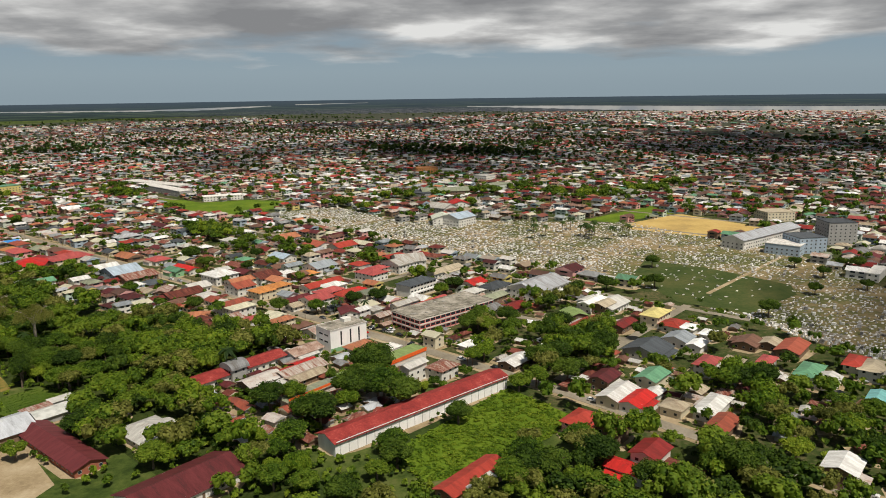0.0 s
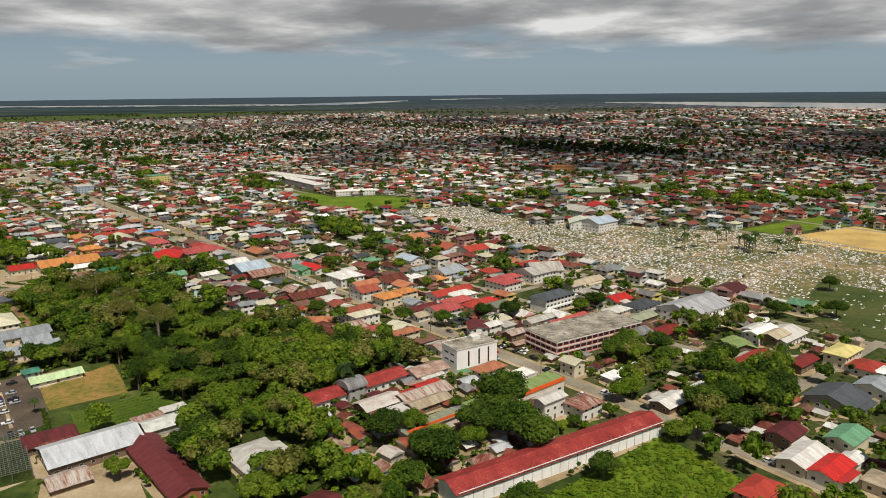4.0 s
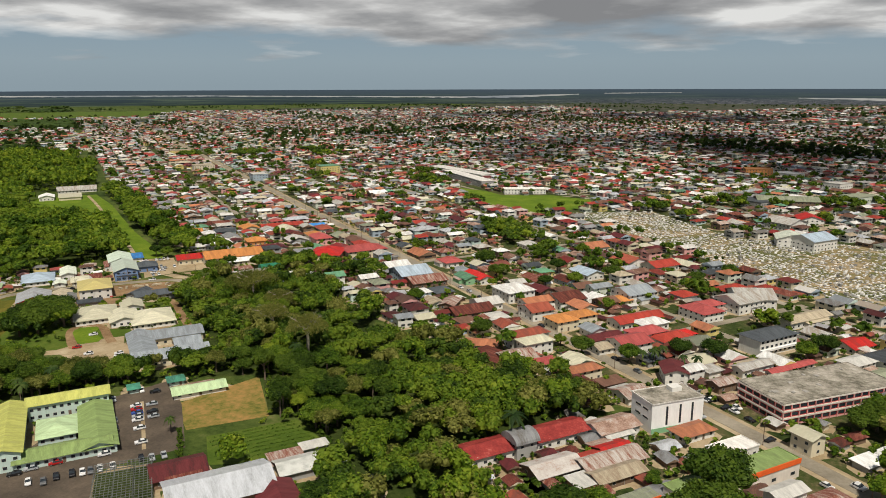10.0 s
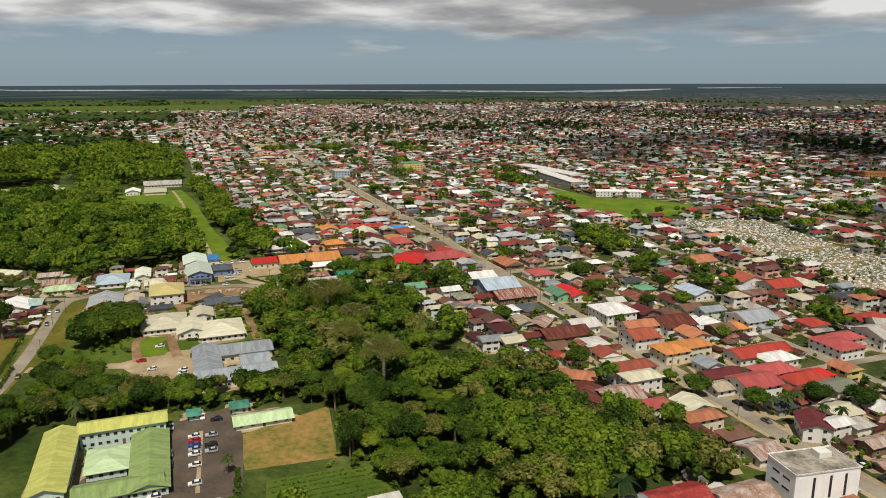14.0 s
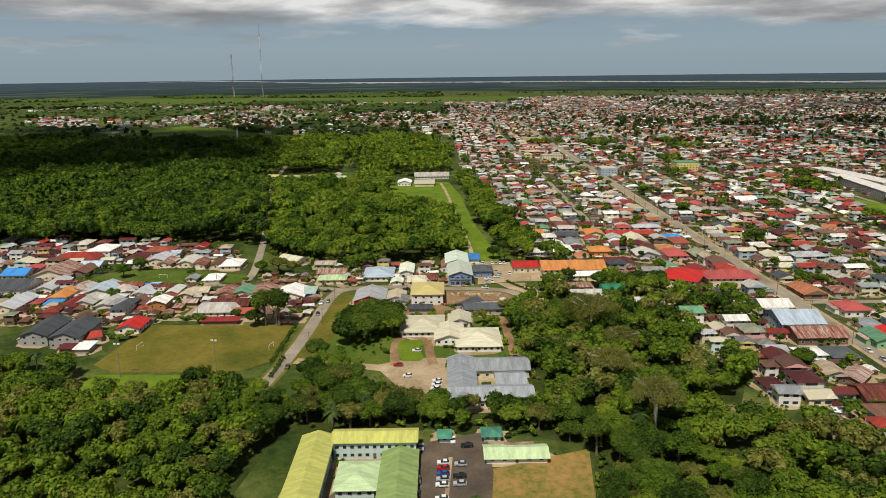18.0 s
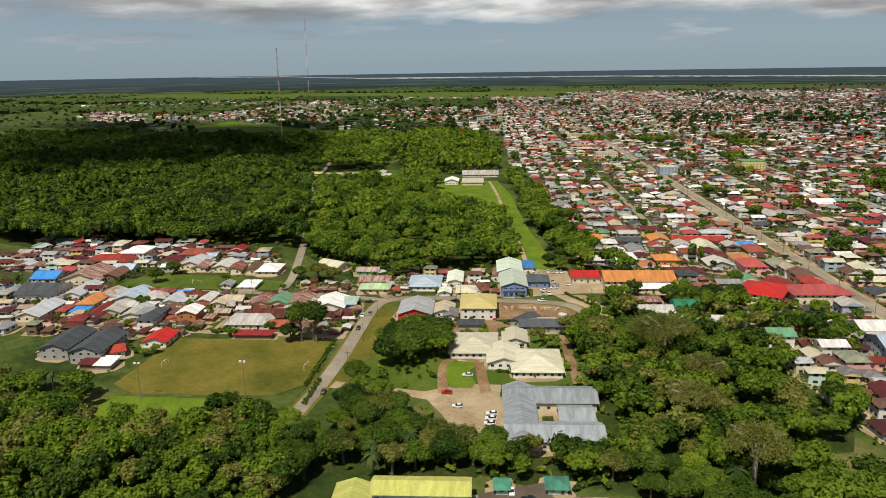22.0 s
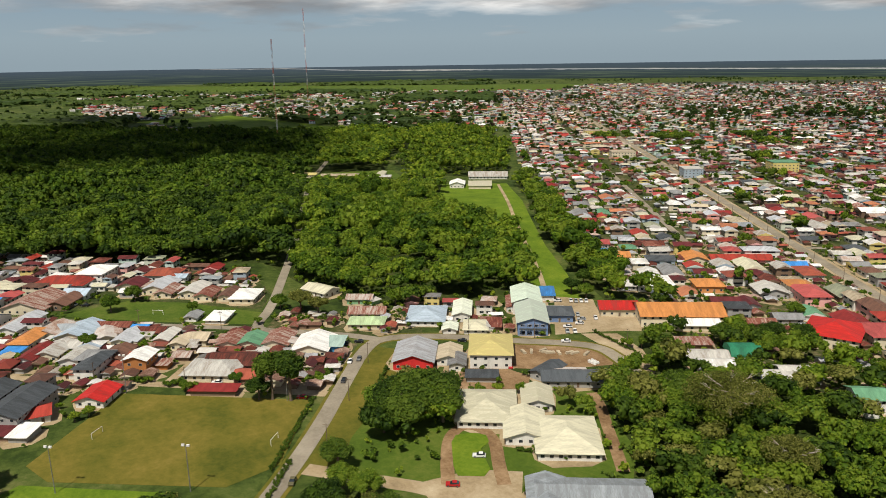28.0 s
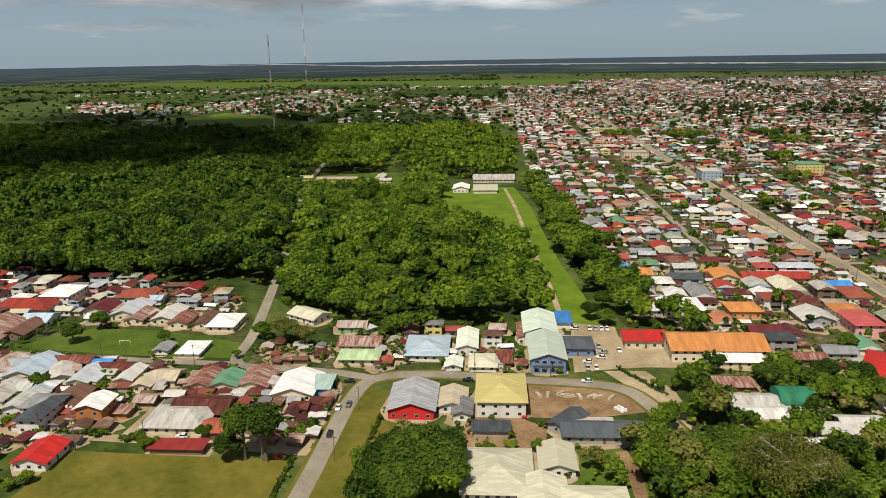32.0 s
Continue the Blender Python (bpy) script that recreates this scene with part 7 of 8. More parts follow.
def car_parts(paint):
    """Body with bonnet, glazed cabin with roof, four wheels, lamps."""
    if paint in CARS:
        return CARS[paint]
    prof = [(-2.05, 0.35), (-2.1, 0.72), (-1.95, 0.92), (-0.75, 0.95), (1.3, 0.98), (1.95, 0.95), (2.08, 0.7), (2.05, 0.35)]
    vs = [(x, s * 0.84, z) for s in (-1, 1) for x, z in prof]
    n = len(prof)
    fs = [tuple(range(n)), tuple(range(2 * n - 1, n - 1, -1))] + [(i, i + n, (i + 1) % n + n, (i + 1) % n) for i in range(n)]
    body = raw("body", vs, [f[::-1] for f in fs], [paint])
    cab = [(-0.85, 0.94, 0.80), (-0.15, 1.44, 0.66), (1.15, 1.46, 0.66), (1.85, 0.96, 0.78)]
    vs = [(x, s * y, z) for s in (-1, 1) for x, z, y in cab]
    cabin = raw("cabin", vs, [(0, 1, 2, 3), (7, 6, 5, 4), (0, 4, 5, 1), (1, 5, 6, 2), (2, 6, 7, 3)], ["glass"])
    bm = bmesh.new()
    box(bm, 0.5, 0, 1.47, 1.28, 1.34, 0.06)
    top = bpy.data.meshes.new("car_roof")
    bm.to_mesh(top)
    bm.free()
    top.materials.append(MATS[paint])
    bm = bmesh.new()
    rod(bm, (0, -0.1, 0), (0, 0.1, 0), 0.32, 12)
    wheel = bpy.data.meshes.new("wheel")
    bm.to_mesh(wheel)
    bm.free()
    wheel.materials.append(MATS["rubber"])
    CARS[paint] = (body, cabin, top, wheel)
    return CARS[paint]


bm = bmesh.new()
rod(bm, (0, -0.02, 0), (0, 0.02, 0), 0.2, 10)
CARS["rim"] = bpy.data.meshes.new("rim")
bm.to_mesh(CARS["rim"])
bm.free()
CARS["rim"].materials.append(MATS["metal_pole"])
CAR_WORD = {"car_white": "white hatchback car parked on the ground", "car_silver": "silver hatchback car parked on the ground", "car_black": "black car standing on the road surface", "car_red": "dark red car standing on pale ground", "car_blue": "blue car parked in a row", "car_olive": "olive drab truck on the asphalt road", "car_grey": "dark grey car standing on the ground"}


def park(x, y, ang, paint):
    body, cabin, top, wheel = car_parts(paint)
    base = empty("car", x, y, 0.1, ang)
    tagged(base, CAR_WORD[paint], "car", "cars on the streets and car parks")
    put("body", body, base)
    put("cabin", cabin, base)
    put("car_roof", top, base)
    for wx in (-1.3, 1.3):
        for wy in (-0.8, 0.8):
            o = put("wheel", wheel, base)
            o.location = (wx, wy, 0.32)
            put("rim", CARS["rim"], o).location = (0, math.copysign(0.105, wy), 0)


park(-235.8, 279.0, 51, "car_white")
park(-233.3, 276.9, 51, "car_red")
park(-230.7, 274.7, 51, "car_blue")
park(-228.4, 272.7, 51, "car_silver")
park(-226.0, 270.5, 51, "car_white")
park(-220.4, 265.8, 51, "car_white")
park(-211.8, 258.2, 51, "car_white")
park(-231.6, 282.7, 51, "car_silver")
park(-226.4, 277.8, 51, "car_black")
park(-223.1, 275.0, 51, "car_silver")
park(-239.3, 292.1, 51, "car_black")
park(-245.1, 290.8, 141, "car_white")
park(-248.2, 279.8, 141, "car_silver")
park(-233.0, 266.7, 141, "car_grey")
park(-227.5, 262.1, 141, "car_black")
park(-216.4, 247.1, 51, "car_white")
park(-226.1, 236.6, 51, "car_red")
park(-230.1, 230.9, 51, "car_silver")
park(-232.0, 226.6, 51, "car_black")
park(-203.2, 249.9, 141, "car_black")
park(-200.3, 251.6, 141, "car_silver")
park(-197.9, 254.4, 141, "car_silver")
park(-223.6, 225.0, 141, "car_white")
park(-219.6, 227.1, 141, "car_grey")
park(-218.5, 230.7, 141, "car_black")
park(-215.7, 234.1, 141, "car_black")
park(-213.3, 235.9, 141, "car_white")
park(-211.8, 237.6, 141, "car_grey")
park(-210.1, 239.7, 141, "car_white")
park(-207.7, 242.6, 141, "car_white")
park(-318.6, 331.7, 51, "car_white")
park(-310.6, 315.6, 51, "car_red")
park(-298.8, 311.8, 51, "car_white")
park(-286.6, 317.8, 51, "car_white")
park(-284.0, 315.2, 51, "car_white")
park(-281.4, 312.6, 51, "car_white")
park(-408.8, 335.2, 141, "car_white")
park(-393.7, 324.2, 141, "car_black")
park(-425.9, 348.9, 51, "car_black")
park(-408.9, 339.5, 141, "car_grey")
park(-340.2, 278.6, 141, "car_olive")
park(-370.7, 421.3, 51, "car_white")
park(-338.0, 421.3, 141, "car_grey")
park(-398.9, 385.7, 51, "car_black")
park(-383.4, 453.6, 141, "car_white")
park(-383.3, 434.9, 51, "car_white")
park(-378.9, 430.3, 141, "car_silver")
park(-376.8, 433.0, 141, "car_white")
park(-386.3, 447.1, 51, "car_silver")
park(-383.0, 442.3, 51, "car_white")
park(-391.8, 450.2, 141, "car_silver")
park(-408.8, 462.7, 141, "car_white")
park(-406.9, 464.4, 141, "car_silver")
park(-405.3, 466.4, 141, "car_white")
park(-403.7, 468.4, 141, "car_white")
park(-413.0, 457.3, 51, "car_white")
park(-403.4, 499.0, 51, "car_white")
park(-364.7, 384.2, 141, "car_red")
park(-39.1, 370.2, 141, "car_black")
park(-36.8, 372.4, 141, "car_black")
park(-40.9, 354.4, 51, "car_white")
park(-31.8, 366.2, 51, "car_black")
park(-16.5, 344.8, 51, "car_black")
park(8.2, 323.7, 141, "car_white")
park(-0.7, 319.9, 141, "car_white")
park(-122.2, 430.8, 141, "car_black")
park(-168.7, 465.7, 141, "car_black")
park(-158.0, 466.4, 141, "car_white")
park(-79.4, 399.9, 141, "car_black")
park(-68.0, 389.5, 141, "car_grey")
park(-71.0, 363.7, 51, "car_white")
park(-186.9, 481.1, 141, "car_white")
park(-179.1, 475.6, 141, "car_silver")
park(67.2, 404.4, 141, "car_white")
park(23.0, 311.9, 141, "car_black")
park(59.3, 275.8, 141, "car_white")
park(114.3, 216.1, 141, "car_white")
park(120.6, 215.3, 141, "car_white")
park(130.7, 204.1, 141, "car_white")
park(178.5, 293.2, 51, "car_silver")
park(-422.1, 284.1, 51, "car_white")
park(-390.1, 305.1, 51, "car_red")
park(-539.3, 305.7, 51, "car_white")
park(-515.1, 324.6, 51, "car_black")
park(-557.0, 261.3, 51, "car_black")
park(-561.9, 256.5, 51, "car_white")
park(-419.5, 331.1, 51, "car_silver")
park(-426.7, 343.2, 141, "car_black")
park(-254.4, 438.0, 51, "car_white")
park(-248.7, 444.1, 51, "car_white")
park(-230.2, 463.1, 51, "car_white")
park(-39.8, 355.3, 141, "car_silver")
park(-38.0, 370.5, 51, "car_white")
park(-35.2, 374.0, 51, "car_grey")
park(-28.8, 363.9, 141, "car_white")
park(-28.1, 367.8, 141, "car_white")
park(-23.3, 358.7, 141, "car_black")
park(-41.6, 363.7, 141, "car_red")
park(7.8, 322.9, 141, "car_white")


# ------------------------------------------------------------------ masts, poles, small structures


def radio_mast(x, y, height):
    base = empty("radio_mast", x, y)
    tagged(base, "tall thin red and white lattice radio mast", "mast")
    n = 9
    for k in range(n):
        z0, z1 = height * k / n, height * (k + 1) / n
        bm = bmesh.new()
        r = 1.1
        for a in range(3):
            t = 2 * math.pi * a / 3
            t2 = t + 2 * math.pi / 3
            p, q = (r * math.cos(t), r * math.sin(t)), (r * math.cos(t2), r * math.sin(t2))
            rod(bm, (*p, z0), (*p, z1), 0.16, 4)
            m = 6
            for i in range(m):
                za, zb = z0 + (z1 - z0) * i / m, z0 + (z1 - z0) * (i + 1) / m
                rod(bm, (*p, za), (*q, zb), 0.09, 3)
        part("mast_section", bm, "steel_red" if k % 2 == 0 else "trim_white", base)


radio_mast(-1565, 870, 226)
radio_mast(-1261, 670, 156)

bm = bmesh.new()
rod(bm, (0, 0, -0.3), (0, 0, 9.0), 0.14, 6, 0, 0.10)
POLE = bpy.data.meshes.new("pole")
bm.to_mesh(POLE)
bm.free()
POLE.materials.append(MATS["timber_pole"])
bm = bmesh.new()
box(bm, 0, 0, 8.4, 2.2, 0.12, 0.14)
ARM = bpy.data.meshes.new("crossarm")
bm.to_mesh(ARM)
bm.free()
ARM.materials.append(MATS["timber_pole"])


def utility_pole(x, y, ang):
    base = empty("utility_pole", x, y, 0, ang)
    tagged(base, "wooden utility pole with a crossarm beside the street", "pole", "utility poles")
    put("pole", POLE, base)
    put("crossarm", ARM, base)


for u in range(40, 900, 38):
    x, y = at_uv(u, 257 - 4.6 - (12 if u < 80 else 0))
    if not is_taken(x, y, 0.5):
        utility_pole(x, y, GRID + 90)
for x, y, a in ((-352, 296, 45), (-378, 318, 45), (-404, 341, 45), (-404, 393, 140), (-383, 414, 140), (-452, 246, 140), (-425, 273, 140), (-400, 297, 140), (-480, 306, 45), (-507, 276, 45), (-350, 437, 0), (-505, 338, 30)):
    utility_pole(x, y, a)


def floodlight(x, y, ang, height=15.0):
    base = empty("floodlight_mast", x, y, 0, ang)
    tagged(base, "slim grey floodlight mast beside the pitch", "floodlight", "pitch floodlights")
    bm = bmesh.new()
    rod(bm, (0, 0, -0.3), (0, 0, height), 0.16, 6, 0, 0.10)
    part("pole", bm, "metal_pole", base)
    for s in (-0.8, 0.8):
        bm = bmesh.new()
        box(bm, s, 0, height, 0.9, 0.45, 0.6)
        part("lamp_head", bm, "trim_white", base)


for x, y in ((-377, 221), (-354, 253), (-436, 254), (-392, 300)):
    floodlight(x, y, 45)


def goal(x, y, ang):
    base = empty("goal", x, y, 0, ang)
    tagged(base, "white tubular football goal on worn grass", "goal", "football goals")
    for name, a, b in (("post", (-2.7, 0, 0), (-2.7, 0, 2.3)), ("post", (2.7, 0, 0), (2.7, 0, 2.3)), ("crossbar", (-2.7, 0, 2.3), (2.7, 0, 2.3))):
        bm = bmesh.new()
        rod(bm, a, b, 0.09, 6)
        part(name, bm, "trim_white", base)


goal(-406, 238, 132)
goal(-366, 284, 132)
goal(-520, 288, 45)


def bare_frame():
    """Roofless steel lattice of an old greenhouse."""
    base = empty("bare_frame", -191, 231, 0, 45)
    tagged(base, "roofless dark steel frame of an old greenhouse", "frame")
    bm = bmesh.new()
    rod(bm, (0, 0, -0.1), (0, 0, 3.4), 0.09, 5)
    me = bpy.data.meshes.new("post")
    bm.to_mesh(me)
    bm.free()
    me.materials.append(MATS["steel_frame"])
    bm = bmesh.new()
    box(bm, 0, 0, 3.4, 17.0, 0.14, 0.16)
    be = bpy.data.meshes.new("beam")
    bm.to_mesh(be)
    bm.free()
    be.materials.append(MATS["steel_frame"])
    bm = bmesh.new()
    box(bm, 0, 0, 3.55, 0.14, 33.0, 0.12)
    pu = bpy.data.meshes.new("purlin")
    bm.to_mesh(pu)
    bm.free()
    pu.materials.append(MATS["steel_frame"])
    for i in range(23):
        y = -16.5 + i * 1.5
        put("beam", be, base).location = (0, y, 0)
        for x in (-8.4, -2.8, 2.8, 8.4) if i % 2 == 0 else ():
            put("post", me, base).location = (x, y, 0)
    for i in range(15):
        put("purlin", pu, base).location = (-8.2 + i * 1.17, 0, 0)


bare_frame()
take(-191, 231, 45, 18, 34)


def kapok(x, y, radius, height, seed, sparse=1.0):
    """Tall tree with a pale trunk, spreading pale limbs and thin dry foliage."""
    base = empty("kapok_tree", x, y)
    tagged(base, "tall spreading tree, pale trunk and thin olive foliage", "tree")
    g2 = random.Random(seed)
    bm = bmesh.new()
    rod(bm, (0, 0, -0.3), (0.2, 0.1, height * 0.62), 0.9, 8, 0, 0.55)
    part("trunk", bm, "bark_pale", base)
    for k in range(11):
        a = 2 * math.pi * k / 11 + g2.uniform(-0.2, 0.2)
        z = height * g2.uniform(0.45, 0.62)
        reach = radius * g2.uniform(0.45, 0.78)
        tip = Vector((reach * math.cos(a), reach * math.sin(a), height * g2.uniform(0.66, 0.86)))
        mid = Vector((tip.x * 0.5, tip.y * 0.5, z + (tip.z - z) * 0.62))
        bm = bmesh.new()
        rod(bm, (0, 0, z), mid, 0.32, 5, 0, 0.2)
        rod(bm, mid, tip, 0.2, 4, 0, 0.06)
        for _ in range(4):
            rod(bm, mid.lerp(tip, g2.uniform(0.1, 0.7)), tip + Vector((g2.uniform(-1.6, 1.6), g2.uniform(-1.6, 1.6), g2.uniform(-0.5, 0.8))), 0.09, 3, 0, 0.03)
        part("limb", bm, "bark_pale", base)
    vs, fs = crown_shape(seed, radius, height * 0.62, 44, int(5200 * sparse), 0.30, False, 0.6, False, (0.17, 0.30))
    part_crown = put("crown", raw("crown", vs, fs, ["leaf_olive"]), base)
    part_crown.location.z = height * 0.36


kapok(-203, 345, 11.0, 25, 31)
kapok(-283, 409, 17.0, 20, 32, 1.5)
kapok(-236, 364, 10.5, 19, 33)
kapok(-252, 392, 9.0, 17, 34)

for x, y, key, s in ((-31, 283, "broad_b", 1.5), (-37, 277, "broad_b", 1.4), (-26, 276, "broad_b", 1.3), (-45, 252, "broad_b", 1.45), (-52, 258, "broad_a", 1.2), (6, 256, "broad_b", 0.95), (-128, 251, "broad_a", 1.25), (-132, 246, "broad_b", 1.1), (-96, 224, "broad_a", 1.1), (28, 214, "broad_b", 1.3), (22, 210, "broad_a", 1.2), (47, 227, "olive", 1.3), (52, 222, "broad_b", 1.2), (-146, 230, "round_a", 1.2), (-396, 296, "tall", 1.5), (-391, 301, "tall", 1.6), (-399, 292, "broad_b", 0.9), (-275, 262, "palm", 1.1), (-282, 266, "palm", 1.0), (-208, 268, "palm", 0.7), (-95, 305, "palm", 1.5), (-312, 404, "broad_a", 1.2), (-306, 412, "broad_b", 1.2), (-316, 398, "broad_b", 1.1), (-298, 402, "broad_a", 1.2), (-310, 420, "broad_c", 0.9)):
    tree(key, x, y, s, x * 17 % 360)
for x, y, s in ((-352, 329, 1.5), (-345, 322, 1.4), (-359, 325, 1.3), (-344, 336, 1.4), (-353, 341, 1.5), (-363, 332, 1.3), (-350, 316, 1.2), (-360, 340, 1.3), (-356, 334, 1.6)):
    tree("broad_b", x, y, s, x * 31 % 360, "large dark mango tree in a dense grove", "trees of the mango grove")
tree("broad_a", -538.4, 270.0, 1.0, 0)
tree("broad_b", -549.0, 283.9, 0.9, 47)
tree("round_a", -492.8, 251.4, 1.1, 94)
tree("round_a", -512.9, 302.9, 0.9, 141)
tree("round_b", -475.8, 322.4, 0.8, 188)
tree("olive", -479.3, 346.1, 1.3, 235)
tree("broad_a", -490.0, 339.8, 0.9, 282)
tree("olive", -467.9, 349.9, 1.2, 329)
tree("round_b", -463.3, 310.1, 0.9, 16)
tree("round_a", -421.1, 272.3, 0.8, 63)
tree("round_a", -417.1, 290.0, 0.8, 110)
tree("round_b", -422.9, 238.5, 0.9, 157)
tree("broad_c", -458.3, 388.3, 1.2, 204)
tree("palm", -432.0, 375.8, 0.8, 251)
tree("bush", -466.1, 300.5, 1.2, 298)
tree("bush", -431.5, 268.8, 1.2, 345)
tree("bush", -430.6, 272.2, 1.2, 32)
tree("bush", -454.6, 244.8, 1.2, 79)
tree("bush", -443.0, 259.3, 1.2, 126)
tree("bush", -439.6, 262.4, 1.2, 173)
tree("bush", -399.2, 317.9, 1.4, 220)
tree("bush", -405.0, 323.5, 1.2, 267)
tree("round_b", -466.4, 238.1, 0.9, 314)
tree("round_b", -476.1, 270.5, 0.9, 1)
tree("round_b", -463.7, 273.3, 0.8, 48)
tree("bush", -468.9, 296.9, 1.2, 95)
tree("round_a", -346.5, 442.3, 0.9, 142)
tree("round_b", -350.3, 437.4, 1.0, 189)
tree("broad_c", -328.7, 426.2, 0.9, 236)
tree("round_a", -335.6, 423.0, 0.8, 283)
tree("round_b", -344.3, 372.0, 0.9, 330)
tree("round_b", -353.7, 359.6, 0.8, 17)
tree("round_b", -350.4, 365.9, 0.8, 64)
tree("bush", -366.2, 370.1, 1.1, 111)
tree("broad_b", -423.7, 487.4, 1.0, 158)
tree("broad_b", -418.1, 472.3, 0.9, 205)
tree("broad_a", -407.9, 472.8, 0.9, 252)
tree("broad_b", -316.3, 489.9, 1.0, 299)
tree("broad_b", -305.4, 496.0, 1.1, 346)
tree("broad_a", -327.0, 528.2, 0.9, 33)
tree("broad_a", -317.9, 479.7, 1.0, 80)
tree("broad_b", -328.1, 471.8, 1.0, 127)
tree("broad_a", -325.7, 480.4, 1.0, 174)
tree("bush", -362.6, 485.8, 1.2, 221)
tree("broad_a", -197.6, 442.3, 1.0, 268)
tree("broad_b", -143.3, 403.0, 1.0, 315)
tree("round_a", -106.3, 407.9, 0.9, 2)
tree("broad_b", -94.0, 398.3, 1.0, 49)
tree("broad_b", -190.9, 534.1, 1.3, 96)
tree("broad_a", -162.6, 565.5, 1.1, 143)
tree("broad_b", -143.5, 539.1, 1.0, 190)
tree("broad_a", -125.0, 512.7, 1.0, 237)
tree("broad_b", -107.6, 535.0, 1.0, 284)
tree("broad_a", -97.4, 468.5, 0.9, 331)
tree("palm", -62.7, 398.5, 0.9, 18)
tree("palm", -59.9, 404.0, 0.9, 65)
tree("palm", -67.3, 397.2, 0.8, 112)
tree("broad_b", -53.8, 412.6, 1.0, 159)
tree("broad_a", -72.9, 398.2, 1.0, 206)
tree("broad_a", -82.4, 347.7, 1.0, 253)
tree("broad_b", -58.5, 540.1, 1.0, 300)
tree("broad_b", -40.8, 566.4, 1.0, 347)
tree("broad_a", -140.3, 594.9, 1.0, 34)
tree("palm", -45.2, 397.1, 0.9, 81)
tree("palm", -50.9, 398.6, 0.8, 128)
tree("broad_b", -39.7, 414.8, 1.1, 175)
tree("broad_b", 4.9, 441.0, 1.1, 222)
tree("broad_a", -2.7, 432.4, 1.0, 269)
tree("broad_b", 17.4, 366.9, 1.2, 316)
tree("broad_b", 12.5, 361.2, 1.1, 3)
tree("broad_a", 21.4, 360.0, 1.1, 50)
tree("broad_b", 33.1, 374.0, 1.1, 97)
tree("broad_a", 34.2, 357.0, 1.1, 144)
tree("round_a", 47.8, 362.5, 1.0, 191)
tree("broad_b", 58.6, 360.4, 1.2, 238)
tree("broad_c", 18.5, 321.2, 1.2, 285)
tree("broad_c", 13.0, 316.5, 1.1, 332)
tree("round_a", 9.7, 301.9, 0.9, 19)
tree("round_a", -4.0, 291.3, 0.8, 66)
tree("round_b", -0.4, 289.6, 0.8, 113)
tree("bush", -8.9, 290.1, 1.0, 160)
tree("broad_b", 43.1, 308.6, 1.3, 207)
tree("broad_b", 50.4, 311.9, 1.3, 254)
tree("broad_b", 52.4, 293.4, 1.2, 301)
tree("broad_a", 38.9, 289.9, 1.1, 348)
tree("broad_b", 75.2, 330.9, 1.2, 35)
tree("round_b", 64.2, 254.5, 0.9, 82)
tree("broad_a", 46.7, 230.9, 1.3, 129)
tree("broad_b", 50.2, 222.6, 1.2, 176)
tree("broad_a", 28.2, 218.5, 1.4, 223)
tree("broad_b", 34.8, 213.2, 1.2, 270)
tree("broad_a", 23.4, 209.0, 1.2, 317)
tree("broad_b", 92.4, 220.6, 1.2, 4)
tree("broad_b", 95.4, 212.9, 1.4, 51)
tree("round_a", 86.8, 226.2, 0.9, 98)
tree("broad_a", 86.8, 215.8, 1.0, 145)
tree("broad_a", 119.9, 251.5, 1.2, 192)
tree("broad_c", 116.9, 224.7, 1.2, 239)
tree("olive", 138.8, 247.3, 1.1, 286)
tree("palm", 104.3, 205.8, 1.0, 333)
tree("palm", 103.0, 208.2, 0.9, 20)
tree("broad_b", 133.1, 288.5, 1.1, 67)
tree("broad_a", 120.6, 289.2, 1.1, 114)
tree("broad_a", 158.7, 252.8, 1.1, 161)
tree("broad_b", 64.6, 207.1, 1.1, 208)
tree("broad_b", 72.5, 202.3, 1.2, 255)
tree("broad_b", -67.7, 266.9, 1.3, 302)
tree("broad_c", -48.1, 264.6, 1.3, 349)
tree("broad_a", -60.0, 275.5, 1.1, 36)
tree("broad_b", -30.1, 298.1, 1.8, 83)
tree("broad_a", -23.4, 276.8, 1.7, 130)
tree("broad_b", -16.2, 267.7, 1.5, 177)
tree("broad_c", -37.4, 269.0, 1.1, 224)
tree("round_b", -8.0, 286.3, 1.0, 271)
tree("round_a", -48.0, 298.4, 0.9, 318)
tree("bush", -75.8, 273.3, 1.4, 5)
tree("broad_b", -339.2, 293.1, 1.0, 52)
tree("broad_a", -327.4, 288.4, 1.0, 99)
tree("broad_b", -320.0, 279.2, 1.1, 146)
tree("broad_a", -319.4, 291.9, 1.0, 193)
tree("broad_b", -304.9, 288.6, 1.1, 240)
tree("broad_b", -313.5, 277.3, 1.0, 287)
tree("palm", -335.0, 215.6, 0.9, 334)
tree("palm", -406.5, 195.7, 1.0, 21)
tree("palm", -410.8, 193.5, 0.9, 68)
tree("broad_b", -371.1, 195.6, 1.0, 115)
tree("round_b", -422.1, 233.7, 0.8, 162)
tree("bush", -444.3, 205.0, 1.4, 209)
for k in range(16):
    tree("palm", 66 + clutter.uniform(0, 90), 640 - k * 2 + clutter.uniform(-18, 18), clutter.uniform(1.1, 1.5), 40 * k, "tall palm standing among the white tombs")
for k in range(10):
    x, y = at_uv(clutter.uniform(60, 240), clutter.uniform(400, 560))
    tree("broad_b", x, y, clutter.uniform(0.7, 1.1), 30 * k, "dark round tree on the cemetery lawn")

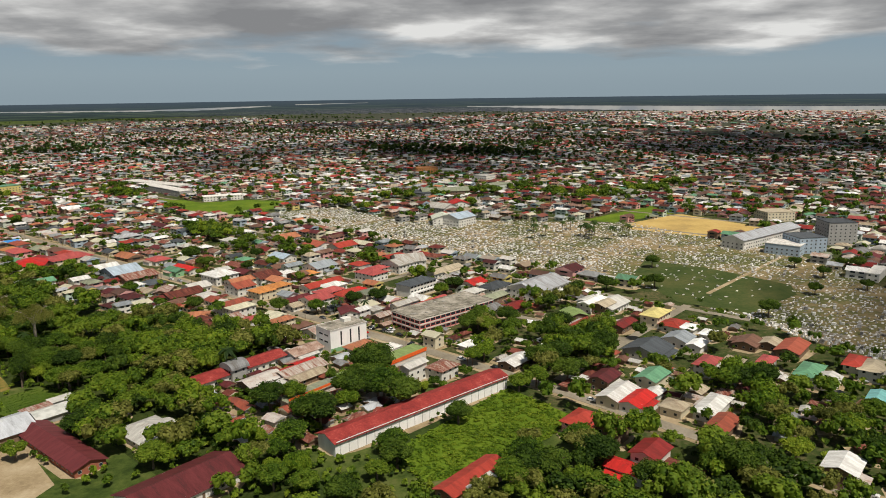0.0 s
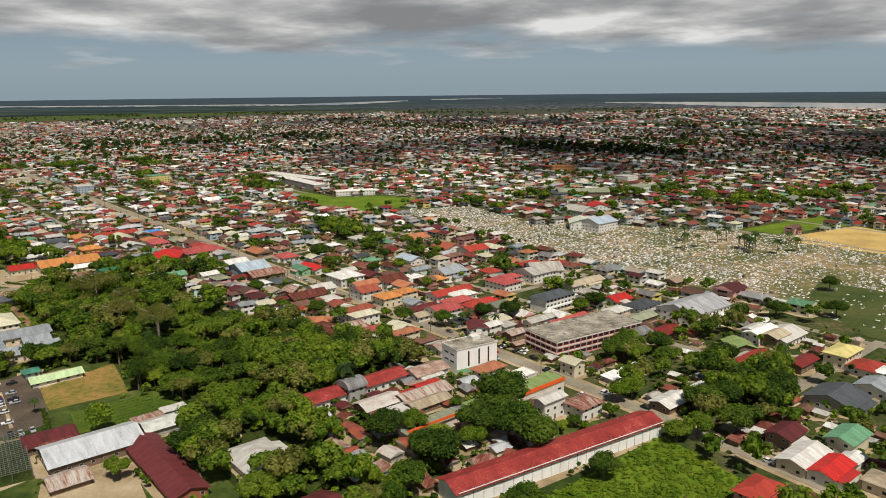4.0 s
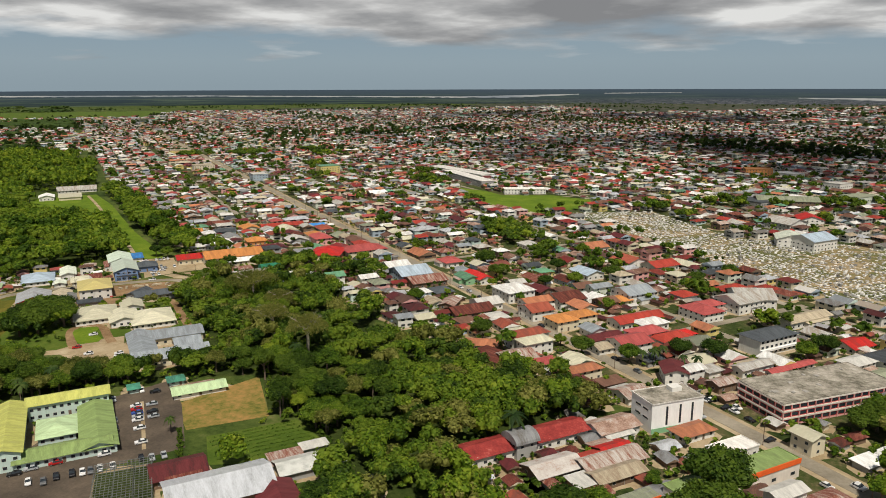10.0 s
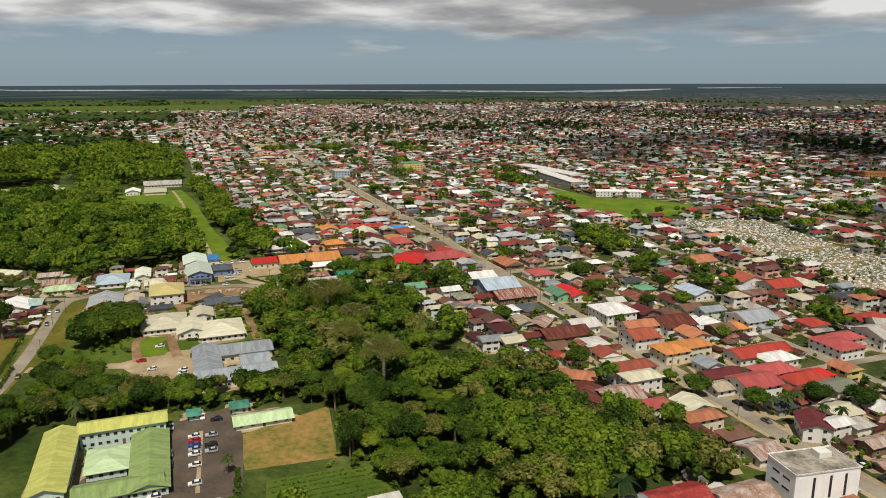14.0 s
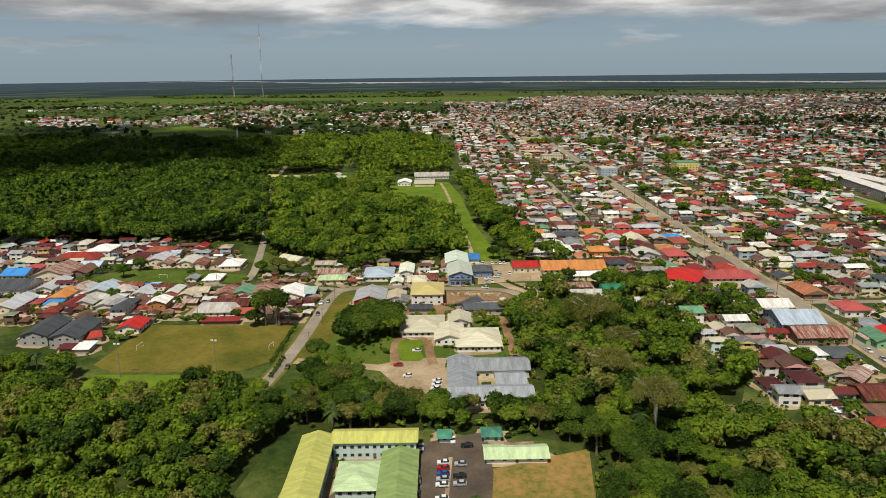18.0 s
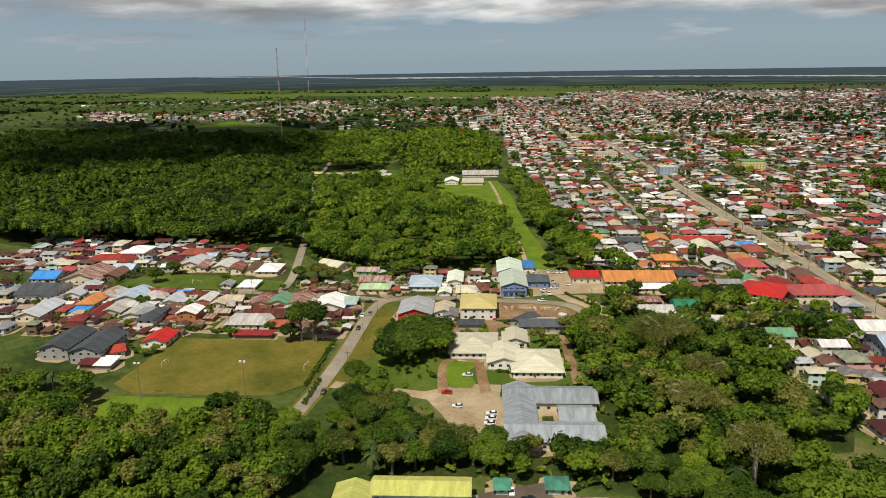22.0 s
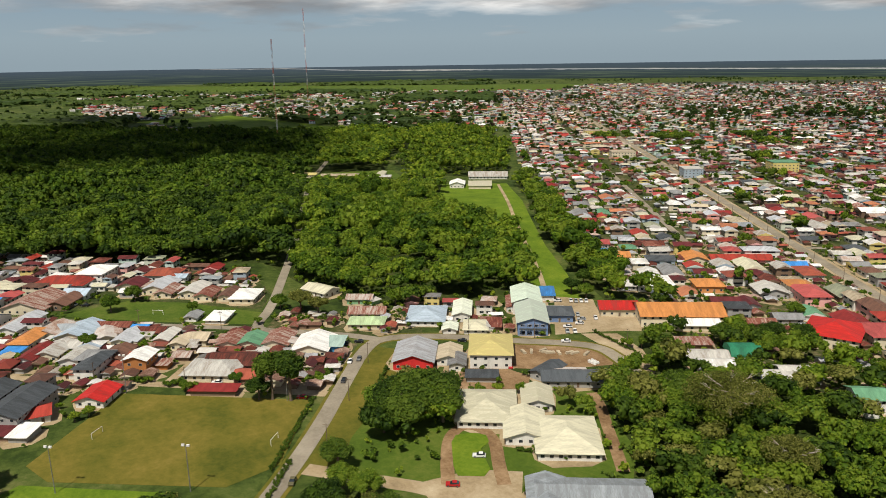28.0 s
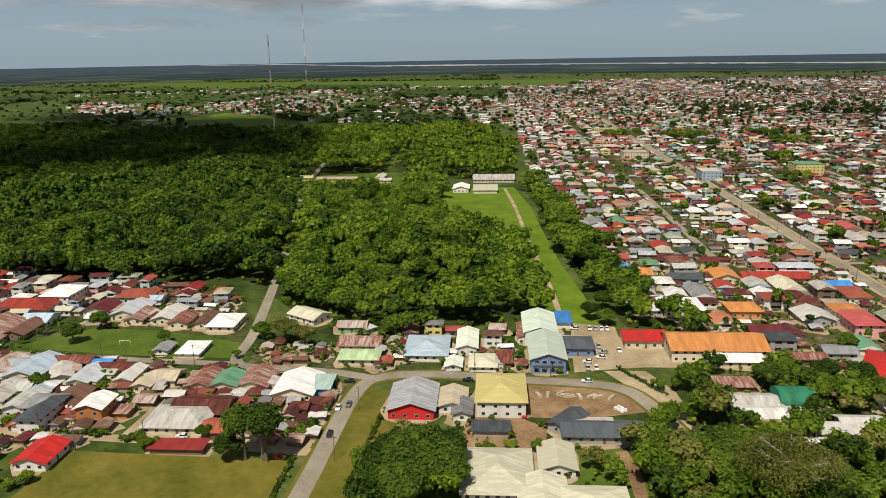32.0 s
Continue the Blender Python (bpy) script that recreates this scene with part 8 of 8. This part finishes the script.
# undergrowth fills the woods' edges and the empty plots
shrubs = []
under = random.Random(77)
for poly in WOODS[:2] + WOODS[3:] + YARDS + [[(-430, 448), (-500, 510), (-560, 480), (-640, 400), (-720, 330), (-690, 222), (-612, 318), (-578, 368), (-505, 366), (-452, 378)], [(-520, 360), (-440, 378), (-460, 400), (-600, 400)], [(-345, 285), (-300, 292), (-300, 330), (-352, 335)], [(-120, 200), (20, 180), (20, 230), (-100, 260)], [(-440, 290), (-380, 312), (-360, 300), (-372, 286)], [(-260, 420), (-180, 400), (-160, 430), (-240, 470)], [(-260, 330), (-282, 345), (-345, 420), (-330, 440), (-262, 380)], [(-640, 160), (-480, 200), (-470, 300), (-560, 290)]]:
    xs, ys = [p[0] for p in poly], [p[1] for p in poly]
    for _ in range(int((max(xs) - min(xs)) * (max(ys) - min(ys)) / (24 if poly in WOODS[:2] else 42))):
        x, y = under.uniform(min(xs), max(xs)), under.uniform(min(ys), max(ys))
        if inside(x, y, poly) and not is_taken(x, y, 1.5) and not is_open(x, y) and not near_road(x, y, 1.2):
            shrubs.append((x, y, under.uniform(1.0, 2.9)))
for k, m in enumerate(("leaf_mid", "leaf_fresh", "leaf_deep")):
    joined_trees("undergrowth", shrubs[k::3], "tangled low green shrubs and creepers", m, 26, 1.4, low=True, lobes=2)
weeds = []
for poly in OPEN:
    if len(poly) == 6 and -20 < poly[0][0] < 30:
        for _ in range(1900):
            x, y = under.uniform(-20, 52), under.uniform(212, 292)
            if inside(x, y, poly) and not is_taken(x, y, 1.0):
                weeds.append((x, y, under.choice((1.0, 1.4, 1.4, 1.8, 2.2))))
joined_trees("weeds", weeds, "rank bright green weeds and creepers", "leaf_fresh", 46, 0.75, low=True, lobes=3, squash=0.34)
rows = []
for r in range(11):
    for k in range(46):
        x, y = at_uv(309 + (r - 5) * 2.7, 105 + (k - 23) * 0.8)
        if inside(x, y, [(-193, 270), (-174, 293), (-152, 280), (-153, 273), (-181, 259)]) and under.random() < 0.85:
            rows.append((x, y, under.uniform(0.3, 0.6)))
joined_trees("vegetable_rows", rows, "planted rows of green vegetables", "leaf_mid", 24, 1.2, low=True, lobes=2)

# bare soil and planting round each house
soil_v, soil_f = [], []
green = [[], [], []]
for k, (x, y, a, w, d) in enumerate(list(TAKEN)):
    if w * d > 1200 or math.hypot(x + 150, y - 330) > 420:
        continue
    n, start = 11, len(soil_v)
    for i in range(n):
        t = 2 * math.pi * i / n
        rx, ry = w / 2 + under.uniform(1.2, 4.5), d / 2 + under.uniform(1.2, 4.5)
        lx, ly = rx * math.copysign(abs(math.cos(t)) ** 0.6, math.cos(t)), ry * math.copysign(abs(math.sin(t)) ** 0.6, math.sin(t))
        soil_v.append((x + lx * math.cos(a) - ly * math.sin(a), y + lx * math.sin(a) + ly * math.cos(a), 0.035 + 0.0004 * (k % 30)))
    soil_f.append(tuple(range(start, start + n)))
    for _ in range(under.randint(4, 9)):
        t = under.uniform(0, 2 * math.pi)
        rx, ry = w / 2 + under.uniform(1.5, 5), d / 2 + under.uniform(1.5, 5)
        px, py = x + rx * math.cos(t) * math.cos(a) - ry * math.sin(t) * math.sin(a), y + rx * math.cos(t) * math.sin(a) + ry * math.sin(t) * math.cos(a)
        if not is_taken(px, py, 0.8) and not near_road(px, py, 0.8) and not is_open(px, py):
            green[under.randint(0, 2)].append((px, py, under.choice([0.8, 1.1, 1.4, 1.8, 2.6])))
tagged(put("yard_soil", raw("yard_soil", soil_v, soil_f, ["dirt_pale"])), "trodden pale soil round the houses", "soil", "", "stuff")
for k, m in enumerate(("leaf_mid", "leaf_fresh", "leaf_deep")):
    joined_trees("garden_shrubs", green[k], "garden shrubs and small fruit trees round houses", m, 22, 1.25, low=True, lobes=2)

# hedges
hedge = []
for (ax, ay), (bx, by) in (((-350, 276), (-388, 309)), ((-352, 283), (-335, 268)), ((-196, 258), (-183, 252)), ((-207, 271), (-194, 258)), ((-176, 297), (-152, 284)), ((-395, 345), (-365, 316)), ((-440, 262), (-452, 250)), ((-372, 440), (-345, 436)), ((-315, 344), (-300, 352))):
    n = int(math.hypot(bx - ax, by - ay) / 0.6)
    for i in range(n):
        hedge.append((ax + (bx - ax) * i / n + under.uniform(-0.4, 0.4), ay + (by - ay) * i / n + under.uniform(-0.4, 0.4), under.uniform(0.7, 1.2)))
joined_trees("hedge", hedge, "ragged dark green hedge along the boundary", "leaf_deep", 40, 1.1, low=True, lobes=3)

# stacks in the builder's yard
for k in range(9):
    base = empty("timber_stack", -374 + k * 2.2 + under.uniform(-1, 1), 402 + k * 1.6 + under.uniform(-4, 4), 0.05, under.uniform(0, 180))
    tagged(base, "stack of sawn timber on gravel", "timber", "stacks in the builder's yard")
    for z in range(3):
        slab(base, "board_layer", 0, 0, 0.15 + z * 0.3, 4.2 - 0.3 * z, 1.2, 0.24, "r_tan")
for k in range(6):
    base = empty("bulk_bag", -349 + (k % 3) * 1.5, 413 + (k // 3) * 1.6, 0.05, 12 * k)
    tagged(base, "white bulk bag on the yard gravel", "bag", "bulk bags in the yard")
    bm = bmesh.new()
    box(bm, 0, 0, 0.6, 1.2, 1.2, 1.2)
    bmesh.ops.bevel(bm, geom=bm.edges[:], offset=0.22, segments=2, affect="EDGES")
    part("sack", bm, "r_white", base)


# ------------------------------------------------------------------ clouds added out of view to shade the far city, far woods and east side
def cloud(x, y, rx, ry, puffs, seed, z=820.0):
    """A flat-based cumulus of many rounded puffs, up towards the sun from the ground it shades."""
    g3 = np.random.default_rng(seed)
    k = z / SUN_FROM.z
    cx, cy = x + SUN_FROM.x * k, y + SUN_FROM.y * k
    vs, fs = [], []
    for _ in range(puffs):
        a, r = g3.uniform(0, 2 * math.pi), math.sqrt(g3.uniform(0, 1))
        px, py = cx + rx * r * math.cos(a), cy + ry * r * math.sin(a)
        s = g3.uniform(70, 190) * (1.15 - 0.6 * r)
        b = len(vs)
        for lat in (-0.3, 0.15, 0.55, 0.88):
            for lon in range(10):
                t = 2 * math.pi * lon / 10 + lat
                q = s * math.sqrt(1 - lat * lat) * g3.uniform(0.85, 1.15)
                vs.append((px + q * math.cos(t), py + q * math.sin(t), z + s * lat * 0.7))
        for m in range(3):
            for lon in range(10):
                e = (lon + 1) % 10
                fs.append((b + m * 10 + lon, b + m * 10 + e, b + (m + 1) * 10 + e, b + (m + 1) * 10 + lon))
        fs += [tuple(b + 30 + lon for lon in range(10)), tuple(b + lon for lon in range(9, -1, -1))]
    me = raw("cloud", vs, fs, ["cloud_white"], None, True)
    return tagged(put("cloud", me), "unseen grey-white cumulus bank with a flat base, added for shadow", "cloud", "", "stuff")


cloud(-1520, 540, 560, 330, 80, 1)
cloud(380, 1750, 1300, 700, 170, 2)
cloud(-500, 2900, 1200, 420, 80, 3)
cloud(390, 320, 190, 150, 10, 4)
